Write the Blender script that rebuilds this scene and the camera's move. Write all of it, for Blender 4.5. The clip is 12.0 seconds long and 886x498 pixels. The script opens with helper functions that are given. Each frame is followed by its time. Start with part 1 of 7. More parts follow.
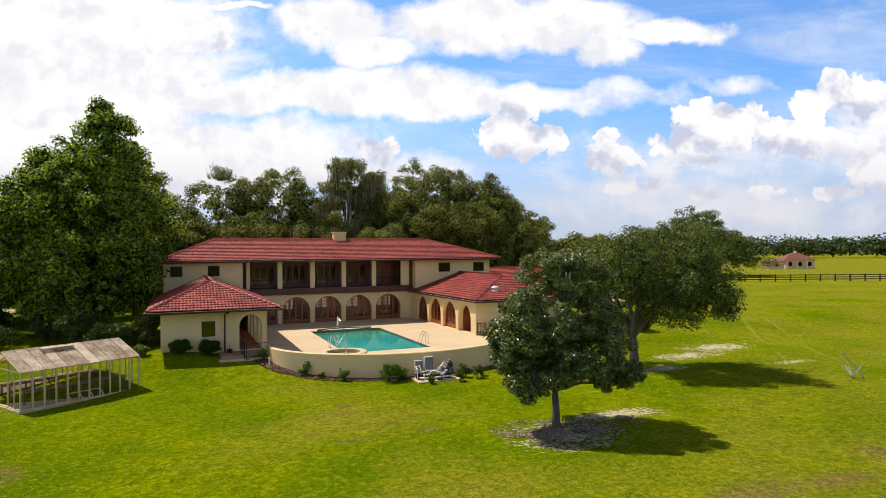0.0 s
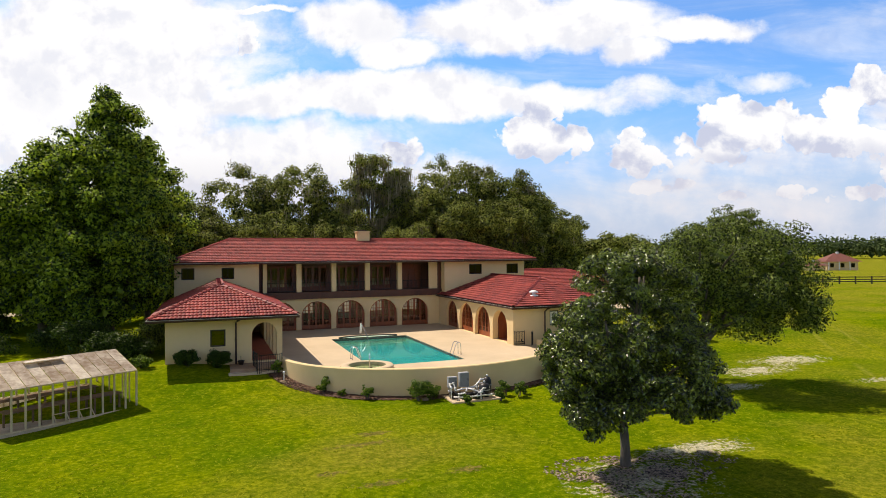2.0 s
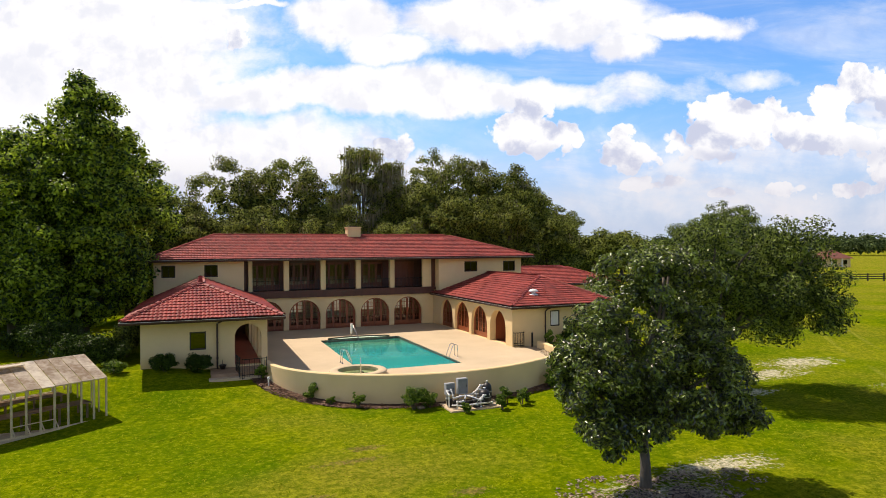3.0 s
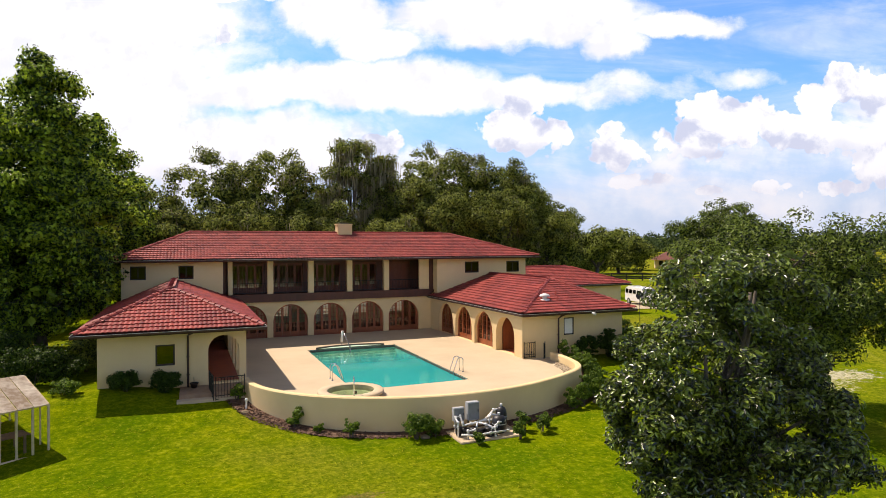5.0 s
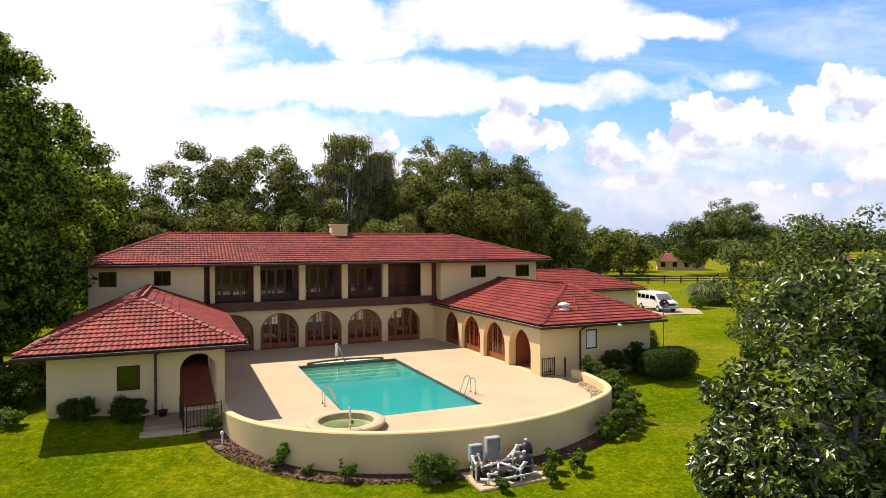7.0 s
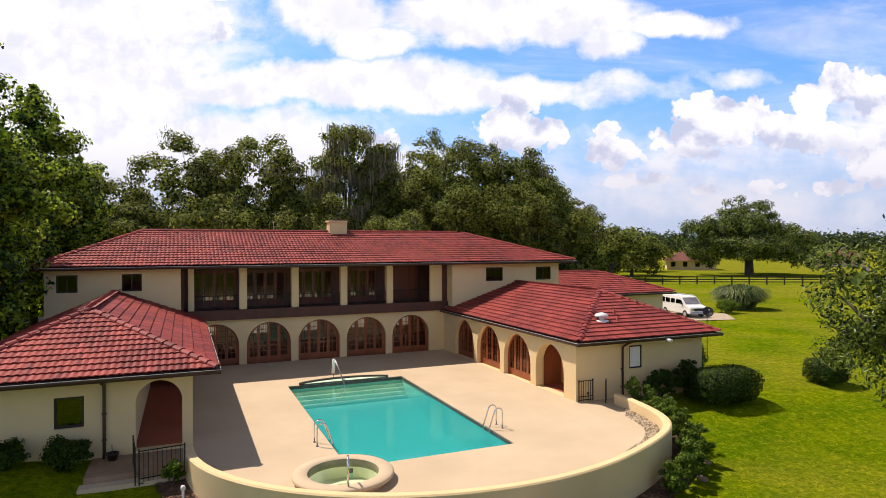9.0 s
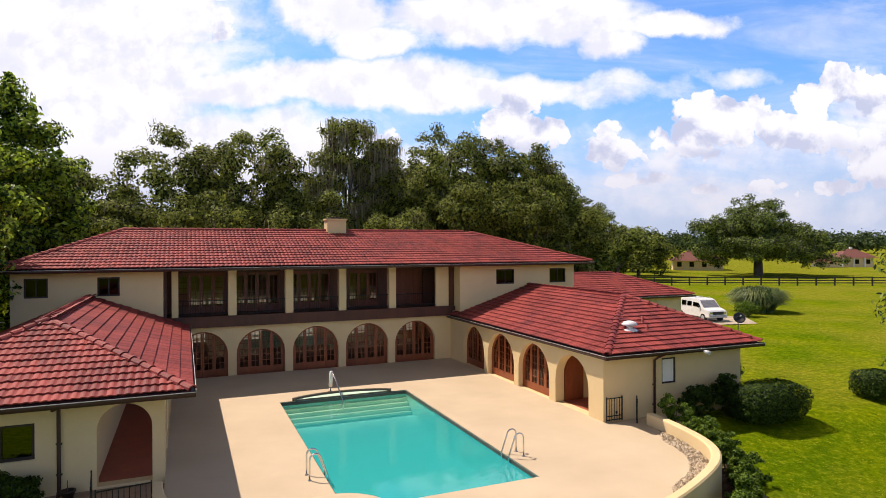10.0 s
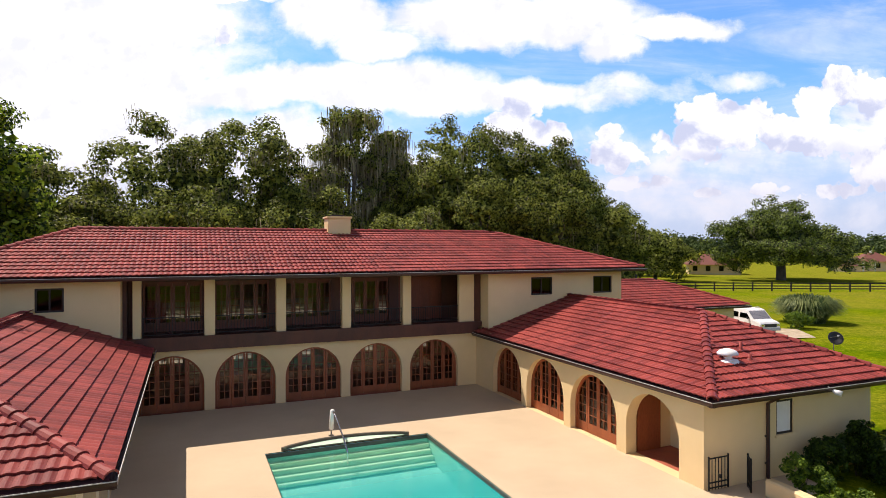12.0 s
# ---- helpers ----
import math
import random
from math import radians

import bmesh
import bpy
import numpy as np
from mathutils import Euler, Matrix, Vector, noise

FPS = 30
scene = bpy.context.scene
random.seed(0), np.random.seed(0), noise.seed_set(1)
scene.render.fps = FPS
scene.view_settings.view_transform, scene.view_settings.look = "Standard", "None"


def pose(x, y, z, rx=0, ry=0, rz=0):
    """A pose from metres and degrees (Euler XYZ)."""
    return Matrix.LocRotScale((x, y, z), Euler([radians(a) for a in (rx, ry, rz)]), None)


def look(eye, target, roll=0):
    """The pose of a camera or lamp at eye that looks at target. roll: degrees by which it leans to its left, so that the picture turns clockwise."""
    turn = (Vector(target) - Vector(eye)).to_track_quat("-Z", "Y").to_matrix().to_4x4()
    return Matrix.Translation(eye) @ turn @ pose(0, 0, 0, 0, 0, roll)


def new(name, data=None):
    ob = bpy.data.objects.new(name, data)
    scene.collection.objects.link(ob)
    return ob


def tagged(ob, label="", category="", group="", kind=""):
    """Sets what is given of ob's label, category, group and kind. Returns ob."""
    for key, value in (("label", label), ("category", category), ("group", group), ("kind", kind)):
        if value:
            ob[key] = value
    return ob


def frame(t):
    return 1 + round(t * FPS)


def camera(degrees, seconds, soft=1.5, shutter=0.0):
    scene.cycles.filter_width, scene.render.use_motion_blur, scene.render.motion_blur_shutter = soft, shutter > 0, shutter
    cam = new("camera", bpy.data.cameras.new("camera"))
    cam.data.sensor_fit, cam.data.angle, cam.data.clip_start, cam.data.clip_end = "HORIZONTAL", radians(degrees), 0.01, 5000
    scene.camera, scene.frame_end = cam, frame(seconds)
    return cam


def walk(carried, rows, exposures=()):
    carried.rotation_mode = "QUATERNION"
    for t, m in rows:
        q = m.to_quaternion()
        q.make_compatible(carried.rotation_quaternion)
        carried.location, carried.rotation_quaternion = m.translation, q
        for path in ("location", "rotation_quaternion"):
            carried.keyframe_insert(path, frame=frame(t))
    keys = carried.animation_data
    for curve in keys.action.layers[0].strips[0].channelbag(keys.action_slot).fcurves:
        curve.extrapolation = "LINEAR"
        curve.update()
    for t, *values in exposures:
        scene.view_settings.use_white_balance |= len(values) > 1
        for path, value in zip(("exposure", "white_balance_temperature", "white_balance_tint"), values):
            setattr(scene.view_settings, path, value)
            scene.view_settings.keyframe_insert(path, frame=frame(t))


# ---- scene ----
# camera and its flight: seconds, place in metres, pitch, roll, yaw in degrees
cam = camera(72.0, 12.0, soft=0.7)
PATH = [
    (0.0, -19.575, -54.022, 6.041, 0.350, 0.457, -23.014),
    (0.5, -19.342, -52.963, 6.040, 0.356, 0.443, -22.509),
    (1.0, -19.115, -51.949, 6.038, 0.387, 0.422, -21.872),
    (1.5, -18.824, -50.892, 6.037, 0.468, 0.452, -21.072),
    (2.0, -18.534, -49.857, 6.041, 0.446, 0.473, -20.822),
    (2.5, -18.302, -48.838, 6.058, 0.290, 0.444, -21.280),
    (3.0, -18.041, -47.770, 6.074, 0.096, 0.406, -21.682),
    (5.0, -17.210, -43.747, 6.283, -0.232, 0.255, -22.675),
    (5.5, -16.983, -42.819, 6.335, -0.237, 0.301, -22.770),
    (6.0, -16.743, -41.880, 6.373, -0.219, 0.317, -22.887),
    (6.5, -16.499, -40.874, 6.392, -0.176, 0.282, -23.002),
    (7.0, -16.244, -39.869, 6.418, -0.173, 0.266, -23.109),
    (9.0, -14.953, -35.083, 6.503, -0.332, 0.155, -23.043),
    (9.5, -14.572, -33.740, 6.540, -0.401, 0.138, -23.022),
    (10.0, -14.167, -32.326, 6.528, -0.363, 0.153, -22.979),
    (10.5, -13.792, -30.791, 6.593, -0.395, 0.140, -22.958),
    (11.0, -13.415, -29.270, 6.608, -0.366, 0.120, -22.864),
    (11.5, -13.106, -27.810, 6.599, -0.281, 0.114, -22.841),
    (12.0, -12.824, -26.407, 6.530, -0.082, 0.092, -22.803),
]
walk(cam, [(t, pose(x, y, z, 90 + pitch, roll, yaw)) for t, x, y, z, pitch, roll, yaw in PATH],
     exposures=[(0.0, 0.04, 7700, 15), (3.0, 0.08, 7650, 16), (5.0, 0.18, 7600, 18), (7.0, 0.25, 7550, 18), (9.5, 0.04, 7350, 20), (12.0, 0.18, 7300, 20)])

# ---- world and sun ----
SUN_TO = Vector((-0.39, 0.53, 1.0)).normalized()
world = bpy.data.worlds.new("world")
scene.world = world
world.use_nodes = True
SKY_YAW = radians(-23.0)


def build_sky():
    nt = world.node_tree
    nt.nodes.clear()
    L = nt.links.new

    def nd(kind, **kw):
        n = nt.nodes.new(kind)
        for k, val in kw.items():
            if k == "op":
                n.operation = val
            elif k == "ins":
                for i, q in val.items():
                    n.inputs[i].default_value = q
        return n

    def mth(op, a, b=0.0, c=None, clamp=False):
        n = nt.nodes.new("ShaderNodeMath")
        n.operation = op
        n.use_clamp = clamp
        for i, q in enumerate((a, b) if c is None else (a, b, c)):
            if isinstance(q, (int, float)):
                n.inputs[i].default_value = q
            else:
                L(q, n.inputs[i])
        return n.outputs[0]

    def ramp(val, lo, hi, a=0.0, b=1.0):
        n = nt.nodes.new("ShaderNodeMapRange")
        n.interpolation_type = "SMOOTHSTEP"
        L(val, n.inputs[0])
        for i, q in enumerate((lo, hi, a, b)):
            n.inputs[i + 1].default_value = q
        return n.outputs[0]

    def mixc(f, a, b):
        n = nt.nodes.new("ShaderNodeMix")
        n.data_type = "RGBA"
        for sock, q in ((n.inputs["Factor"], f), (n.inputs[6], a), (n.inputs[7], b)):
            if isinstance(q, (int, float)):
                sock.default_value = q
            elif isinstance(q, tuple):
                sock.default_value = (*q, 1)
            else:
                L(q, sock)
        return n.outputs[2]

    def noise_of(vec, scale, detail, rough=0.55, dist=0.0):
        n = nt.nodes.new("ShaderNodeTexNoise")
        L(vec, n.inputs["Vector"])
        n.inputs["Scale"].default_value = scale
        n.inputs["Detail"].default_value = detail
        n.inputs["Roughness"].default_value = rough
        n.inputs["Distortion"].default_value = dist
        return n.outputs["Fac"]

    co = nt.nodes.new("ShaderNodeTexCoord").outputs["Generated"]
    rotn = nt.nodes.new("ShaderNodeVectorRotate")
    rotn.rotation_type = "Z_AXIS"
    rotn.inputs["Angle"].default_value = -SKY_YAW
    L(co, rotn.inputs["Vector"])
    sep = nt.nodes.new("ShaderNodeSeparateXYZ")
    L(rotn.outputs[0], sep.inputs[0])
    ahead = ramp(mth("ABSOLUTE", sep.outputs[1]), 0.05, 0.35)
    low_sky = ramp(sep.outputs[2], 0.75, 0.40)
    fwd = mth("MAXIMUM", mth("ABSOLUTE", sep.outputs[1]), 0.08)
    u, v = mth("DIVIDE", sep.outputs[0], fwd), mth("DIVIDE", sep.outputs[2], fwd)
    flat = nt.nodes.new("ShaderNodeCombineXYZ")
    L(u, flat.inputs[0]), L(v, flat.inputs[1])
    uv = flat.outputs[0]
    # warp for ragged edges
    wide = nt.nodes.new("ShaderNodeMapping")
    wide.inputs["Scale"].default_value = (1.0, 2.1, 1.0)
    L(uv, wide.inputs["Vector"])
    streak = noise_of(wide.outputs[0], 3.2, 9.0, 0.6, 0.6)
    puff = noise_of(uv, 12.0, 10.0, 0.56, 0.15)

    def warped(scale, detail, au, av, base):
        """base pushed about by noise, for ragged outlines."""
        w, add = nt.nodes.new("ShaderNodeTexNoise"), nt.nodes.new("ShaderNodeVectorMath")
        w.inputs["Scale"].default_value, w.inputs["Detail"].default_value, w.inputs["Roughness"].default_value = scale, detail, 0.62
        L(uv, w.inputs["Vector"])
        cen = nt.nodes.new("ShaderNodeVectorMath")
        cen.operation, add.operation = "SUBTRACT", "MULTIPLY_ADD"
        cen.inputs[1].default_value = (0.5, 0.5, 0.5)
        L(w.outputs["Color"], cen.inputs[0]), L(cen.outputs[0], add.inputs[0]), L(base, add.inputs[2])
        add.inputs[1].default_value = (au, av, 0.0)
        return add.outputs[0]

    torn = warped(13.0, 7.0, 0.10, 0.055, warped(4.0, 3.0, 0.20, 0.07, uv))
    lumpy = warped(22.0, 6.0, 0.05, 0.035, uv)

    def field_of(masses, vec):
        field = None
        for cu, cv, ru, rv, s in masses:
            mp = nt.nodes.new("ShaderNodeMapping")
            mp.vector_type = "TEXTURE"
            mp.inputs["Location"].default_value = (cu, cv, 0)
            mp.inputs["Scale"].default_value = (ru, rv, 1)
            L(vec, mp.inputs["Vector"])
            ln = nt.nodes.new("ShaderNodeVectorMath")
            ln.operation = "LENGTH"
            L(mp.outputs[0], ln.inputs[0])
            one = ramp(ln.outputs["Value"], 1.5, 0.2, 0.0, s)
            field = one if field is None else mth("MAXIMUM", field, one)
        return mth("MULTIPLY", field, ahead)

    # thin wide sheets and heaped clouds: centre u, v, radius u, v, strength
    sheets = field_of([(-0.63, 0.285, 0.310, 0.247, 1.30), (-0.21, 0.262, 0.345, 0.044, 1.20), (0.02, 0.248, 0.230, 0.029, 1.05), (0.20, 0.250, 0.230, 0.031, 0.85),
                       (-0.34, 0.160, 0.253, 0.085, 1.15), (-0.19, 0.375, 0.121, 0.052, 1.10), (-0.115, 0.340, 0.092, 0.034, 1.00), (0.10, 0.375, 0.253, 0.052, 1.20),
                       (0.36, 0.362, 0.138, 0.023, 1.00), (0.25, 0.328, 0.069, 0.036, 0.95), (-0.365, 0.355, 0.021, 0.034, 1.00), (0.47, 0.272, 0.092, 0.021, 0.60),
                       (0.45, 0.085, 0.552, 0.078, 0.55), (0.46, 0.155, 0.322, 0.065, 0.67), (-0.10, 0.130, 0.184, 0.039, 0.90), (-0.38, 0.405, 0.103, 0.010, 0.95), (0.70, 0.20, 0.092, 0.091, 0.65)], torn)
    heaps = field_of([(0.130, 0.235, 0.040, 0.037, 1.15), (0.120, 0.188, 0.085, 0.044, 1.15), (0.182, 0.190, 0.031, 0.034, 1.00), (0.273, 0.182, 0.028, 0.034, 1.00), (0.273, 0.148, 0.061, 0.034, 1.00),
                      (0.440, 0.226, 0.059, 0.034, 1.15), (0.474, 0.206, 0.078, 0.044, 1.15), (0.398, 0.174, 0.094, 0.041, 1.05), (0.650, 0.262, 0.047, 0.044, 1.20), (0.603, 0.238, 0.050, 0.044, 1.15),
                      (0.594, 0.184, 0.112, 0.049, 1.10), (0.690, 0.238, 0.050, 0.051, 1.05), (0.706, 0.146, 0.040, 0.059, 1.20), (-0.365, 0.352, 0.019, 0.024, 0.95), (-0.10, 0.165, 0.059, 0.037, 0.85),
                      (0.315, 0.108, 0.070, 0.016, 0.85), (0.42, 0.088, 0.06, 0.014, 0.8), (0.53, 0.100, 0.07, 0.018, 0.85), (0.64, 0.092, 0.07, 0.018, 0.85)], lumpy)
    greys = field_of([(0.14, 0.158, 0.06, 0.014, 0.9), (0.45, 0.148, 0.08, 0.016, 1.1), (0.54, 0.122, 0.07, 0.012, 0.8), (-0.165, 0.375, 0.05, 0.030, 0.8), (0.62, 0.165, 0.09, 0.018, 0.7),
                      (0.29, 0.122, 0.05, 0.012, 0.7), (0.70, 0.105, 0.05, 0.012, 0.8), (-0.72, 0.285, 0.03, 0.05, 1.0), (-0.56, 0.27, 0.06, 0.02, 0.5), (-0.33, 0.20, 0.05, 0.02, 0.4)], torn)
    sheet_dens = mth("ADD", sheets, mth("ADD", mth("MULTIPLY", mth("SUBTRACT", streak, 0.5), 1.7), mth("MULTIPLY", mth("SUBTRACT", puff, 0.5), 0.8)))
    sheet = ramp(sheet_dens, 0.14, 0.84)
    # round cauliflower lobes on the heaps
    bent = nt.nodes.new("ShaderNodeVectorMath")
    bent.operation = "MULTIPLY_ADD"
    wob = nt.nodes.new("ShaderNodeTexNoise")
    wob.inputs["Scale"].default_value, wob.inputs["Detail"].default_value = 16.0, 3.0
    L(uv, wob.inputs["Vector"]), L(wob.outputs["Color"], bent.inputs[0]), L(uv, bent.inputs[2])
    bent.inputs[1].default_value = (0.035, 0.035, 0.0)

    def lobes(scale):
        n = nt.nodes.new("ShaderNodeTexVoronoi")
        n.inputs["Scale"].default_value = scale
        L(bent.outputs[0], n.inputs["Vector"])
        return mth("SUBTRACT", 0.42, n.outputs["Distance"])

    big, small = lobes(26.0), lobes(64.0)
    heap = ramp(mth("ADD", heaps, mth("ADD", mth("MULTIPLY", mth("SUBTRACT", puff, 0.5), 1.5), mth("MULTIPLY_ADD", big, 0.75, mth("MULTIPLY", small, 0.40)))), 0.40, 0.60)
    heap = mth("MULTIPLY", heap, mth("MULTIPLY", ramp(heaps, 0.05, 0.3), ramp(v, 0.04, 0.085)))
    solid = mth("MAXIMUM", sheet, heap)
    veil_map = nt.nodes.new("ShaderNodeMapping")
    veil_map.inputs["Scale"].default_value = (1.0, 3.4, 1.0)
    veil_map.inputs["Rotation"].default_value = (0, 0, 0.12)
    L(uv, veil_map.inputs["Vector"])
    veil = ramp(noise_of(veil_map.outputs[0], 2.6, 8.0, 0.62, 0.8), 0.40, 0.80, 0.04, 0.50)
    veil = mth("MULTIPLY", veil, mth("MULTIPLY_ADD", low_sky, 0.5, 0.5))
    cover = mth("MAXIMUM", solid, veil)
    high = ramp(sep.outputs[2], 0.42, 0.60, 0.0, 0.9)
    # grey undersides: thinner above than below, seen against the light
    low = nt.nodes.new("ShaderNodeMapping")
    low.inputs["Location"].default_value = (0.012, 0.030, 0)
    L(uv, low.inputs["Vector"])
    puff2 = noise_of(low.outputs[0], 12.0, 10.0, 0.56, 0.15)
    under = ramp(mth("ADD", mth("SUBTRACT", puff2, puff), mth("MULTIPLY", mth("SUBTRACT", streak, 0.5), -0.35)), -0.05, 0.16, 0.0, 1.0)
    under = mth("MAXIMUM", under, mth("MULTIPLY", greys, ramp(puff, 0.30, 0.62, 0.45, 1.0)))
    white = mixc(mth("MULTIPLY", under, mth("MULTIPLY_ADD", heap, 0.6, 0.4)), (0.90, 1.01, 1.14), (0.52, 0.63, 0.88))
    white = mixc(mth("MULTIPLY", ramp(v, 0.20, 0.07), mth("MULTIPLY_ADD", streak, 0.9, 0.15)), white, (0.60, 0.665, 0.83))
    sky = nt.nodes.new("ShaderNodeTexSky")
    sky.sky_type = "NISHITA"
    sky.sun_disc = False
    sky.sun_elevation = math.asin(SUN_TO.z)
    sky.sun_rotation = math.atan2(SUN_TO.x, SUN_TO.y)
    sky.air_density, sky.dust_density, sky.ozone_density = 1.0, 0.6, 2.5
    scl = nt.nodes.new("ShaderNodeVectorMath")
    scl.operation = "MULTIPLY"
    L(sky.outputs[0], scl.inputs[0])
    scl.inputs[1].default_value = (0.066, 0.145, 0.225)
    haze = ramp(sep.outputs[2], 0.02, 0.26, 0.92, 0.0)
    blue = mixc(haze, scl.outputs[0], (0.47, 0.59, 0.84))
    both = mixc(cover, blue, white)
    # broken grey-white cloud overhead, unseen, added to make shade less blue
    both = mixc(high, both, mixc(ramp(streak, 0.35, 0.65), (0.13, 0.13, 0.14), (0.27, 0.265, 0.27)))
    bg = nt.nodes.new("ShaderNodeBackground")
    L(both, bg.inputs["Color"])
    bg.inputs["Strength"].default_value = 1.0
    out = nt.nodes.new("ShaderNodeOutputWorld")
    L(bg.outputs[0], out.inputs["Surface"])


build_sky()
sun = new("sun", bpy.data.lights.new("sun", "SUN"))
sun.data.energy, sun.data.angle, sun.data.color = 5.0, radians(0.53), (1.0, 0.965, 0.90)
sun.matrix_world = look((-30, 40, 60), Vector((-30, 40, 60)) - SUN_TO)

# ---- materials ----
def shader(name, dark, light, rough=0.8, scale=4.0, bump=0.15, grain=60.0, metal=0.0, island=0.0, each=0.0,
           mottle=1.0, spec=0.4, thin=0.0, stretch=(1, 1, 1), gloss_var=0.1):
    """Two tones mixed by coarse stains and fine grain, with fine relief. island: tone by mesh island; each: by object."""
    m = bpy.data.materials.new(name)
    m.use_nodes = True
    nt = m.node_tree
    L = nt.links.new
    b = nt.nodes["Principled BSDF"]
    geo = nt.nodes.new("ShaderNodeNewGeometry")
    mp = nt.nodes.new("ShaderNodeMapping")
    mp.inputs["Scale"].default_value = stretch
    L(geo.outputs["Position"], mp.inputs["Vector"])

    def noise_of(s, d):
        n = nt.nodes.new("ShaderNodeTexNoise")
        n.inputs["Scale"].default_value, n.inputs["Detail"].default_value, n.inputs["Roughness"].default_value = s, d, 0.6
        L(mp.outputs[0], n.inputs["Vector"])
        return n.outputs["Fac"]

    def math_of(op, x, y):
        n = nt.nodes.new("ShaderNodeMath")
        n.operation = op
        for i, q in enumerate((x, y)):
            if isinstance(q, (int, float)):
                n.inputs[i].default_value = q
            else:
                L(q, n.inputs[i])
        return n.outputs[0]

    coarse, fine = noise_of(scale, 4), noise_of(grain, 3)
    f = math_of("ADD", math_of("MULTIPLY", coarse, 0.65 * mottle), math_of("MULTIPLY", fine, 0.35 * mottle))
    f = math_of("ADD", f, 0.5 - 0.5 * mottle)
    if island:
        f = math_of("ADD", f, math_of("MULTIPLY", math_of("SUBTRACT", geo.outputs["Random Per Island"], 0.5), island))
    if each:
        info = nt.nodes.new("ShaderNodeObjectInfo")
        f = math_of("ADD", f, math_of("MULTIPLY", math_of("SUBTRACT", info.outputs["Random"], 0.5), each))
    rp = nt.nodes.new("ShaderNodeMapRange")
    L(f, rp.inputs[0])
    rp.inputs[1].default_value, rp.inputs[2].default_value = 0.28, 0.72
    mix = nt.nodes.new("ShaderNodeMix")
    mix.data_type = "RGBA"
    L(rp.outputs[0], mix.inputs["Factor"])
    mix.inputs[6].default_value, mix.inputs[7].default_value = (*dark, 1), (*light, 1)
    L(mix.outputs[2], b.inputs["Base Color"])
    b.inputs["Metallic"].default_value = metal
    b.inputs["Specular IOR Level"].default_value = spec
    rr = nt.nodes.new("ShaderNodeMapRange")
    L(coarse, rr.inputs[0])
    rr.inputs[3].default_value, rr.inputs[4].default_value = max(rough - gloss_var, 0.02), min(rough + gloss_var, 1)
    L(rr.outputs[0], b.inputs["Roughness"])
    if bump:
        bp = nt.nodes.new("ShaderNodeBump")
        bp.inputs["Strength"].default_value, bp.inputs["Distance"].default_value = bump, 0.02
        L(fine, bp.inputs["Height"])
        L(bp.outputs[0], b.inputs["Normal"])
    if thin:
        tr = nt.nodes.new("ShaderNodeBsdfTranslucent")
        L(mix.outputs[2], tr.inputs["Color"])
        sm = nt.nodes.new("ShaderNodeMixShader")
        sm.inputs[0].default_value = thin
        L(b.outputs[0], sm.inputs[1]), L(tr.outputs[0], sm.inputs[2])
        L(sm.outputs[0], nt.nodes["Material Output"].inputs["Surface"])
    return m


def glass_shader(name, tint, rough=0.02, alpha=0.35, gloss=0.92):
    """A window pane: mirror gloss over a dim see-through sheet."""
    m = bpy.data.materials.new(name)
    m.use_nodes = True
    nt = m.node_tree
    nt.nodes.remove(nt.nodes["Principled BSDF"])
    L = nt.links.new
    gl, tr = nt.nodes.new("ShaderNodeBsdfGlossy"), nt.nodes.new("ShaderNodeBsdfTransparent")
    gl.inputs["Roughness"].default_value = rough
    gl.inputs["Color"].default_value = (gloss, gloss, gloss, 1)
    tr.inputs["Color"].default_value = (*tint, 1)
    fr = nt.nodes.new("ShaderNodeFresnel")
    fr.inputs["IOR"].default_value = 1.45
    sc = nt.nodes.new("ShaderNodeMath")
    sc.operation = "MULTIPLY_ADD"
    L(fr.outputs[0], sc.inputs[0])
    sc.inputs[1].default_value, sc.inputs[2].default_value = 1.0, alpha
    ms = nt.nodes.new("ShaderNodeMixShader")
    L(sc.outputs[0], ms.inputs[0]), L(tr.outputs[0], ms.inputs[1]), L(gl.outputs[0], ms.inputs[2])
    L(ms.outputs[0], nt.nodes["Material Output"].inputs["Surface"])
    return m


STUCCO = shader("cream_stucco", (0.68, 0.505, 0.26), (0.82, 0.63, 0.35), 0.9, 0.7, 0.25, 45, mottle=0.7)
TILE = shader("red_roof_tile", (0.152, 0.025, 0.022), (0.375, 0.068, 0.054), 0.55, 0.55, 0.2, 30, island=0.32, mottle=1.1, spec=0.22)
TILE_ONE = shader("red_roof_tile_single", (0.152, 0.025, 0.022), (0.375, 0.068, 0.054), 0.55, 0.55, 0.2, 30, each=0.32, mottle=1.1, spec=0.22)
UNDERLAY = shader("roof_underlay", (0.05, 0.02, 0.02), (0.10, 0.03, 0.03), 0.9)
DARKWOOD = shader("dark_stained_wood", (0.050, 0.016, 0.010), (0.125, 0.042, 0.022), 0.5, 2.0, 0.2, 40, stretch=(1, 1, 0.25))
REDWOOD = shader("red_brown_wood", (0.17, 0.042, 0.017), (0.38, 0.105, 0.038), 0.4, 2.0, 0.2, 40, stretch=(1, 1, 0.2))
# REDWOOD taken down to about six tenths, for the balcony doors
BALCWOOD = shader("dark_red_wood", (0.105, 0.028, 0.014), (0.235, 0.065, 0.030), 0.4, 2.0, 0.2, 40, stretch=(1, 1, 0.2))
BRONZE = shader("bronze_metal", (0.025, 0.017, 0.013), (0.05, 0.034, 0.026), 0.45, 3, 0.1, 50, metal=0.3)
GUTTER = shader("gutter_brown", (0.035, 0.016, 0.013), (0.07, 0.03, 0.024), 0.4, 2, 0.05, 30)
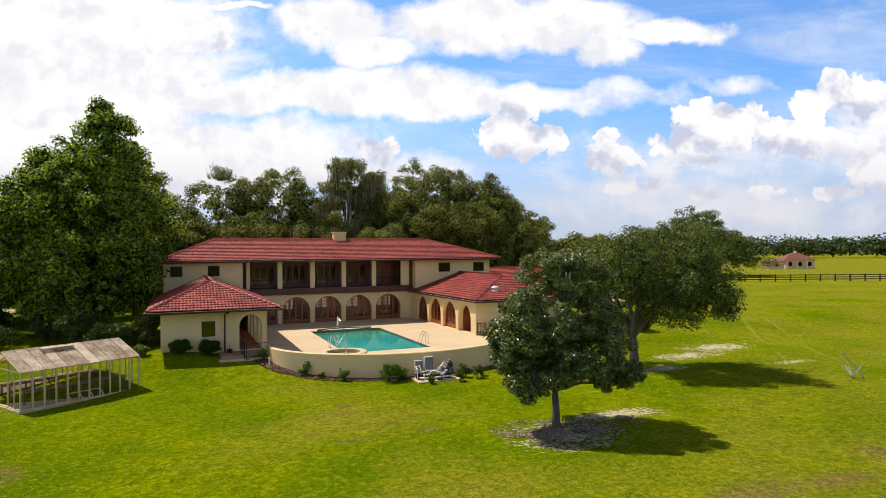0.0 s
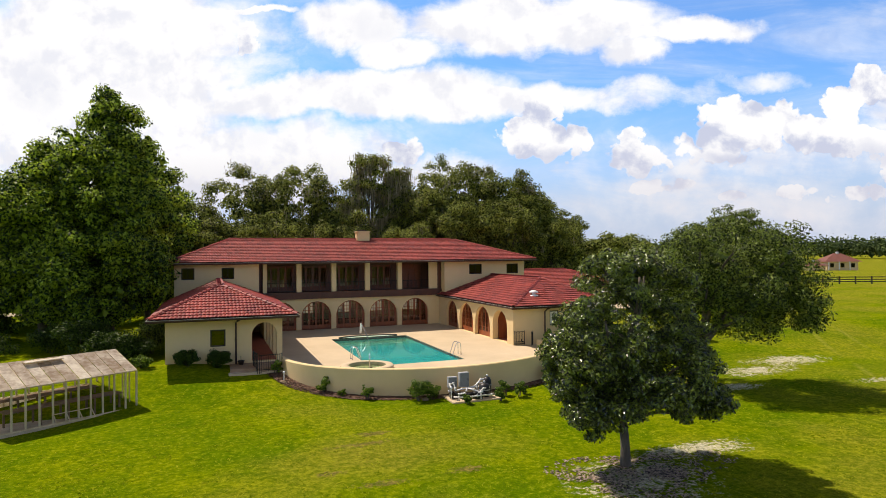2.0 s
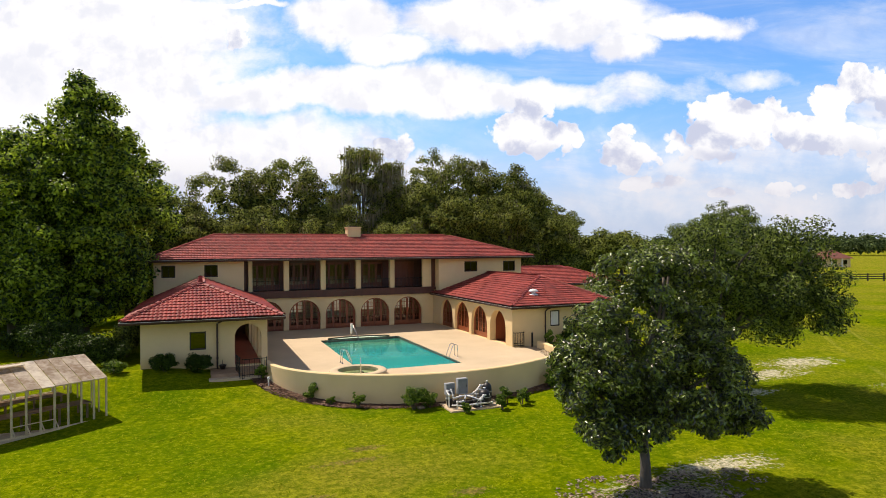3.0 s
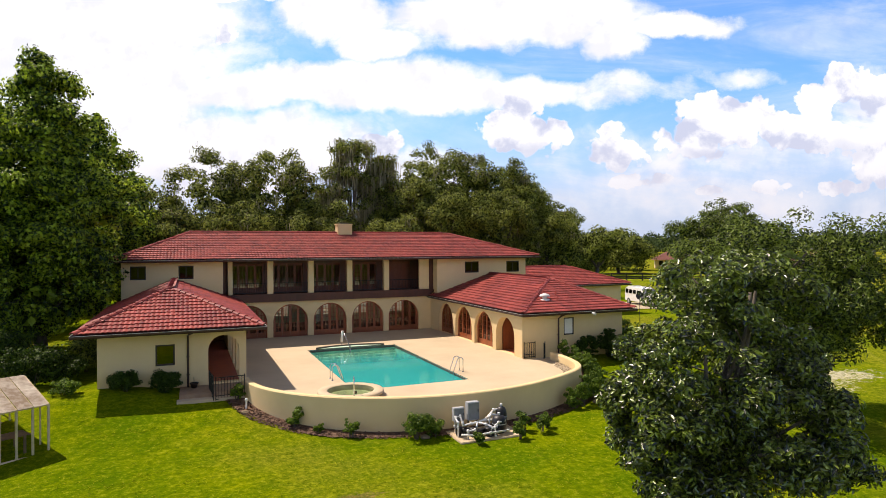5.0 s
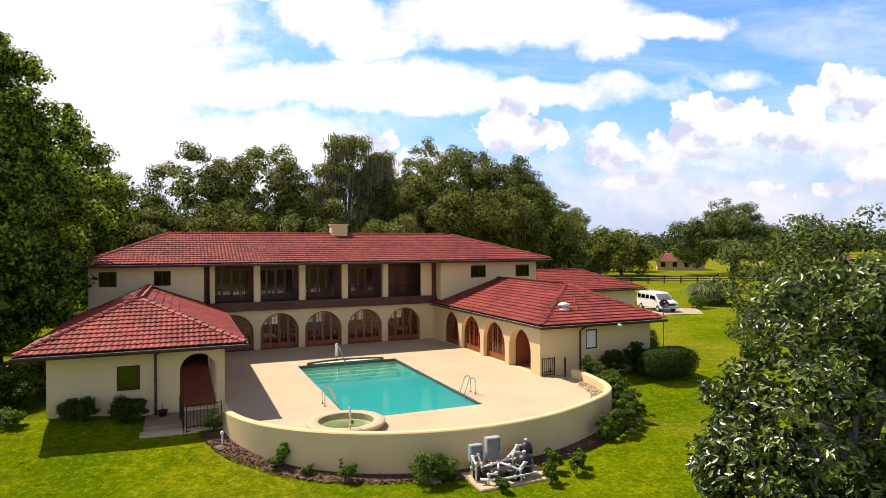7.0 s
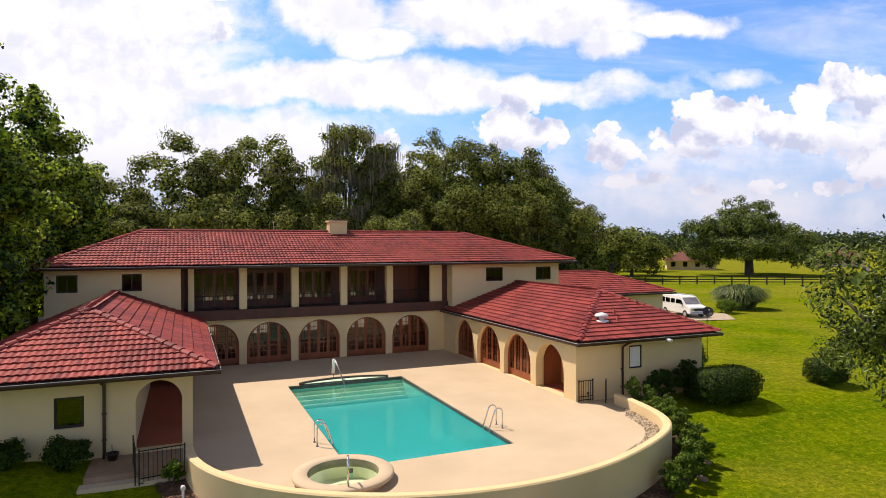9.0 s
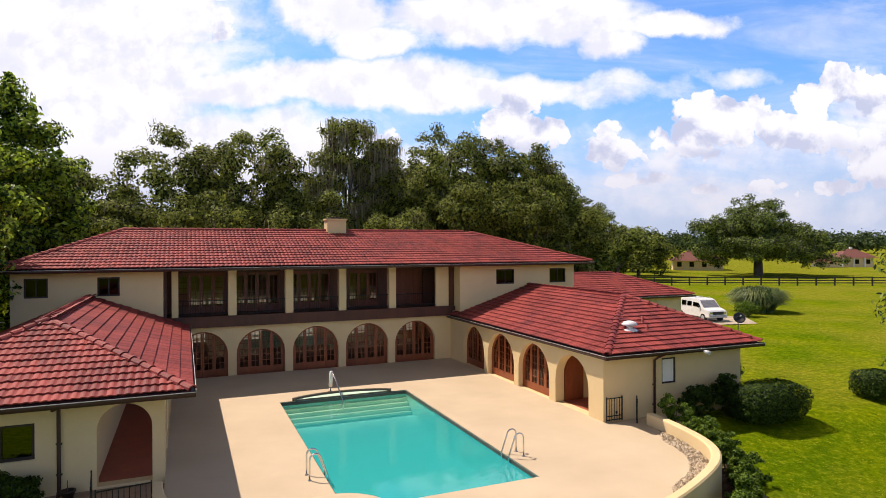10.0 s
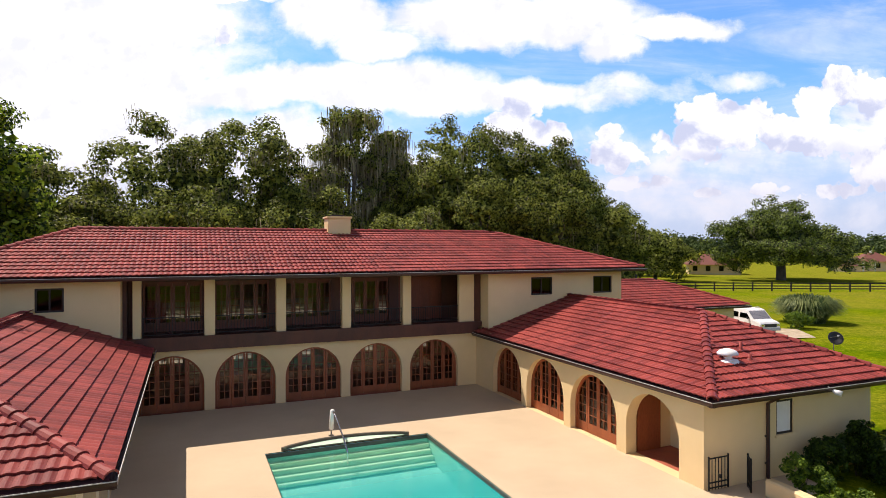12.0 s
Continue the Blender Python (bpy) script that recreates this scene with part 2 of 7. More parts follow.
LIP = shader("pale_gutter_edge", (0.42, 0.40, 0.37), (0.62, 0.60, 0.56), 0.45, 3, 0.02, 30)
CONCRETE = shader("deck_concrete", (0.46, 0.355, 0.23), (0.64, 0.51, 0.345), 0.85, 0.35, 0.12, 25, mottle=0.9)
BRICKFLOOR = shader("red_tile_floor", (0.32, 0.075, 0.042), (0.50, 0.140, 0.078), 0.6, 2, 0.15, 30)
PLASTER = shader("pool_plaster", (0.28, 0.64, 0.57), (0.36, 0.72, 0.63), 0.6, 0.6, 0.0, 20)
INTERIOR = shader("interior_wall", (0.44, 0.36, 0.25), (0.58, 0.49, 0.36), 0.9, 1.0)
IRON = shader("black_iron", (0.010, 0.010, 0.010), (0.03, 0.028, 0.026), 0.5, 8, 0.1, 60, metal=0.4)
STEEL = shader("stainless_steel", (0.55, 0.55, 0.55), (0.75, 0.75, 0.75), 0.18, 5, 0.0, 60, metal=1.0)
WHITE = shader("white_paint", (0.68, 0.68, 0.66), (0.84, 0.84, 0.82), 0.5, 3, 0.05, 40)
BLACK = shader("black_plastic", (0.012, 0.012, 0.013), (0.035, 0.035, 0.037), 0.45, 6, 0.05, 60)
BOXGREY = shader("grey_box_metal", (0.14, 0.15, 0.16), (0.27, 0.28, 0.29), 0.55, 4, 0.05, 60)
GREYP = shader("grey_plastic", (0.32, 0.33, 0.34), (0.48, 0.49, 0.50), 0.5, 4, 0.05, 60)
BARK = shader("grey_bark", (0.055, 0.043, 0.032), (0.15, 0.125, 0.10), 0.95, 3, 0.6, 18, stretch=(1, 1, 0.3))
MULCH = shader("bark_mulch", (0.07, 0.035, 0.022), (0.22, 0.13, 0.085), 0.95, 5, 0.5, 40, island=0.4)
SAND = shader("bare_sand", (0.28, 0.22, 0.14), (0.58, 0.49, 0.35), 0.95, 2, 0.3, 30)
PEBBLE = shader("river_pebble", (0.20, 0.145, 0.085), (0.52, 0.42, 0.29), 0.7, 3, 0.1, 30, island=0.9)
GLASS = glass_shader("window_glass", (0.55, 0.55, 0.52), 0.02, 0.0)
# lets less through than GLASS, for the balcony doors
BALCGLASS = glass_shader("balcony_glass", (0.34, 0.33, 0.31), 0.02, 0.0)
WINGLASS = glass_shader("sash_glass", (0.10, 0.10, 0.10), 0.02, 0.0, 0.6)
WINGLASS_LOW = glass_shader("low_sash_glass", (0.16, 0.16, 0.15), 0.02, 0.09, 0.7)
CLEAR = glass_shader("clear_glass", (0.92, 0.92, 0.90), 0.02, 0.0)
FENCE = shader("weathered_black_wood", (0.018, 0.015, 0.013), (0.05, 0.042, 0.036), 0.85, 2, 0.2, 40)


def leaf_shader(name, dark, light, rough=0.45, thin=0.35, spec=0.4, island=1.05):
    return shader(name, dark, light, rough, 0.25, 0.0, 3.0, island=island, thin=thin, mottle=0.8, spec=spec)


LEAF_GUM = leaf_shader("sweetgum_leaf", (0.018, 0.046, 0.004), (0.355, 0.485, 0.042), 0.42, 0.46, 0.35)
LEAF_OAK = leaf_shader("live_oak_leaf", (0.032, 0.046, 0.008), (0.290, 0.335, 0.060), 0.55, 0.40, 0.2, 0.8)
LEAF_MAG = leaf_shader("magnolia_leaf", (0.005, 0.015, 0.002), (0.195, 0.270, 0.030), 0.34, 0.28, 1.0)
LEAF_HEDGE = leaf_shader("hedge_leaf", (0.010, 0.027, 0.003), (0.060, 0.108, 0.010), 0.5, 0.2, 0.16)
# a deeper green than LEAF_OAK
LEAF_OAK_NEAR = leaf_shader("live_oak_leaf_deep", (0.018, 0.034, 0.005), (0.215, 0.290, 0.044), 0.42, 0.36, 0.4)
SHEER = shader("sheer_backlit_sheet", (0.70, 0.68, 0.62), (0.85, 0.83, 0.78), 0.9, 3, 0, 20, thin=0.75)
DIRT = shader("bare_earth", (0.12, 0.08, 0.045), (0.34, 0.26, 0.17), 0.95, 2, 0.4, 30)
BLIND = shader("white_blind", (0.74, 0.72, 0.66), (0.86, 0.85, 0.80), 0.7, 3, 0.05, 40)
LEAF_SHRUB = leaf_shader("shrub_leaf", (0.040, 0.085, 0.008), (0.18, 0.28, 0.026), 0.5, 0.4, 0.25)
LEAF_FAR = leaf_shader("far_foliage", (0.035, 0.058, 0.020), (0.095, 0.135, 0.045), 0.8, 0.1, 0.1)
MOSS = shader("hanging_moss", (0.19, 0.17, 0.095), (0.40, 0.365, 0.225), 0.95, 0.5, 0, 6, island=0.5, thin=0.3)
LEAF_GRASS = leaf_shader("pampas_blade", (0.06, 0.105, 0.03), (0.26, 0.31, 0.11), 0.6, 0.4)

# ---- building helpers ----
ORIGIN = {}
rng = np.random.default_rng(7)


def thing(name, at, label, category, group="", kind=""):
    """A top-level thing: an Empty at its base."""
    ob = new(name)
    ob.empty_display_size = 0.2
    ob.location = at
    ORIGIN[ob.name] = np.array(at, float)
    return tagged(ob, label, category, group, kind)


class Geo:
    """Collects faces in world coordinates; make() turns them into one mesh object."""

    def __init__(self):
        self.v, self.f = [], []

    def add(self, verts, faces):
        n = len(self.v)
        self.v += [tuple(map(float, p)) for p in verts]
        self.f += [tuple(i + n for i in q) for q in faces]
        return self

    def box(self, x0, x1, y0, y1, z0, z1):
        x0, x1, y0, y1, z0, z1 = min(x0, x1), max(x0, x1), min(y0, y1), max(y0, y1), min(z0, z1), max(z0, z1)
        return self.add([(x, y, z) for z in (z0, z1) for y in (y0, y1) for x in (x0, x1)],
                        [(0, 2, 3, 1), (4, 5, 7, 6), (0, 1, 5, 4), (2, 6, 7, 3), (0, 4, 6, 2), (1, 3, 7, 5)])

    def beam(self, a, b, w, h, up=(0, 0, 1)):
        """A square bar from a to b."""
        a, b = Vector(a), Vector(b)
        d = (b - a).normalized()
        s = d.cross(Vector(up))
        s = s.normalized() if s.length > 1e-4 else Vector((1, 0, 0))
        t = s.cross(d)
        ring = [s * i * w / 2 + t * j * h / 2 for i, j in ((-1, -1), (1, -1), (1, 1), (-1, 1))]
        return self.add([a + q for q in ring] + [b + q for q in ring],
                        [(0, 1, 2, 3), (7, 6, 5, 4), (0, 4, 5, 1), (1, 5, 6, 2), (2, 6, 7, 3), (3, 7, 4, 0)])

    def tube(self, points, radii, n=8, cap=True):
        """A round bar along points."""
        points = [Vector(p) for p in points]
        if isinstance(radii, (int, float)):
            radii = [radii] * len(points)
        rings, side = [], None
        for i, p in enumerate(points):
            d = (points[min(i + 1, len(points) - 1)] - points[max(i - 1, 0)]).normalized()
            if side is None:
                side = d.orthogonal().normalized()
            side = (side - d * side.dot(d)).normalized()
            up = d.cross(side)
            rings.append([p + (side * math.cos(a) + up * math.sin(a)) * radii[i] for a in (2 * math.pi * k / n for k in range(n))])
        faces = [(i * n + k, i * n + (k + 1) % n, (i + 1) * n + (k + 1) % n, (i + 1) * n + k) for i in range(len(rings) - 1) for k in range(n)]
        if cap:
            faces += [tuple(range(n - 1, -1, -1)), tuple((len(rings) - 1) * n + k for k in range(n))]
        return self.add([q for r in rings for q in r], faces)

    def lathe(self, c, profile, n=24):
        """A turned shape about the upright through c: profile of (radius, height)."""
        vs = [(c[0] + r * math.cos(2 * math.pi * k / n), c[1] + r * math.sin(2 * math.pi * k / n), c[2] + z) for r, z in profile for k in range(n)]
        return self.add(vs, [(i * n + k, i * n + (k + 1) % n, (i + 1) * n + (k + 1) % n, (i + 1) * n + k) for i in range(len(profile) - 1) for k in range(n)])

    def moved(self, m):
        """Turns and shifts all that was collected so far."""
        self.v = [tuple(m @ Vector(p)) for p in self.v]
        return self

    def mesh(self, name, mat, origin=(0, 0, 0), smooth=False, bevel=0.0):
        me = bpy.data.meshes.new(name)
        o = np.array(origin, float)
        me.from_pydata((np.array(self.v) - o).tolist(), [], self.f)
        if bevel:
            bm = bmesh.new()
            bm.from_mesh(me)
            bmesh.ops.remove_doubles(bm, verts=bm.verts, dist=1e-5)
            bmesh.ops.bevel(bm, geom=list(bm.edges), offset=bevel, segments=2, affect="EDGES", clamp_overlap=True)
            bm.to_mesh(me)
            bm.free()
        me.materials.append(mat)
        if smooth:
            me.polygons.foreach_set("use_smooth", [True] * len(me.polygons))
        me.update()
        return me

    def make(self, name, mat, parent=None, label="", smooth=False, bevel=0.0):
        o = ORIGIN[parent.name] if parent else np.zeros(3)
        ob = new(name, self.mesh(name, mat, o, smooth, bevel))
        if parent:
            ob.parent = parent
        ORIGIN[ob.name] = o
        if label:
            tagged(ob, label)
        return ob


def quick(name, verts, quads, mat, parent=None, smooth=False):
    """One mesh object from arrays of vertices and quads."""
    o = ORIGIN[parent.name] if parent else np.zeros(3)
    me = bpy.data.meshes.new(name)
    verts = (np.asarray(verts, float) - o).astype(np.float32)
    quads = np.asarray(quads, np.int32)
    k = quads.shape[1]
    me.vertices.add(len(verts))
    me.vertices.foreach_set("co", verts.ravel())
    me.loops.add(quads.size)
    me.loops.foreach_set("vertex_index", quads.ravel())
    me.polygons.add(len(quads))
    me.polygons.foreach_set("loop_start", np.arange(0, quads.size, k, dtype=np.int32))
    me.polygons.foreach_set("loop_total", np.full(len(quads), k, np.int32))
    me.polygons.foreach_set("use_smooth", np.full(len(quads), smooth, bool))
    me.materials.append(mat)
    me.update(calc_edges=True)
    me.validate()
    ob = new(name, me)
    if parent:
        ob.parent = parent
    ORIGIN[ob.name] = o
    return ob


def smooth01(t):
    t = min(max(t, 0.0), 1.0)
    return t * t * (3 - 2 * t)


def gz(x, y):
    """Height of the lawn: level with the house, falling towards the front."""
    z = -0.15 - 0.8 * smooth01((-y - 13) / 8.5) - 0.05 * smooth01((-y - 20) / 13)
    z += 0.32 * smooth01((-16.8 - x) / 3.5) * smooth01((y + 18.0) / 4.0)
    return z + 0.06 * noise.noise(Vector((x * 0.12, y * 0.12, 3.0)))


def wall_face(place, u0, u1, z0, z1, depth, openings):
    """A wall with arched (a, b, z_low, z_spring, True) or square (a, b, z_low, z_high, False) openings through its depth."""
    g = Geo()

    def slab(a, b, la, lb, ha, hb):
        """A piece from u=a to b between lower line la..lb and upper line ha..hb."""
        g.add([place(a, 0, la), place(b, 0, lb), place(b, 0, hb), place(a, 0, ha), place(a, depth, la), place(b, depth, lb), place(b, depth, hb), place(a, depth, ha)],
              [(0, 1, 2, 3), (7, 6, 5, 4), (0, 4, 5, 1), (3, 2, 6, 7)])

    cur = u0
    for a, b, lo, hi, arched in sorted(openings):
        slab(cur, a, z0, z0, z1, z1)
        if lo > z0:
            slab(a, b, z0, z0, lo, lo)
        if arched:
            r, c, n = (b - a) / 2, (a + b) / 2, 18
            zs = [(c - r * math.cos(math.pi * i / n), hi + r * math.sin(math.pi * i / n)) for i in range(n + 1)]
            for (p, q), (s, t) in zip(zs, zs[1:]):
                slab(p, s, q, t, z1, z1)
        else:
            slab(a, b, hi, hi, z1, z1)
        for e in (a, b):
            g.add([place(e, 0, lo), place(e, depth, lo), place(e, depth, hi), place(e, 0, hi)], [(0, 1, 2, 3)])
        cur = b
    slab(cur, u1, z0, z0, z1, z1)
    for e in (u0, u1):
        g.add([place(e, 0, z0), place(e, depth, z0), place(e, depth, z1), place(e, 0, z1)], [(0, 1, 2, 3)])
    return g


def place_y(y, sgn=1):
    """A wall along x whose face stands at y."""
    return lambda u, d, z: (u, y + sgn * d, z)


def place_x(x, sgn=1):
    """A wall along y whose face stands at x."""
    return lambda u, d, z: (x + sgn * d, u, z)

# ---- ground ----
def build_ground():
    xs = np.concatenate([np.linspace(-1500, -90, 14), np.arange(-80, 60, 1.0), np.arange(60, 140, 4.0), np.linspace(150, 2500, 24)])
    ys = np.concatenate([np.linspace(-900, -90, 10), np.arange(-80, 50, 1.0), np.arange(50, 130, 4.0), np.linspace(140, 2500, 24)])
    vs = [(x, y, -2.4 if (-12.7 < x < -3.8 and -14.9 < y < -5.2) or (y <= -14.9 and ((x + 6.75) / 7.4) ** 2 + ((y + 14.9) / 5.95) ** 2 < 1 and x < -3.8) else gz(x, y)) for y in ys for x in xs]
    n = len(xs)
    fs = [(j * n + i, j * n + i + 1, (j + 1) * n + i + 1, (j + 1) * n + i) for j in range(len(ys) - 1) for i in range(n - 1)]
    ob = Geo().add(vs, fs).make("ground", LAWN, smooth=True)
    tagged(ob, "mown green lawn with yellow patches and far meadow", "lawn", kind="structure")


def lawn_shader():
    m = bpy.data.materials.new("lawn_grass")
    m.use_nodes = True
    nt = m.node_tree
    L = nt.links.new
    b = nt.nodes["Principled BSDF"]
    geo = nt.nodes.new("ShaderNodeNewGeometry")

    def nz(s, d, r=0.6, sc=(1, 1, 1)):
        mp = nt.nodes.new("ShaderNodeMapping")
        mp.inputs["Scale"].default_value = sc
        L(geo.outputs["Position"], mp.inputs["Vector"])
        n = nt.nodes.new("ShaderNodeTexNoise")
        n.inputs["Scale"].default_value, n.inputs["Detail"].default_value, n.inputs["Roughness"].default_value = s, d, r
        L(mp.outputs[0], n.inputs["Vector"])
        return n.outputs["Fac"]

    def mr(x, a, c, lo=0.0, hi=1.0):
        n = nt.nodes.new("ShaderNodeMapRange")
        L(x, n.inputs[0])
        for i, q in enumerate((a, c, lo, hi)):
            n.inputs[i + 1].default_value = q
        return n.outputs[0]

    def mx(f, p, q):
        n = nt.nodes.new("ShaderNodeMix")
        n.data_type = "RGBA"
        L(f, n.inputs["Factor"])
        for i, c in ((6, p), (7, q)):
            if isinstance(c, tuple):
                n.inputs[i].default_value = (*c, 1)
            else:
                L(c, n.inputs[i])
        return n.outputs[2]

    patch, tuft, clump, fine = nz(0.09, 5, 0.65), nz(1.1, 6, 0.72), nz(4.2, 6, 0.85), nz(13, 5, 0.8)
    col = mx(mr(tuft, 0.34, 0.68), (0.104, 0.164, 0.003), (0.272, 0.306, 0.006))
    col = mx(mr(nz(0.17, 4, 0.6), 0.38, 0.60, 0.75, 0.0), col, (0.066, 0.142, 0.003))
    dry = mx(mr(fine, 0.3, 0.7), (0.19, 0.165, 0.014), (0.38, 0.32, 0.05))
    sep = nt.nodes.new("ShaderNodeSeparateXYZ")
    L(geo.outputs["Position"], sep.inputs[0])

    def add_of(x, y, op="ADD"):
        n = nt.nodes.new("ShaderNodeMath")
        n.operation = op
        for i, q in enumerate((x, y)):
            if isinstance(q, (int, float)):
                n.inputs[i].default_value = q
            else:
                L(q, n.inputs[i])
        return n.outputs[0]

    def spot(cx, cy, rx, ry, turn=0.0):
        """1 in the middle of an oval, falling to 0 at twice its radius."""
        mp = nt.nodes.new("ShaderNodeMapping")
        mp.vector_type = "TEXTURE"
        mp.inputs["Location"].default_value, mp.inputs["Scale"].default_value = (cx, cy, 0), (rx, ry, 1000.0)
        mp.inputs["Rotation"].default_value = (0, 0, radians(turn))
        L(geo.outputs["Position"], mp.inputs["Vector"])
        ln = nt.nodes.new("ShaderNodeVectorMath")
        ln.operation = "LENGTH"
        L(mp.outputs[0], ln.inputs[0])
        return mr(ln.outputs["Value"], 2.0, 0.0)

    def spots(rows):
        out = None
        for r in rows:
            one = spot(*r)
            out = one if out is None else add_of(out, one, "MAXIMUM")
        return out

    # yellower towards the open field and on the worn ground in front
    lean = add_of(add_of(mr(sep.outputs[0], -10.0, 45.0, -0.03, 0.10), mr(sep.outputs[0], 45.0, 120.0, 0.0, 0.12)), add_of(spots([(0.5, -42.0, 5.0, 2.6), (-12.0, -29.0, 3.5, 1.6), (-14.0, -38.0, 3.5, 1.2), (9.0, -36.0, 5.0, 3.0)]), 0.20, "MULTIPLY"))
    col = mx(mr(add_of(patch, lean), 0.47, 0.72, 0.0, 0.75), col, dry)
    ragged = add_of(add_of(nz(0.9, 5, 0.7), -0.5), add_of(add_of(nz(5.0, 4, 0.7), -0.5), 1.8, "MULTIPLY"))
    earth = spots([(-10.7, -31.4, 0.6, 0.32), (-12.6, -26.5, 0.7, 0.3), (-25.2, -30.6, 0.8, 1.3), (-15.0, -30.2, 0.5, 0.25), (2.6, -40.4, 1.0, 0.7), (-1.2, -41.6, 1.6, 0.6), (4.0, -44.0, 1.4, 0.6), (-4.2, -41.2, 2.0, 0.7), (-13.4, -27.6, 1.0, 0.3), (-13.6, -31.6, 0.9, 0.25)])
    col = mx(mr(add_of(earth, ragged), 0.42, 0.80, 0.0, 0.8), col, mx(mr(fine, 0.3, 0.7), (0.14, 0.075, 0.028), (0.31, 0.20, 0.09)))
    sandy = spots([(-6.1, -34.4, 1.7, 1.25), (-2.4, -32.7, 1.8, 0.6), (15.6, -21.4, 2.4, 0.9), (11.2, -22.8, 2.0, 0.9), (15.7, -27.2, 1.4, 0.35), (6.6, -25.6, 1.4, 0.6)])
    col = mx(add_of(mr(add_of(sandy, add_of(ragged, 1.7, "MULTIPLY")), 0.45, 0.70, 0.0, 0.95), mr(sandy, 0.05, 0.35), "MULTIPLY"), col, mx(mr(fine, 0.3, 0.6), (0.26, 0.19, 0.11), (0.88, 0.80, 0.64)))
    tracks = spots([(24.6, -16.4, 5.5, 0.20, 50), (16.6, -25.8, 3.2, 0.20, 48), (27.6, -16.5, 5.5, 0.20, 54), (20.6, -25.2, 3.4, 0.18, 57)])
    col = mx(mr(add_of(tracks, add_of(ragged, 0.4, "MULTIPLY")), 0.30, 0.85, 0.0, 0.34), col, (0.40, 0.37, 0.07))
    col = mx(mr(clump, 0.36, 0.56, 0.85, 0.0), col, (0.055, 0.105, 0.003))
    col = mx(mr(clump, 0.53, 0.66, 0.0, 0.75), col, (0.32, 0.34, 0.02))
    flecks = nz(22, 2, 0.9)
    col = mx(mr(flecks, 0.66, 0.78, 0.0, 0.6), col, (0.50, 0.46, 0.12))
    col = mx(mr(fine, 0.28, 0.52, 0.60, 0.0), col, (0.040, 0.080, 0.004))
    L(col, b.inputs["Base Color"])
    b.inputs["Roughness"].default_value = 0.9
    b.inputs["Specular IOR Level"].default_value = 0.0
    bp = nt.nodes.new("ShaderNodeBump")
    bp.inputs["Strength"].default_value, bp.inputs["Distance"].default_value = 0.8, 0.07
    L(fine, bp.inputs["Height"])
    L(bp.outputs[0], b.inputs["Normal"])
    return m


LAWN = lawn_shader()
build_ground()

# ---- house ----
house = thing("house", (-7, 0, 0), "two-storey cream stucco house with red tile roofs and arcades", "house")
PIER = [-14.77, -11.97, -9.17, -6.37, -3.57, -0.77]
MAIN_X0, MAIN_X1, UP_Y, BACK_Y = -21.1, 7.9, -0.9, 8.3
ARCH_MAIN = [(PIER[i] + 0.2, PIER[i + 1] - 0.2, 0.0, 1.07, True) for i in range(5)]
ARCH_RIGHT = [(-4.28, -1.75, 0.0, 0.92, True), (-7.38, -4.70, 0.0, 0.86, True), (-10.38, -7.80, 0.0, 0.88, True), (-13.10, -10.85, 0.0, 1.0, True)]


def window_unit(place, a, b, lo, hi, parent, glass=None, single=False):
    """A bronze window in its opening: frame, meeting stile unless it is a single light, panes, sill."""
    g = Geo()
    w = 0.07

    def bar(u0, u1, z0, z1, d0=0.04, d1=0.14):
        p, q = place(u0, d0, z0), place(u1, d1, z1)
        g.box(p[0], q[0], p[1], q[1], p[2], q[2])

    bar(a, b, lo, lo + w), bar(a, b, hi - w, hi), bar(a, a + w, lo + w, hi - w), bar(b - w, b, lo + w, hi - w)
    if not single:
        bar((a + b) / 2 - 0.03, (a + b) / 2 + 0.03, lo + w, hi - w, 0.05, 0.13)
    win = g.make("window", BRONZE, parent, "dark bronze window" if single else "dark bronze sliding window")
    for u0, u1 in ((a + w, b - w),) if single else ((a + w, (a + b) / 2 - 0.03), ((a + b) / 2 + 0.03, b - w)):
        Geo().add([place(u0, 0.09, lo + w), place(u1, 0.09, lo + w), place(u1, 0.09, hi - w), place(u0, 0.09, hi - w)], [(0, 1, 2, 3)]).make("pane", glass or WINGLASS, win)
    p, q = place(a - 0.05, -0.05, lo - 0.07), place(b + 0.05, 0.06, lo - 0.003)
    Geo().box(p[0], q[0], p[1], q[1], p[2], q[2]).make("sill", STUCCO, win, bevel=0.01)
    return win


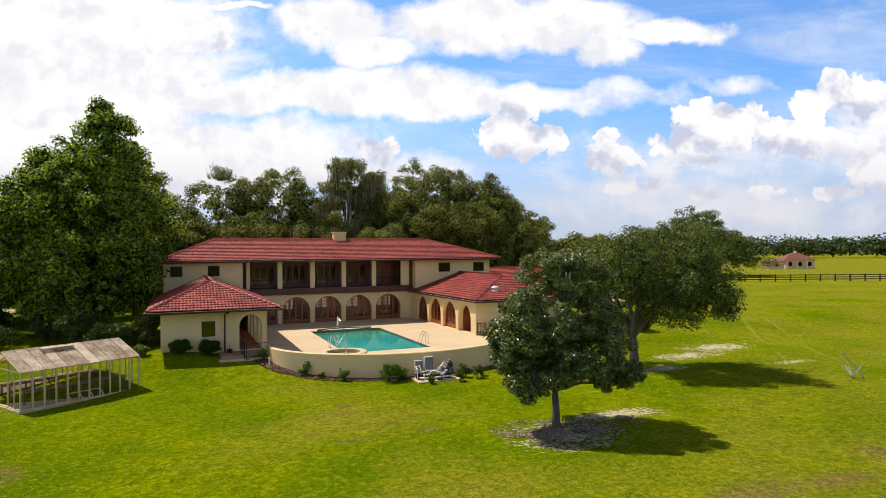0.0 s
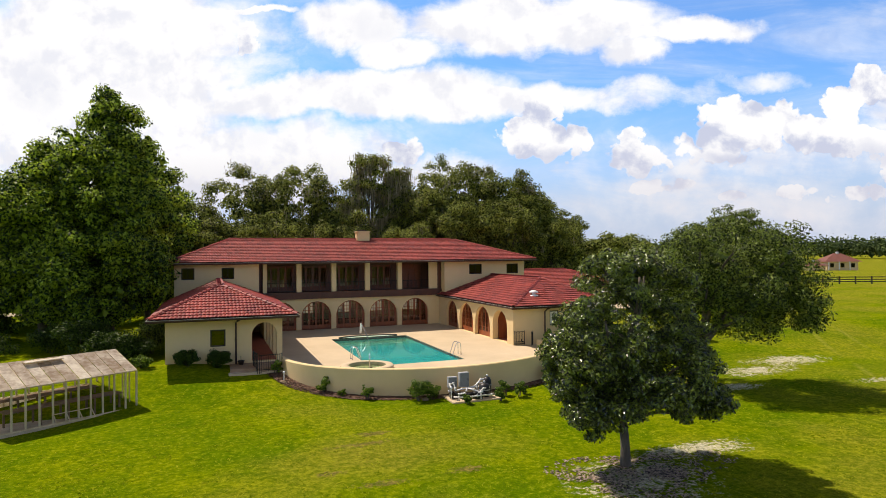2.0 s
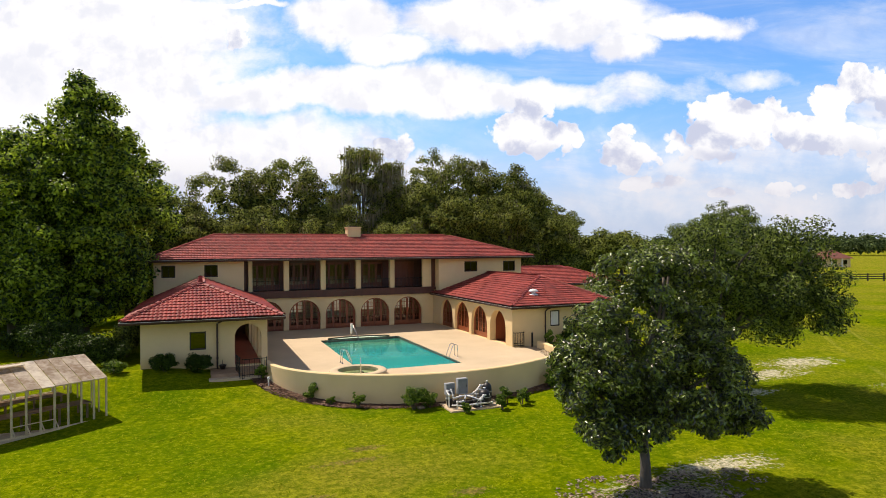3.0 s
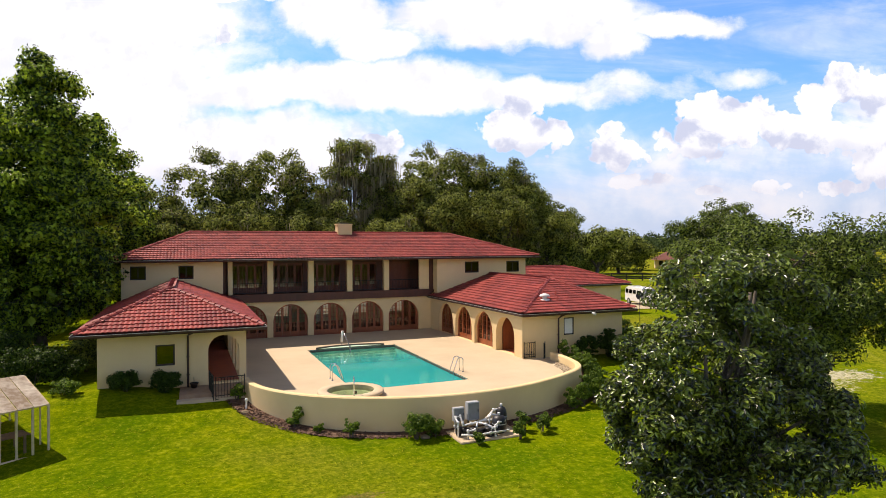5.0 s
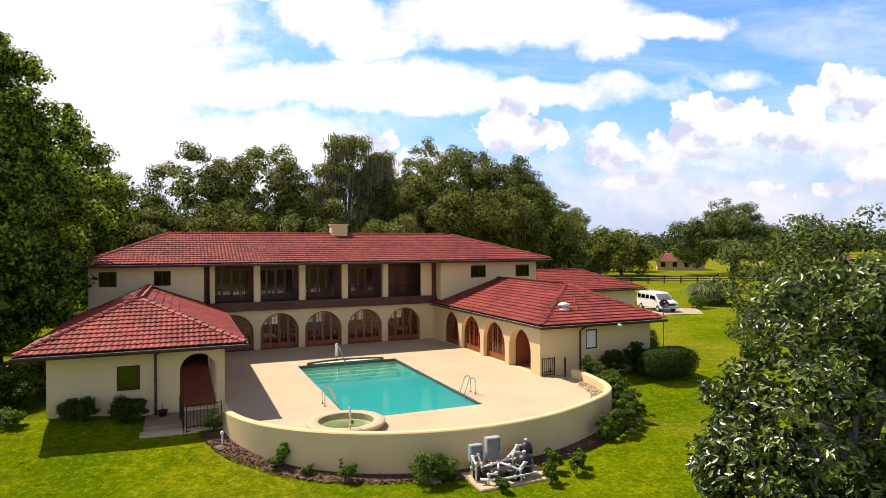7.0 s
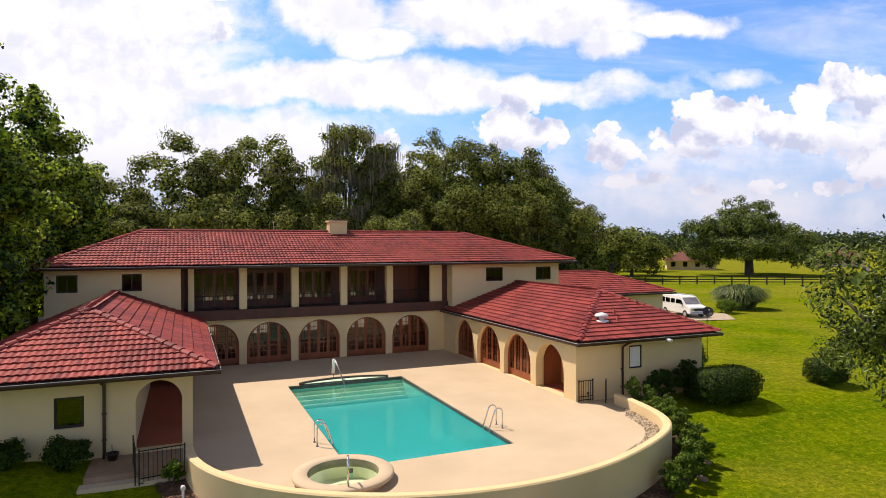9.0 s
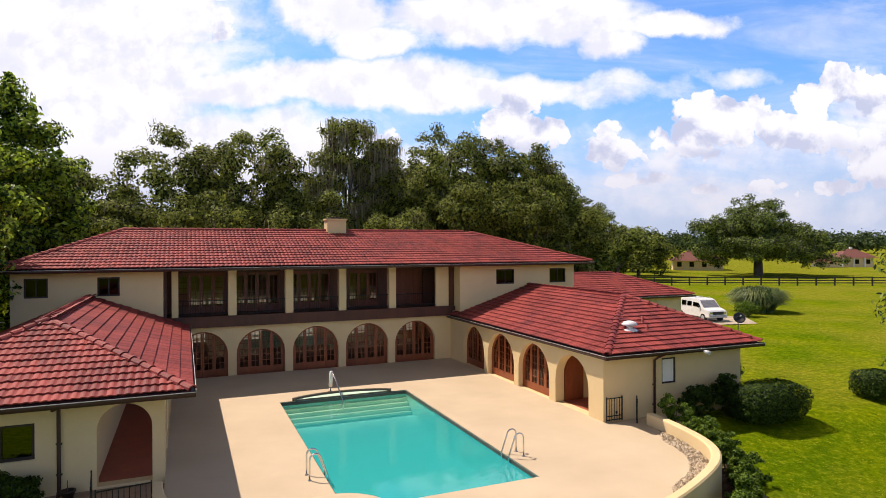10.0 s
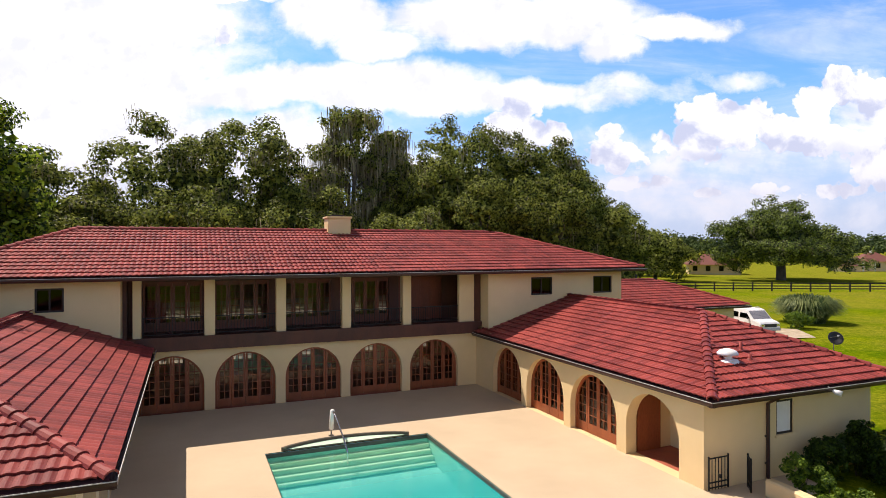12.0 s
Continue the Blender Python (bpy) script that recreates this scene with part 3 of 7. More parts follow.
def french_door(place, a, b, spring, parent, d=0.22, leaves=4):
    """Arched timber french doors: arched frame, leaves with muntins, glass."""
    r, c = (b - a) / 2, (a + b) / 2
    top = lambda u: spring + math.sqrt(max(r * r - (u - c) ** 2, 0.0))
    g = Geo()
    n = 16
    outer = [(c - r * math.cos(math.pi * i / n), spring + r * math.sin(math.pi * i / n)) for i in range(n + 1)]
    inner = [(c - (r - 0.10) * math.cos(math.pi * i / n), spring + (r - 0.10) * math.sin(math.pi * i / n)) for i in range(n + 1)]
    outer = [(a, 0.0)] + outer + [(b, 0.0)]
    inner = [(a + 0.10, 0.0)] + inner + [(b - 0.10, 0.0)]
    for (o0, o1), (i0, i1) in zip(zip(outer, outer[1:]), zip(inner, inner[1:])):
        g.add([place(o0[0], d, o0[1]), place(o1[0], d, o1[1]), place(i1[0], d, i1[1]), place(i0[0], d, i0[1]),
               place(o0[0], d + 0.1, o0[1]), place(o1[0], d + 0.1, o1[1]), place(i1[0], d + 0.1, i1[1]), place(i0[0], d + 0.1, i0[1])],
              [(0, 1, 2, 3), (7, 6, 5, 4), (3, 2, 6, 7), (0, 4, 5, 1)])
    door = g.make("french_door", REDWOOD, parent, "arched red-brown timber french doors with small panes")
    w = (b - a - 0.2) / leaves

    def bar(g, u0, u1, z0, z1, d0, d1):
        p, q = place(u0, d0, z0), place(u1, d1, z1)
        g.box(p[0], q[0], p[1], q[1], p[2], q[2])

    for k in range(leaves):
        u0, u1 = a + 0.1 + k * w, a + 0.1 + (k + 1) * w
        g = Geo()
        t0, t1 = top(u0 + 0.02) - 0.12, top(u1 - 0.02) - 0.12
        hi = max(t0, t1) if 0 < k < leaves - 1 else min(t0, t1) + 0.35
        s = 0.085
        bar(g, u0 + 0.006, u0 + s, 0.02, t0 if t0 > 0.6 else 0.6, d + 0.03, d + 0.085)
        bar(g, u1 - s, u1 - 0.006, 0.02, t1 if t1 > 0.6 else 0.6, d + 0.03, d + 0.085)
        bar(g, u0 + s, u1 - s, 0.02, 0.34, d + 0.03, d + 0.085)
        z = 0.34
        while z + 0.30 < top((u0 + u1) / 2) - 0.10:
            z += 0.30
            bar(g, u0 + s, u1 - s, z - 0.014, z + 0.014, d + 0.04, d + 0.08)
        um = (u0 + u1) / 2
        bar(g, um - 0.013, um + 0.013, 0.34, top(um) - 0.12, d + 0.042, d + 0.078)
        leaf = g.make("door_leaf", REDWOOD, door)
        m = 6
        us = [u0 + s + (u1 - u0 - 2 * s) * i / m for i in range(m + 1)]
        pv = [place(u, d + 0.06, 0.34) for u in us] + [place(u, d + 0.06, top(u) - 0.09) for u in us]
        front = abs(place(1, 0, 0)[0] - place(0, 0, 0)[0]) > 0.5
        Geo().add(pv, [(i, i + 1, m + 2 + i, m + 1 + i) if front else (m + 1 + i, m + 2 + i, i + 1, i) for i in range(m)]).make("pane", GLASS, leaf)
    return door


def build_walls():
    # ground floor
    wall_face(place_y(0.0), -14.7, 0.0, 0.0, 2.50, 0.4, ARCH_MAIN).make("wall", STUCCO, house, "cream stucco arcade wall with round arches")
    wall_face(place_x(0.0), -14.0, 0.0, -0.3, 2.62, 0.4, ARCH_RIGHT).make("wall", STUCCO, house, "cream stucco arcade wall with round arches")
    wall_face(place_y(-14.0), 0.4, 6.9, -1.0, 2.62, 0.3, [(2.75, 3.45, 1.15, 2.15, False)]).make("wall", STUCCO, house)
    Geo().box(6.6, 6.9, -13.7, 0.0, -1.0, 2.62).make("wall", STUCCO, house)
    wall_face(place_y(-13.5), -20.9, -14.7, -0.6, 2.75, 0.35, [(-18.60, -17.80, 0.95, 1.90, False), (-16.38, -15.02, 0.0, 1.52, True)]).make("wall", STUCCO, house)
    # the two rear arches are assumed, opened to light the porch floor
    wall_face(place_x(-14.7, -1), -13.15, 0.0, -0.6, 2.75, 0.3, [(-12.85, -10.85, 0.0, 1.15, True), (-10.35, -8.65, 0.0, 1.30, True), (-8.15, -6.45, 0.0, 1.30, True), (-5.95, -4.25, 0.0, 1.30, True)]).make("wall", STUCCO, house)
    Geo().box(-20.9, -20.6, -13.15, 0.0, -0.6, 2.75).make("wall", STUCCO, house)
    Geo().box(-16.60, -16.42, -13.14, 0.0, 0.0, 2.7).make("wall", STUCCO, house)
    # upper floor
    wall_face(place_y(UP_Y), MAIN_X0, -15.1, 2.5, 5.38, 0.3, [(-20.60, -19.70, 4.25, 5.11, False), (-17.80, -16.90, 4.25, 5.11, False)]).make("wall", STUCCO, house)
    wall_face(place_y(UP_Y), 0.2, MAIN_X1, 2.5, 5.38, 0.3, [(2.52, 3.72, 4.25, 5.11, False), (6.15, 7.30, 4.25, 5.11, False)]).make("wall", STUCCO, house)
    Geo().box(-15.4, -15.1, UP_Y + 0.3, 2.0, 2.5, 5.38).make("wall", STUCCO, house)
    Geo().box(0.2, 0.5, UP_Y + 0.3, 2.0, 2.5, 5.38).make("wall", STUCCO, house)
    backs = [(-14.0 + 2.8 * i, -11.9 + 2.8 * i, 2.92, 3.75, False) for i in range(5)]
    lows = [(-18.0 + 3.4 * i, -16.4 + 3.4 * i, 0.6, 2.1, False) for i in range(7)]
    wall_face(place_y(BACK_Y, -1), MAIN_X0, MAIN_X1, 2.5, 5.38, 0.3, backs).make("wall", STUCCO, house)
    wall_face(place_y(BACK_Y, -1), MAIN_X0, MAIN_X1, -0.6, 2.5, 0.3, lows).make("wall", STUCCO, house)
    Geo().box(MAIN_X0, MAIN_X0 + 0.3, UP_Y + 0.3, BACK_Y - 0.3, -0.6, 5.38).make("wall", STUCCO, house)
    Geo().box(MAIN_X1 - 0.3, MAIN_X1, UP_Y + 0.3, BACK_Y - 0.3, -0.6, 5.38).make("wall", STUCCO, house)
    # floors and inner walls
    Geo().box(-20.8, 7.6, 0.4, 8.0, -0.25, -0.02).make("floor_slab", BRICKFLOOR, house)
    Geo().box(-20.6, 7.6, 0.45, 8.0, 2.56, 2.9).make("floor_slab", INTERIOR, house)
    Geo().box(-14.6, -0.1, 0.42, 0.5, 2.42, 2.56).make("beam", INTERIOR, house)
    Geo().box(-17.1, -14.72, -13.4, 0.0, -0.28, -0.01).make("floor_slab", BRICKFLOOR, house)
    Geo().box(0.02, 6.6, -13.69, -0.02, -0.28, -0.01).make("floor_slab", BRICKFLOOR, house)
    Geo().box(-17.2, -14.8, -13.1, -0.3, 2.55, 2.62).make("porch_ceiling", INTERIOR, house)
    Geo().box(0.45, 6.6, -13.6, -0.05, 2.5, 2.56).make("porch_ceiling", INTERIOR, house)
    # passage behind the last arch of the right-hand wing
    Geo().box(1.9, 2.05, -13.65, -10.6, 0.0, 2.5).make("wall", STUCCO, house)
    Geo().box(0.42, 2.05, -10.75, -10.6, 0.0, 2.5).make("wall", STUCCO, house)
    Geo().box(0.48, 1.42, -10.83, -10.76, 0.0, 2.12).make("door", REDWOOD, house, "red-brown timber door", bevel=0.01)
    # balcony
    Geo().box(-15.1, 0.2, -0.22, 1.8, 2.78, 3.03).make("balcony_floor", DARKWOOD, house)
    Geo().box(-14.95, -0.02, -0.30, -0.22, 2.50, 3.05).make("fascia", DARKWOOD, house, "dark stained balcony fascia board")
    for x in PIER[1:5]:
        Geo().box(x - 0.2, x + 0.2, -0.18, 0.22, 3.03, 5.38).make("column", STUCCO, house, bevel=0.02)
    Geo().box(-14.75, -14.45, -0.18, 0.22, 3.03, 5.38).make("column", STUCCO, house, bevel=0.02)
    Geo().box(-0.95, -0.15, -0.10, 0.10, 3.03, 5.38).make("column", STUCCO, house, bevel=0.02)
    Geo().box(-15.09, -14.95, -0.18, 0.22, 3.03, 5.38).make("post", DARKWOOD, house)
    Geo().box(-0.14, 0.19, -0.10, 0.10, 3.03, 5.38).make("post", DARKWOOD, house)
    # balcony back wall of doors
    wall_face(place_y(1.8), -15.1, 0.2, 3.03, 5.38, 0.2, [(PIER[i] + 0.25, PIER[i + 1] - 0.25, 3.03, 5.12, False) for i in range(5)]).make("wall", DARKWOOD, house, "dark timber balcony wall")
    Geo().box(-20.8, 7.6, -0.5, 8.0, 5.381, 5.43).make("ceiling_slab", INTERIOR, house)


def balcony_doors(a, b, solid):
    """A bank of four glazed timber doors on the balcony."""
    g = Geo()
    n = 4
    w = (b - a) / n
    for z0, z1 in ((3.03, 3.07), (5.04, 5.12)):
        g.box(a, b, 1.84, 1.94, z0, z1)
    g.box(a - 0.03, a, 1.84, 1.94, 3.03, 5.12).box(b, b + 0.03, 1.84, 1.94, 3.03, 5.12)
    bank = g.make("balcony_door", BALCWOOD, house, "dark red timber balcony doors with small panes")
    for k in range(n):
        u0, u1 = a + k * w, a + (k + 1) * w
        g = Geo()
        g.box(u0 + 0.005, u0 + 0.09, 1.86, 1.92, 3.07, 5.04).box(u1 - 0.09, u1 - 0.005, 1.86, 1.92, 3.07, 5.04)
        g.box(u0 + 0.09, u1 - 0.09, 1.86, 1.92, 3.07, 3.40).box(u0 + 0.09, u1 - 0.09, 1.86, 1.92, 4.94, 5.04)
        if solid:
            g.box(u0 + 0.09, u1 - 0.09, 1.88, 1.90, 3.40, 4.94)
        else:
            for i in range(1, 5):
                g.box(u0 + 0.09, u1 - 0.09, 1.87, 1.91, 3.4 + 0.308 * i - 0.012, 3.4 + 0.308 * i + 0.012)
            g.box((u0 + u1) / 2 - 0.012, (u0 + u1) / 2 + 0.012, 1.872, 1.908, 3.40, 4.94)
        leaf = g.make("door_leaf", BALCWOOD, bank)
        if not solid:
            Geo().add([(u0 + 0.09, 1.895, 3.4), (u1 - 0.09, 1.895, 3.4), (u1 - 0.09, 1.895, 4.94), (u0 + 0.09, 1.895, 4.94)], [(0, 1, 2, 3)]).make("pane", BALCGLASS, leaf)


def balcony_rail(a, b):
    g = Geo()
    g.box(a, b, -0.03, 0.01, 3.78, 3.82).box(a, b, -0.03, 0.01, 3.12, 3.15)
    x = a + 0.06
    while x < b:
        g.box(x - 0.008, x + 0.008, -0.018, -0.002, 3.15, 3.78)
        x += 0.115
    g.make("balcony_railing", IRON, house, "black iron balcony railing")


def back_window(a, b, lo, hi):
    """A small-paned window in the rear wall, its panes whitened by an assumed curtain."""
    g = Geo()
    y0, y1 = BACK_Y - 0.2, BACK_Y - 0.14
    g.box(a, b, y0, y1, lo, lo + 0.06).box(a, b, y0, y1, hi - 0.06, hi).box(a, a + 0.06, y0, y1, lo + 0.06, hi - 0.06).box(b - 0.06, b, y0, y1, lo + 0.06, hi - 0.06)
    win = g.make("window", DARKWOOD, house, "small-paned rear window")
    n, m = max(2, round((b - a) / 0.26)), max(2, round((hi - lo) / 0.34))
    for k in range(1, n):
        x = a + (b - a) * k / n
        Geo().box(x - (0.06 if 2 * k == n else 0.02), x + (0.06 if 2 * k == n else 0.02), y0 + 0.01, y1 - 0.01, lo + 0.06, hi - 0.06).make("muntin", DARKWOOD, win)
    for k in range(1, m):
        z = lo + (hi - lo) * k / m
        Geo().box(a + 0.06, b - 0.06, y0 + 0.014, y1 - 0.014, z - 0.018, z + 0.018).make("muntin", DARKWOOD, win)
    Geo().add([(a + 0.06, y0 + 0.03, lo + 0.06), (b - 0.06, y0 + 0.03, lo + 0.06), (b - 0.06, y0 + 0.03, hi - 0.06), (a + 0.06, y0 + 0.03, hi - 0.06)], [(0, 1, 2, 3)]).make("pane", CLEAR, win)
    # no curtain is known; this backlit sheet is added to whiten the panes
    Geo().add([(a, y0 - 0.06, lo), (b, y0 - 0.06, lo), (b, y0 - 0.06, hi), (a, y0 - 0.06, hi)], [(0, 1, 2, 3)]).make("curtain", SHEER, win, "thin white curtain assumed behind the window to whiten its panes")


build_walls()
for a, b, lo, spring, _ in ARCH_MAIN:
    french_door(place_y(0.0), a, b, spring, house)
for a, b, lo, spring, _ in ARCH_RIGHT[:3]:
    french_door(place_x(0.0), a, b, spring, house)
for a, b, lo, hi in ((-20.60, -19.70, 4.25, 5.11), (-17.80, -16.90, 4.25, 5.11), (2.52, 3.72, 4.25, 5.11), (6.15, 7.30, 4.25, 5.11)):
    window_unit(place_y(UP_Y), a, b, lo, hi, house)
for i in range(5):
    back_window(-14.0 + 2.8 * i, -11.9 + 2.8 * i, 2.92, 3.75)
for i in range(7):
    back_window(-18.0 + 3.4 * i, -16.4 + 3.4 * i, 0.6, 2.1)
window_unit(place_y(-13.5), -18.60, -17.80, 0.95, 1.90, house, WINGLASS_LOW, True)
blinded = window_unit(place_y(-14.0), 2.75, 3.45, 1.15, 2.15, house, CLEAR, True)
Geo().box(2.83, 3.37, -13.955, -13.945, 1.22, 2.08).make("blind", BLIND, blinded, "white window blind")
for i in range(5):
    balcony_doors(PIER[i] + 0.25, PIER[i + 1] - 0.25, i == 4)
    balcony_rail((PIER[i] + 0.21) if i else -14.44, (PIER[i + 1] - 0.21) if i < 4 else -0.96)

# ---- roofs ----
COURSE, COLUMN = 0.375, 0.20


def tile_template():
    """One S-tile: barrel and pan, with a lip at its lower end; u across, v up the slope, w out."""
    prof = [(-0.101, 0.004), (-0.060, 0.018), (-0.020, 0.027), (0.020, 0.025), (0.060, 0.011), (0.101, 0.003)]
    v = [(u, -0.03, w + 0.048) for u, w in prof] + [(u, 0.385, w) for u, w in prof] + [(u, -0.03, w + 0.014) for u, w in prof]
    f = [(i, i + 1, i + 7, i + 6) for i in range(5)] + [(i + 12, i + 13, i + 1, i) for i in range(5)]
    return np.array(v), np.array(f)


TILE_V, TILE_F = tile_template()


def roof_frame(e0, e1, t0):
    """Axes of a roof face from its eave corners and one upper corner."""
    e0, e1, t0 = np.array(e0, float), np.array(e1, float), np.array(t0, float)
    u = (e1 - e0) / np.linalg.norm(e1 - e0)
    v = (t0 - e0) - u * np.dot(t0 - e0, u)
    v /= np.linalg.norm(v)
    return e0, u, v, np.cross(u, v)


def tile_places(e0, e1, t1, t0):
    """Centres (along, up) of the tiles of a roof face with eave e0-e1 and top t1-t0."""
    o, u, v, w = roof_frame(e0, e1, t0)
    L2 = [(np.dot(np.array(p) - o, u), np.dot(np.array(p) - o, v)) for p in (e0, e1, t1, t0)]
    (ax0, _), (ax1, _), (bx1, h), (bx0, _) = L2
    out = []
    for j in range(int(h / COURSE) + 1):
        b = j * COURSE
        f = min((b + 0.16) / h, 1.0)
        lo, hi = ax0 + (bx0 - ax0) * f, ax1 + (bx1 - ax1) * f
        for i in range(int((ax1 - ax0) / COLUMN) + 2):
            a = ax0 + (i + 0.5) * COLUMN
            if lo - 0.05 < a < hi + 0.05 and b + 0.1 < h:
                out.append((a, b))
    return o, u, v, w, out


def roof_face(roof, e0, e1, t1, t0, single=None):
    """The tiles of one roof face. single: tells which of them are pieces of their own."""
    o, u, v, w, cells = tile_places(e0, e1, t1, t0)
    big, one = [], []
    for a, b in cells:
        c = o + u * a + v * b + w * 0.02
        (one if single and single(c) else big).append(c)
    basis = np.stack([u, v, w])
    if big:
        big = np.array(big)
        jit = rng.normal(0, 0.002, (len(big), 1, 3))
        vs = (TILE_V @ basis)[None] + big[:, None, :] + jit
        fs = TILE_F[None] + (np.arange(len(big)) * len(TILE_V))[:, None, None]
        ob = quick("roof_tiling", vs.reshape(-1, 3), fs.reshape(-1, 4), TILE, roof, smooth=False)
        tagged(ob, kind="stuff")
    if one:
        me = bpy.data.meshes.new("roof_tile")
        me.from_pydata(TILE_V.tolist(), [], TILE_F.tolist())
        me.materials.append(TILE_ONE)
        org = ORIGIN[roof.name]
        for c in one:
            t = new("roof_tile", me)
            t.parent = roof
            m = Matrix(((u[0], v[0], w[0], c[0] - org[0]), (u[1], v[1], w[1], c[1] - org[1]), (u[2], v[2], w[2], c[2] - org[2]), (0, 0, 0, 1)))
            t.matrix_basis = m @ Matrix.Rotation(random.uniform(-0.02, 0.02), 4, "Z")


def cap_line(roof, a, b, single=False):
    """Barrel caps along a hip or a ridge from a up to b."""
    a, b = Vector(a), Vector(b)
    d = (b - a).normalized()
    s = d.cross(Vector((0, 0, 1))).normalized()
    n = s.cross(d)
    step, k = 0.40, int((b - a).length / 0.40)
    ring = [(math.cos(t), math.sin(t)) for t in [math.pi * i / 6 for i in range(7)]]
    vs = [s * c * 0.150 + n * (q * 0.125 + 0.035) + d * -0.03 for c, q in ring] + [s * c * 0.125 + n * (q * 0.105 + 0.015) + d * 0.42 for c, q in ring] \
        + [s * c * 0.125 + n * (q * 0.10 + 0.02) + d * -0.03 for c, q in ring]
    fs = [(i, i + 1, i + 8, i + 7) for i in range(6)] + [(i + 14, i + 15, i + 1, i) for i in range(6)]
    if single:
        me = bpy.data.meshes.new("ridge_cap")
        me.from_pydata([tuple(q) for q in vs], [], fs)
        me.materials.append(TILE_ONE)
        for i in range(k):
            t = new("ridge_cap", me)
            t.parent = roof
            t.location = a + d * (i * step) - Vector(ORIGIN[roof.name])
    else:
        g = Geo()
        for i in range(k):
            g.add([a + d * (i * step) + q for q in vs], fs)
        tagged(g.make("ridge_capping", TILE, roof), kind="stuff")


def hip_roof(name, eave, ridge, z_eave, z_ridge, label, single=None, open_back=False, cap_single=False):
    """A hip roof. eave: x0, x1, y0, y1; ridge: two ends (x, y)."""
    x0, x1, y0, y1 = eave
    c = [(x0, y0, z_eave), (x1, y0, z_eave), (x1, y1, z_eave), (x0, y1, z_eave)]
    (rx0, ry0), (rx1, ry1) = ridge
    r0, r1 = (rx0, ry0, z_ridge), (rx1, ry1, z_ridge)
    g = Geo()
    if ry0 == ry1:  # ridge along x
        faces = [(c[0], c[1], r1, r0), (c[1], c[2], r1, r1), (c[2], c[3], r0, r1), (c[3], c[0], r0, r0)]
        hips = [(c[0], r0), (c[3], r0), (c[1], r1), (c[2], r1)]
    else:  # ridge along y, r0 in front
        faces = [(c[0], c[1], r0, r0), (c[1], c[2], r1, r0), (c[3], c[0], r0, r1)] + ([] if open_back else [(c[2], c[3], r1, r1)])
        hips = [(c[0], r0), (c[1], r0)] + ([] if open_back else [(c[2], r1), (c[3], r1)])
    down = Vector((0, 0, -0.04))
    for f in faces:
        g.add([Vector(p) + down for p in f], [(0, 1, 2, 3)] if f[2] != f[3] else [(0, 1, 2)])
    zb = z_eave - 0.16
    q = [Vector(p) + down for p in c]
    lo = [(p[0], p[1], zb) for p in c]
    for i in range(4):
        g.add([q[i], q[(i + 1) % 4], lo[(i + 1) % 4], lo[i]], [(0, 1, 2, 3)])
    roof = g.make(name, UNDERLAY, house, label)
    Geo().add(lo, [(0, 3, 2, 1)]).make("soffit", DARKWOOD, roof)
    for f in faces:
        roof_face(roof, *f, single=single)
    for a, b in hips:
        cap_line(roof, a, b, cap_single)
    cap_line(roof, r0, r1)
    # gutters
    for i in range(4):
        a, b = Vector(c[i]), Vector(c[(i + 1) % 4])
        if open_back and i == 2:
            continue
        d = (b - a).normalized()
        out = d.cross(Vector((0, 0, 1)))
        s = Geo()
        prof = [(0.0, -0.05), (0.0, -0.17), (0.09, -0.17), (0.125, -0.10), (0.125, -0.045), (0.115, -0.045), (0.105, -0.10), (0.08, -0.155), (0.015, -0.155), (0.015, -0.05)]
        vs = [a - d * 0.12 + out * p + Vector((0, 0, z)) for p, z in prof] + [b + d * 0.12 + out * p + Vector((0, 0, z)) for p, z in prof]
        m = len(prof)
        s.add(vs, [(k, (k + 1) % m, m + (k + 1) % m, m + k) for k in range(m)] + [tuple(range(m)), tuple(range(2 * m - 1, m - 1, -1))])
        gut = s.make("gutter", GUTTER, roof)
        # pale strip along the gutter's outer top edge
        Geo().beam(a - d * 0.11 + out * 0.121 + Vector((0, 0, -0.036)), b + d * 0.11 + out * 0.121 + Vector((0, 0, -0.036)), 0.016, 0.016).make("gutter_lip", LIP, gut, "pale gutter lip")
    return roof


near_left = lambda c: c[1] < -9.6 and c[0] > -17.9 and (c[0] > -16.9 or c[1] < -12.6)
hip_roof("roof", (-21.6, 8.65, -1.7, 9.0), ((-17.1, 3.65), (2.8, 3.65)), 5.52, 7.36, "low hipped roof of glazed red barrel tiles")
hip_roof("roof", (-21.6, -14.02, -14.85, -0.9), ((-18.05, -10.2), (-18.05, -0.9)), 2.70, 4.24, "hipped wing roof of red barrel tiles", near_left, True, True)
hip_roof("roof", (-0.22, 7.45, -14.5, -0.3), ((4.7, -9.4), (4.7, -0.3)), 2.55, 4.14, "hipped wing roof of red barrel tiles", None, True)

# ---- chimney, garage wing, house fittings ----
Geo().box(-6.45, -5.33, 3.2, 4.15, 6.6, 8.0).make("chimney", STUCCO, house, "cream stucco chimney", bevel=0.02)
Geo().box(-6.52, -5.26, 3.13, 4.22, 8.0, 8.1).make("chimney_cap", STUCCO, house, bevel=0.02)
Geo().box(-6.2, -5.55, 3.45, 3.9, 8.1, 8.2).make("chimney_pot", BRONZE, house)
Geo().box(7.9, 21.4, 4.1, 4.4, -1.0, 2.7).make("wall", STUCCO, house)
Geo().box(21.1, 21.4, 4.4, 11.2, -1.0, 2.7).make("wall", STUCCO, house)
Geo().box(7.9, 21.1, 10.9, 11.2, -1.0, 2.7).make("wall", STUCCO, house)
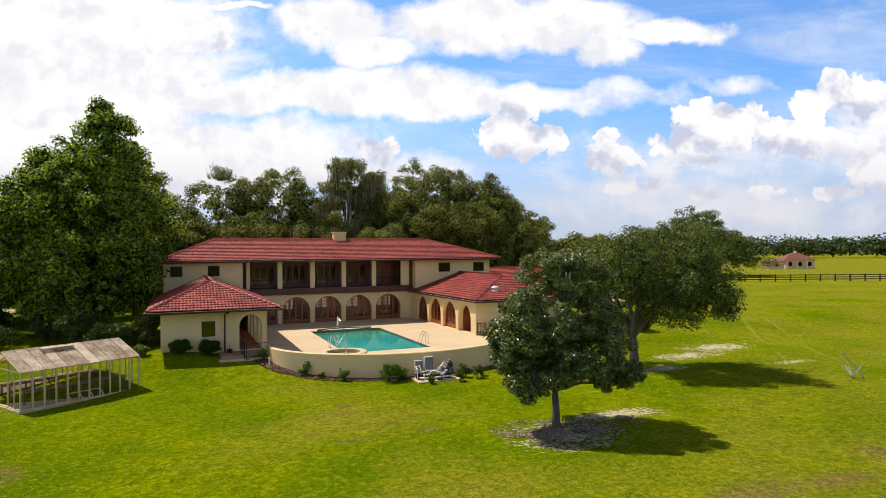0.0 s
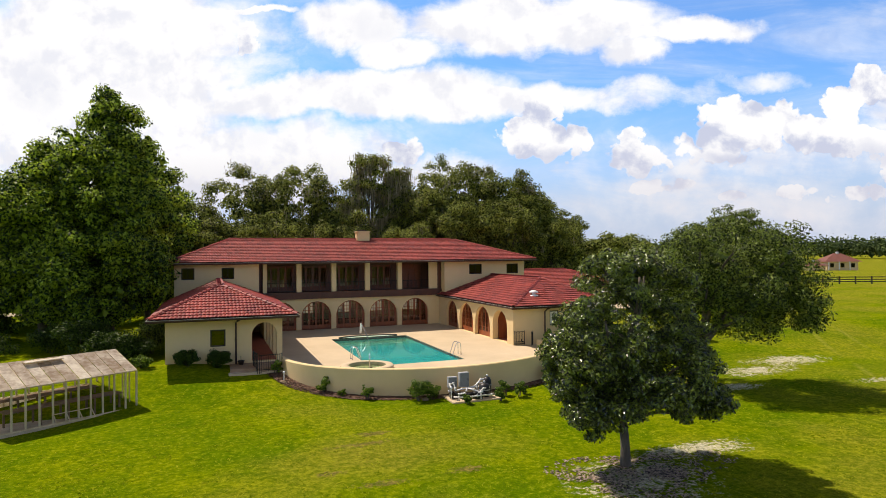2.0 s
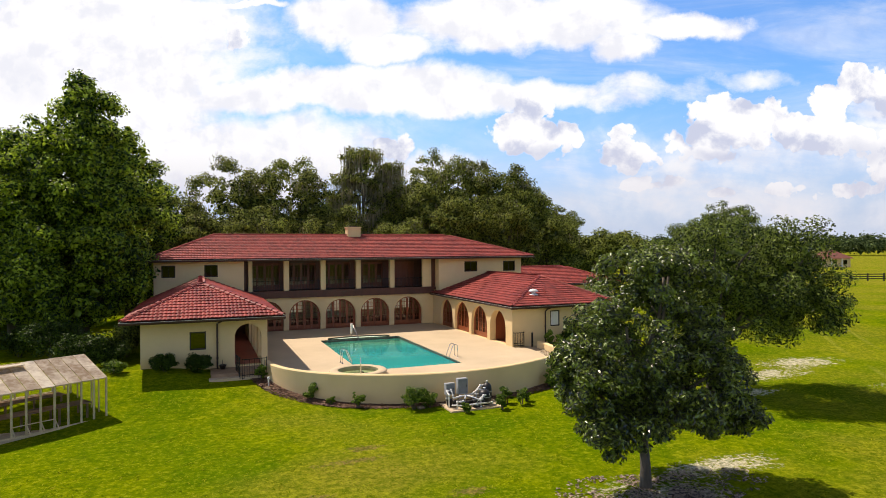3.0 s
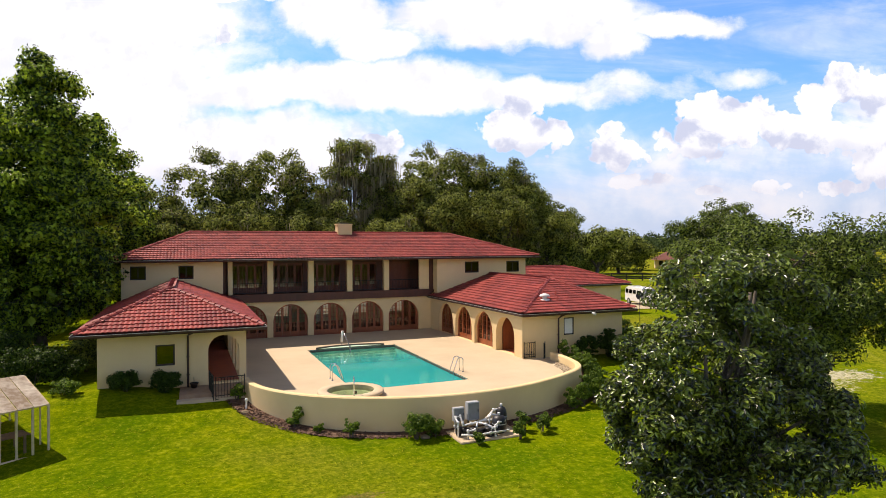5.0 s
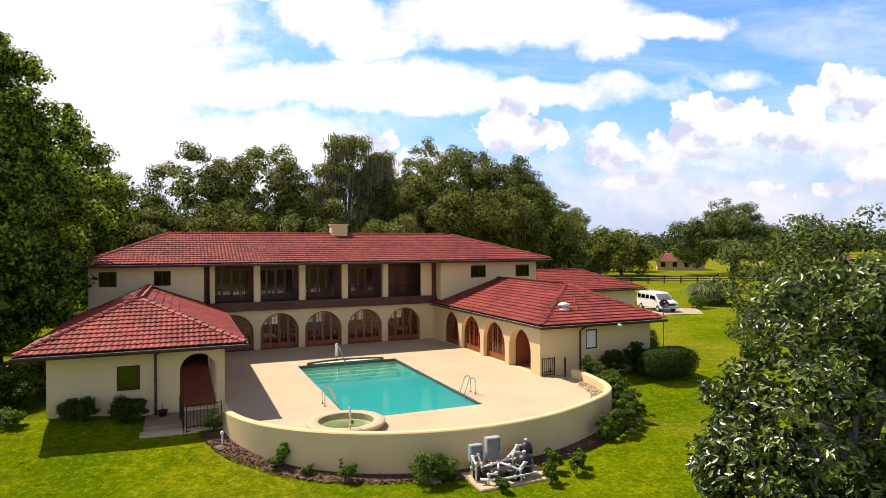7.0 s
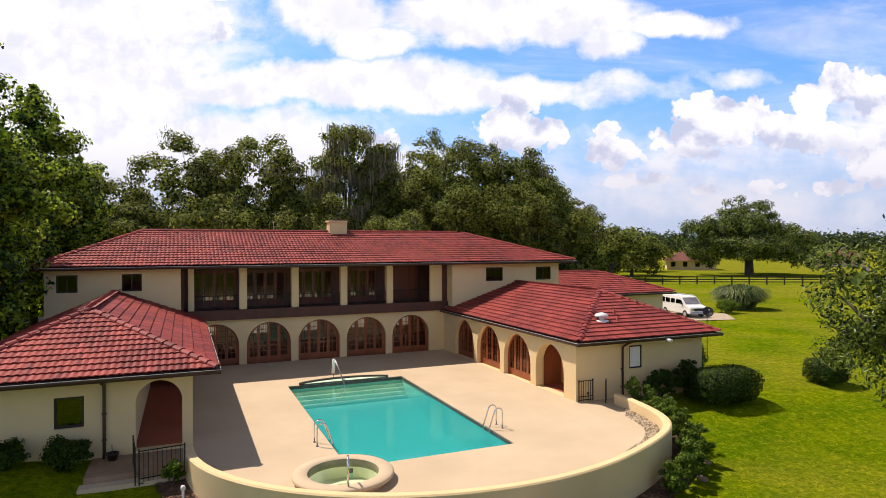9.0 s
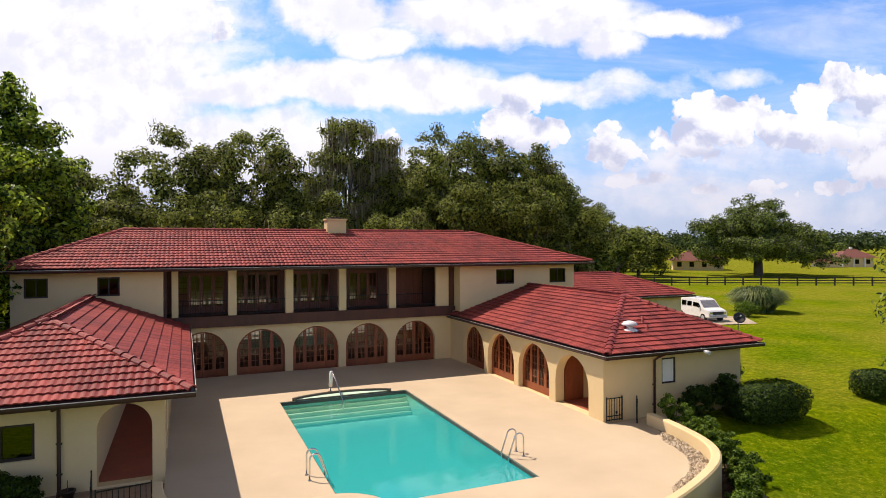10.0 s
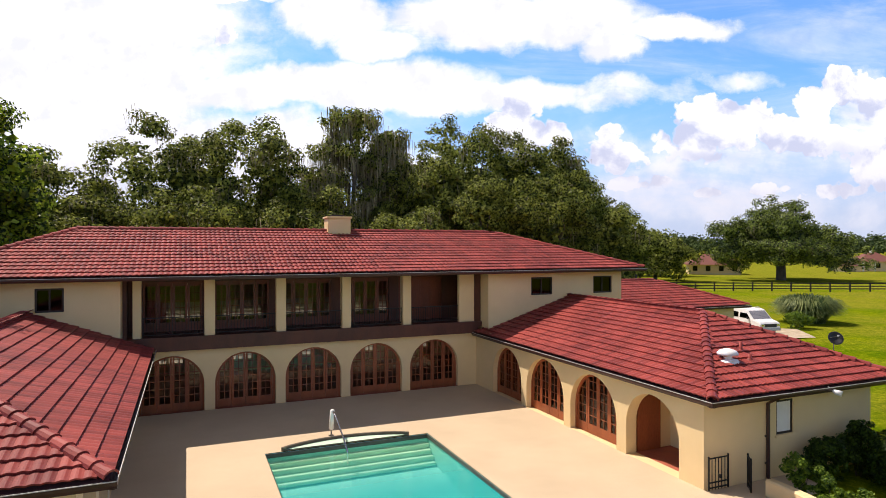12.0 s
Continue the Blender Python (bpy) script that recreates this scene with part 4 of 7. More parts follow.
hip_roof("roof", (7.0, 22.0, 3.4, 11.8), ((7.95, 7.6), (17.6, 7.6)), 2.68, 4.25, "hipped garage roof of red barrel tiles")


def downpipe(x, y, z0, z1, eave_y):
    g = Geo()
    g.tube([(x + 0.25, eave_y, z1), (x + 0.05, eave_y + 0.15, z1 - 0.12), (x, y - 0.06, z1 - 0.3), (x, y - 0.06, z0 + 0.12), (x, y - 0.22, z0)], 0.05, 8)
    for z in (z0 + 0.5, (z0 + z1) / 2):
        g.box(x - 0.075, x + 0.075, y - 0.03, y - 0.004, z, z + 0.05)
    g.make("downpipe", GUTTER, house, "dark brown downpipe")


downpipe(-17.25, -13.5, -0.05, 2.58, -14.8)
downpipe(2.35, -14.0, -0.1, 2.42, -14.45)


def roof_vent(x, y):
    z = 2.55 + (y + 14.5) * 0.312
    v = thing("roof_vent", (x, y, z + 0.03), "white mushroom vent on the red tile roof", "roof vent")
    Geo().lathe((x, y, z - 0.05), [(0.13, 0.0), (0.13, 0.26)], 20).make("collar", WHITE, v, smooth=True)
    Geo().lathe((x, y, z + 0.2), [(0.12, -0.02), (0.30, 0.0), (0.31, 0.05), (0.24, 0.13), (0.10, 0.18), (0.0, 0.185)], 24).make("hood", WHITE, v, smooth=True)
    Geo().lathe((x, y, z + 0.02), [(0.34, -0.06), (0.30, 0.03), (0.13, 0.06)], 20).make("flashing", WHITE, v, smooth=True)


roof_vent(2.25, -12.75)
for x, y, h in ((3.3, -12.3, 0.32), (3.05, -12.85, 0.22)):
    z = 2.55 + (y + 14.5) * 0.312
    p = thing("vent_pipe", (x, y, z + 0.03), "small red-painted vent pipe on the tile roof", "vent pipe", "vent pipes on the roof")
    Geo().lathe((x, y, z - 0.05), [(0.055, 0), (0.055, h + 0.05), (0.04, h + 0.05), (0.04, 0.1)], 14).make("pipe", TILE_ONE, p, smooth=True)
    Geo().lathe((x, y, z + 0.03), [(0.13, -0.03), (0.07, 0.05), (0.055, 0.06)], 14).make("collar", TILE_ONE, p, smooth=True)


def floodlight(x, y, z):
    f = thing("floodlight", (x, y, z), "white outdoor floodlight under the eave", "floodlight")
    Geo().tube([(x, y + 0.12, z + 0.1), (x, y + 0.05, z + 0.02), (x, y - 0.02, z)], 0.02, 8).make("arm", WHITE, f)
    Geo().tube([(x, y - 0.02, z), (x + 0.05, y - 0.10, z - 0.03), (x + 0.11, y - 0.22, z - 0.06)], [0.04, 0.07, 0.085], 14).make("head", WHITE, f, smooth=True)


floodlight(4.25, -14.6, 2.42)
Geo().box(-19.95, -19.87, -13.53, -13.49, 0.55, 0.65).make("outlet_box", BLACK, house)
Geo().box(0.55, 0.62, -14.03, -13.99, 0.25, 0.35).make("outlet_box", BLACK, house)


def driveway():
    g = Geo()
    pts = [(-60, 20), (-44, 22), (-33, 24.5), (-24, 27.5), (-10, 33), (6, 44), (20, 60), (30, 90)]
    for i, ((xa, ya), (xb, yb)) in enumerate(zip(pts, pts[1:])):
        na, nb = pts[max(i - 1, 0)], pts[min(i + 2, len(pts) - 1)]
        da, db = Vector((xb - na[0], yb - na[1])).normalized(), Vector((nb[0] - xa, nb[1] - ya)).normalized()
        q = [(xa + da.y * 2.2, ya - da.x * 2.2), (xb + db.y * 2.2, yb - db.x * 2.2), (xb - db.y * 2.2, yb + db.x * 2.2), (xa - da.y * 2.2, ya + da.x * 2.2)]
        g.add([(x, y, gz(x, y) + 0.06) for x, y in q], [(0, 1, 2, 3)])
    tagged(g.make("driveway", SAND), "pale sandy driveway behind the trees", "driveway", kind="structure")
    g = Geo()
    q = [(22.0, 6.0), (30, 4.4), (33.0, 8.2), (27, 14)]
    g.add([(x, y, gz(x, y) + 0.05) for x, y in q], [(0, 1, 2, 3)])
    tagged(g.make("parking_pad", SAND), "pale gravel parking pad beside the garage", "driveway", kind="structure")


driveway()


# assumed pale court behind the house, to brighten views through its rooms
court = Geo().box(-24.0, 14.0, 8.9, 19.0, -0.5, -0.06).make("rear_court", CONCRETE)
tagged(court, "pale concrete court assumed behind the house", "paving", kind="structure")

# ---- pool deck ----
DC = (-6.75, -14.9)
DA, DB = 8.1, 6.65


def arc(k, a=DA, b=DB):
    t = math.pi + math.pi * k
    w = 1 + 0.055 * math.exp(-((k - 0.81) / 0.09) ** 2)
    return DC[0] + a * w * math.cos(t), DC[1] + b * w * math.sin(t)


SPA = (-10.9, -18.45, 1.1)
POOL = (-10.55, -5.0, -17.6, -6.35)


def build_deck():
    z = 0.0
    n = 40
    rim = [arc(i / n, DA - 0.16, DB - 0.16) for i in range(n + 1)]
    x0, x1, y0, y1 = POOL
    # the slab as strips round the pool's opening
    g = Geo()
    sx, sy, sr = SPA
    xs = sorted(set([p[0] for p in rim] + [-14.7, x0, x1, 0.0] + [sx + sr * math.cos(math.pi * i / 24) for i in range(25)]))
    bite = lambda x: math.sqrt(max(0.0, sr * sr - (x - sx) ** 2))
    low = lambda x: DC[1] - (DB - 0.16) * math.sqrt(max(0.0, 1 - ((x - DC[0]) / (DA - 0.16)) ** 2))
    for a, b in zip(xs, xs[1:]):
        m = (a + b) / 2
        spans = [(low(a), low(b), y0, y0), (y1, y1, 0.0, 0.0)] if x0 < m < x1 else [(low(a), low(b), 0.0, 0.0)]
        if m > 0.0:
            spans = [(low(a), low(b), DC[1] + 0.55, DC[1] + 0.55)]
        if abs(m - sx) < sr:
            la, lb, ha, hb = spans[0]
            spans = [(la, lb, sy - bite(a), sy - bite(b)), (sy + bite(a), sy + bite(b), ha, hb)] + spans[1:]
        for la, lb, ha, hb in spans:
            g.add([(a, la, z), (b, lb, z), (b, hb, z), (a, ha, z)], [(0, 1, 2, 3)])
    deck = g.make("pool_deck", CONCRETE)
    tagged(deck, "pale sandy concrete pool deck", "pool deck", kind="structure")


def build_deck_wall():
    n, top = 110, 0.42
    inner, outer = [arc(i / n, DA - 0.14, DB - 0.14) for i in range(n + 1)], [arc(i / n, DA + 0.14, DB + 0.14) for i in range(n + 1)]
    g = Geo()
    prof = lambda i: [(*outer[i], -1.6), (*outer[i], top - 0.04), (outer[i][0] * 0.85 + inner[i][0] * 0.15, outer[i][1] * 0.85 + inner[i][1] * 0.15, top),
                      (outer[i][0] * 0.15 + inner[i][0] * 0.85, outer[i][1] * 0.15 + inner[i][1] * 0.85, top), (*inner[i], top - 0.04), (*inner[i], -0.4)]
    vs = [p for i in range(n + 1) for p in prof(i)]
    fs = [(i * 6 + k, (i + 1) * 6 + k, (i + 1) * 6 + k + 1, i * 6 + k + 1) for i in range(n) for k in range(5)] + [tuple(range(6)), tuple(n * 6 + k for k in range(5, -1, -1))]
    w = g.add(vs, fs).make("deck_wall", STUCCO)
    tagged(w, "low curved cream stucco wall round the pool deck", "wall", kind="structure")


def water_shader(name, tint, dens, deep=None):
    """Clear water; deep: a tint mixed in along y for light lost with depth."""
    m = bpy.data.materials.new(name)
    m.use_nodes = True
    nt = m.node_tree
    L = nt.links.new
    nt.nodes.remove(nt.nodes["Principled BSDF"])
    gl, tr = nt.nodes.new("ShaderNodeBsdfGlossy"), nt.nodes.new("ShaderNodeBsdfTransparent")
    gl.inputs["Roughness"].default_value = 0.03
    tr.inputs["Color"].default_value = (*tint, 1)
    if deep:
        # light absorbed by deeper water is put into the colour along y
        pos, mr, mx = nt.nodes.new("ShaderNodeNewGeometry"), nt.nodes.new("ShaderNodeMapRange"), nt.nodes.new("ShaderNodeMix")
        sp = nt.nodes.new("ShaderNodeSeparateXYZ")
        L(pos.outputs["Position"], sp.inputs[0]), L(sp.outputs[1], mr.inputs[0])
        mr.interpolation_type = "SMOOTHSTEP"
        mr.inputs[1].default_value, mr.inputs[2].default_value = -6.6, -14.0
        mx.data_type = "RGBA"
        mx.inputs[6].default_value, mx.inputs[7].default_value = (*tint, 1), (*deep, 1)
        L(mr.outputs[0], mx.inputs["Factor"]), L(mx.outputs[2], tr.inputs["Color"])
    fr = nt.nodes.new("ShaderNodeFresnel")
    fr.inputs["IOR"].default_value = 1.33
    nz = nt.nodes.new("ShaderNodeTexNoise")
    nz.inputs["Scale"].default_value, nz.inputs["Detail"].default_value = 3.5, 4
    geo = nt.nodes.new("ShaderNodeNewGeometry")
    L(geo.outputs["Position"], nz.inputs["Vector"])
    bp = nt.nodes.new("ShaderNodeBump")
    bp.inputs["Strength"].default_value, bp.inputs["Distance"].default_value = dens, 0.03
    L(nz.outputs["Fac"], bp.inputs["Height"])
    L(bp.outputs[0], gl.inputs["Normal"]), L(bp.outputs[0], fr.inputs["Normal"])
    ms = nt.nodes.new("ShaderNodeMixShader")
    L(fr.outputs[0], ms.inputs[0]), L(tr.outputs[0], ms.inputs[1]), L(gl.outputs[0], ms.inputs[2])
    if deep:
        # cloudy water, mixed in by position, hides the floor where it is deep
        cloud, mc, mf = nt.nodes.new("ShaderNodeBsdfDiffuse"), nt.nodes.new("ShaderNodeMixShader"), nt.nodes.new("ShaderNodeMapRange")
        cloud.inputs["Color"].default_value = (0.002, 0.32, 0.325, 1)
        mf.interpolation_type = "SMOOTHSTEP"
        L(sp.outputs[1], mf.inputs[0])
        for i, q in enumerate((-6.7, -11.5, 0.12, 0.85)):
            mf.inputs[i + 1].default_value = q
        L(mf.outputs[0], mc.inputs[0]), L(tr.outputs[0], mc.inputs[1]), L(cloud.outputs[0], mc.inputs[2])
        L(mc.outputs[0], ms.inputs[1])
    L(ms.outputs[0], nt.nodes["Material Output"].inputs["Surface"])
    return m


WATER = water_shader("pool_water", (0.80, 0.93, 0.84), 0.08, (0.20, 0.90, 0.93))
STEP_PLASTER = shader("step_plaster", (0.48, 0.68, 0.50), (0.60, 0.78, 0.60), 0.6, 1.5)


def build_pool():
    x0, x1, y0, y1 = POOL
    pool = thing("swimming_pool", (-7.8, -12, 0), "rectangular swimming pool with turquoise water and steps", "swimming pool")
    # shell: sloping floor and four sides
    zs, zd = -0.80, -1.25
    ym = -11.0
    g = Geo()
    g.add([(x0, y0, zd), (x1, y0, zd), (x1, ym, zd), (x0, ym, zd), (x0, y1, zs), (x1, y1, zs)], [(0, 1, 2, 3), (3, 2, 5, 4)])
    g.add([(x0, y0, zd), (x1, y0, zd), (x1, y0, -0.02), (x0, y0, -0.02)], [(0, 1, 2, 3)])
    g.add([(x0, y1, zs), (x1, y1, zs), (x1, y1, -0.02), (x0, y1, -0.02)], [(3, 2, 1, 0)])
    for x in (x0, x1):
        g.add([(x, y0, zd), (x, ym, zd), (x, y1, zs), (x, y1, -0.02), (x, y0, -0.02)], [(0, 1, 2, 3, 4)])
    g.make("shell", PLASTER, pool)
    for i in range(4):
        Geo().box(x0 + 0.02, x1 - 0.02, y1 - 0.22 * (i + 1), y1 - 0.01, zs - 0.05, -0.30 - 0.15 * i).make("step", STEP_PLASTER, pool, bevel=0.015)
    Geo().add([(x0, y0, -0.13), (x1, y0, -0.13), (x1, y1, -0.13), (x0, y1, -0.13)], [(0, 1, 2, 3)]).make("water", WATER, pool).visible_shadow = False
    g = Geo()
    for xa, xb, ya, yb in ((x0 - 0.004, x0 + 0.03, y0, y1), (x1 - 0.03, x1 + 0.004, y0, y1), (x0, x1, y1 - 0.03, y1 + 0.004), (x0, x1, y0 - 0.004, y0 + 0.03)):
        g.box(xa, xb, ya, yb, -0.16, -0.03)
    g.make("waterline_tile", shader("waterline_tile", (0.04, 0.035, 0.03), (0.10, 0.085, 0.07), 0.4), pool)


build_deck()
build_deck_wall()
build_pool()

# ---- trees and shrubs ----
def leaf_quads(c, out, size):
    """Rhombic leaves at c facing mostly along out."""
    n = len(c)
    nm = out + rng.normal(0, 0.48, (n, 3)) + np.array([0, 0, 0.30])
    nm /= np.linalg.norm(nm, axis=1, keepdims=True) + 1e-9
    t = rng.normal(0, 1, (n, 3))
    t -= nm * np.sum(t * nm, axis=1, keepdims=True)
    t /= np.linalg.norm(t, axis=1, keepdims=True) + 1e-9
    b = np.cross(nm, t)
    s = (size * rng.uniform(0.6, 1.35, n))[:, None]
    bend = nm * s * 0.12
    v = np.stack([c - t * s * 0.5 - bend, c + b * s * 0.34, c + t * s * 0.5 - bend, c - b * s * 0.34], axis=1)
    return v.reshape(-1, 3), np.arange(4 * n).reshape(n, 4)


def folded_leaves(c, out, size, up=0.30):
    """Pointed leaves folded along the midrib: two halves each."""
    n = len(c)
    nm = out + rng.normal(0, 0.75, (n, 3)) + np.array([0, 0, up])
    nm /= np.linalg.norm(nm, axis=1, keepdims=True) + 1e-9
    t = rng.normal(0, 1, (n, 3))
    t -= nm * np.sum(t * nm, axis=1, keepdims=True)
    t /= np.linalg.norm(t, axis=1, keepdims=True) + 1e-9
    b = np.cross(nm, t)
    s = (size * rng.uniform(0.65, 1.3, n))[:, None]
    rise, droop = nm * s * rng.uniform(0.03, 0.12, (n, 1)), nm * s * 0.10
    v = np.stack([c - t * s * 0.5, c - t * s * 0.17 + b * s * 0.20 + rise, c + t * s * 0.2 + b * s * 0.17 + rise - droop * 0.4, c + t * s * 0.52 - droop,
                  c + t * s * 0.2 - b * s * 0.17 + rise - droop * 0.4, c - t * s * 0.17 - b * s * 0.20 + rise], axis=1)
    f = np.array([[0, 3, 2, 1], [0, 5, 4, 3]])
    return v.reshape(-1, 3), (f[None] + (np.arange(n) * 6)[:, None, None]).reshape(-1, 4)


def crown_points(blobs, clumps, per, spread, shell=0.62):
    """Leaf places in clumps that sit on and in ellipsoids."""
    bl = np.array(blobs, float)
    w = (bl[:, 3] * bl[:, 4] * bl[:, 5]) ** 0.6
    pick = rng.choice(len(bl), clumps, p=w / w.sum())
    d = rng.normal(0, 1, (clumps, 3))
    d /= np.linalg.norm(d, axis=1, keepdims=True)
    r = shell + (1 - shell) * rng.random(clumps) ** 0.6
    r *= rng.uniform(0.86, 1.03, clumps)
    cc = bl[pick, :3] + d * r[:, None] * bl[pick, 3:6]
    cs = spread * rng.uniform(0.6, 1.4, clumps)
    k = rng.poisson(per * (cs / spread) ** 2)
    idx = np.repeat(np.arange(clumps), k)
    e = rng.normal(0, 1, (len(idx), 3))
    e /= np.linalg.norm(e, axis=1, keepdims=True)
    rad = rng.random(len(idx)) ** 0.36
    p = cc[idx] + e * (rad * cs[idx])[:, None] * np.array([1, 1, 0.7])
    return p, e + d[idx] * 0.3, cc


def limb(g, a, b, r0, r1, sag=0.12, n=6):
    a, b = Vector(a), Vector(b)
    L2 = (b - a).length
    pts = []
    for i in range(n + 1):
        f = i / n
        w = Vector((random.uniform(-1, 1), random.uniform(-1, 1), random.uniform(-0.5, 0.5))) * L2 * 0.035 * (0 < i < n)
        pts.append(a.lerp(b, f) + w + Vector((0, 0, sag * L2 * math.sin(math.pi * f))))
    g.tube(pts, [r0 + (r1 - r0) * i / n for i in range(n + 1)], 8)
    return pts


def tree(name, base, blobs, mat, label, clumps=220, per=70, spread=0.9, leaf=0.28, trunk=0.3, fork=2.0, limbs=9, moss=0, category="tree", group="", shell=0.62, leader=False, shape=leaf_quads, core=0, moss_len=1.0):
    base = Vector(base)
    tr = thing(name, base, label, category, group)
    blobs = [(base.x + a, base.y + b, base.z + c, *r) for a, b, c, *r in blobs]
    g = Geo()
    top = max(b[2] + b[5] for b in blobs)
    f = base + Vector((random.uniform(-0.15, 0.15), random.uniform(-0.15, 0.15), fork))
    flare = [(base + Vector((0, 0, -0.4)), trunk * 1.5), (base + Vector((0, 0, 0.15)), trunk * 1.15), (base + Vector((0, 0, 0.6)), trunk), (f, trunk * 0.85)]
    if leader:
        flare += [(Vector((base.x, base.y, base.z + (top - base.z) * q)), trunk * 0.85 * (1 - q) + 0.03) for q in (0.5, 0.75, 0.93)]
    g.tube([p for p, _ in flare], [r for _, r in flare], 12)
    for i in range(limbs):
        b = blobs[i % len(blobs)]
        a = random.uniform(0, 2 * math.pi)
        end = Vector((b[0] + 0.55 * b[3] * math.cos(a), b[1] + 0.55 * b[4] * math.sin(a), b[2] + random.uniform(-0.3, 0.45) * b[5]))
        start = f if not leader else Vector((base.x, base.y, base.z + fork + (end.z - base.z - fork) * 0.45))
        pts = limb(g, start, end, trunk * (0.5 if not leader else 0.28), 0.035, 0.06)
        for k in range(2):
            q = pts[3 + k]
            limb(g, q, q + Vector((random.uniform(-1, 1), random.uniform(-1, 1), random.uniform(0.1, 0.8))) * b[3] * 0.45, trunk * 0.16, 0.02, 0.05, 4)
    g.make("trunk", BARK, tr, smooth=True)
    p, o, cc = crown_points(blobs, clumps, per, spread, shell)
    v, q = shape(p, o, leaf)
    # broad sprays inside the crown close it against the sky
    bl = np.array(blobs, float)
    k = rng.integers(0, len(bl), core)
    e = rng.normal(0, 1, (core, 3))
    e /= np.linalg.norm(e, axis=1, keepdims=True)
    inner, face = leaf_quads(bl[k, :3] + e * (rng.random(core) ** 0.5 * 0.58)[:, None] * bl[k, 3:6], e, min(leaf * 2.3, 0.46))
    quick("crown", v, q, mat, tr)
    if core:
        quick("inner_foliage", inner, face, mat, tr)
    if moss:
        pick = cc[rng.choice(len(cc), moss)]
        n = 34
        idx = np.repeat(np.arange(moss), n)
        x = pick[idx] + rng.normal(0, 0.45, (len(idx), 3)) * np.array([1, 1, 0.6])
        ln = rng.uniform(0.3, 1.0, len(idx)) * max(1.0, spread) * moss_len
        a = rng.uniform(0, 2 * np.pi, len(idx))
        wd = np.stack([np.cos(a), np.sin(a), np.zeros(len(idx))], 1) * rng.uniform(0.015, 0.045, len(idx))[:, None]
        dn = np.stack([rng.normal(0, 0.08, len(idx)), rng.normal(0, 0.08, len(idx)), -ln], 1)
        vv = np.stack([x - wd, x + wd, x + dn + wd * 0.25, x + dn - wd * 0.25], 1).reshape(-1, 3)
        tagged(quick("hanging_moss", vv, np.arange(len(vv)).reshape(-1, 4), MOSS, tr), kind="stuff")
    return tr


def shrub(name, x, y, rx, ry, h, mat, label, n=1400, leaf=0.13, group="", z=None):
    z = gz(x, y) if z is None else z
    s = thing(name, (x, y, z), label, "shrub", group)
    blobs = [(x, y, z + h * 0.52, rx * 0.85, ry * 0.85, h * 0.46)] + [(x + random.uniform(-0.5, 0.5) * rx, y + random.uniform(-0.5, 0.5) * ry, z + h * random.uniform(0.45, 0.72), rx * 0.45, ry * 0.45, h * 0.3) for _ in range(4)]
    p, o, cc = crown_points(blobs, max(16, n // 36), 62, 0.30 * min(rx, ry, h), 0.5)
    p[:, 2] = np.maximum(p[:, 2], z + 0.02)
    v, q = leaf_quads(p, o, leaf * 0.72)
    quick("foliage", v, q, mat, s)
    for i in range(5):
        a = random.uniform(0, 6.28)
        Geo().tube([(x + 0.05 * math.cos(a), y + 0.05 * math.sin(a), z - 0.05), (x + rx * 0.35 * math.cos(a), y + ry * 0.35 * math.sin(a), z + h * 0.55)], [0.02, 0.008], 6).make("stem", BARK, s)
    return s


def hedge(x, y, rx, ry, h, label, n):
    """A clipped hedge: a rounded block of small leaves with an uneven skin over a dense heart."""
    z = gz(x, y)
    s = thing("hedge", (x, y, z), label, "hedge", "clipped hedges")
    d = rng.normal(0, 1, (n, 3))
    d /= np.max(np.abs(d), axis=1, keepdims=True)
    d /= (np.sum(np.abs(d) ** 5, axis=1, keepdims=True)) ** 0.2
    wob = np.array([noise.noise(Vector((a * 2.2 + x, b * 2.2, c * 2.2))) for a, b, c in d])
    d *= (rng.uniform(0.86, 1.0, n) + 0.07 * wob)[:, None]
    p = np.column_stack([x + d[:, 0] * rx, y + d[:, 1] * ry, z + h * 0.53 + d[:, 2] * h * 0.48])
    p[:, 2] = np.maximum(p[:, 2], z + 0.03)
    v, q = leaf_quads(p, d * np.array([1, 1, 1.0]), 0.085)
    quick("foliage", v, q, LEAF_HEDGE, s)
    m = n // 12
    e = rng.uniform(-0.78, 0.78, (m, 3))
    v, q = leaf_quads(np.column_stack([x + e[:, 0] * rx, y + e[:, 1] * ry, z + h * 0.5 + e[:, 2] * h * 0.45]), e, 0.22)
    quick("inner_foliage", v, q, LEAF_HEDGE, s)
    for k in range(6):
        a = k * 1.05
        Geo().tube([(x + 0.3 * rx * math.cos(a), y + 0.3 * ry * math.sin(a), z - 0.05), (x + rx * 0.5 * math.cos(a), y + ry * 0.5 * math.sin(a), z + h * 0.5)], [0.03, 0.012], 6).make("stem", BARK, s)


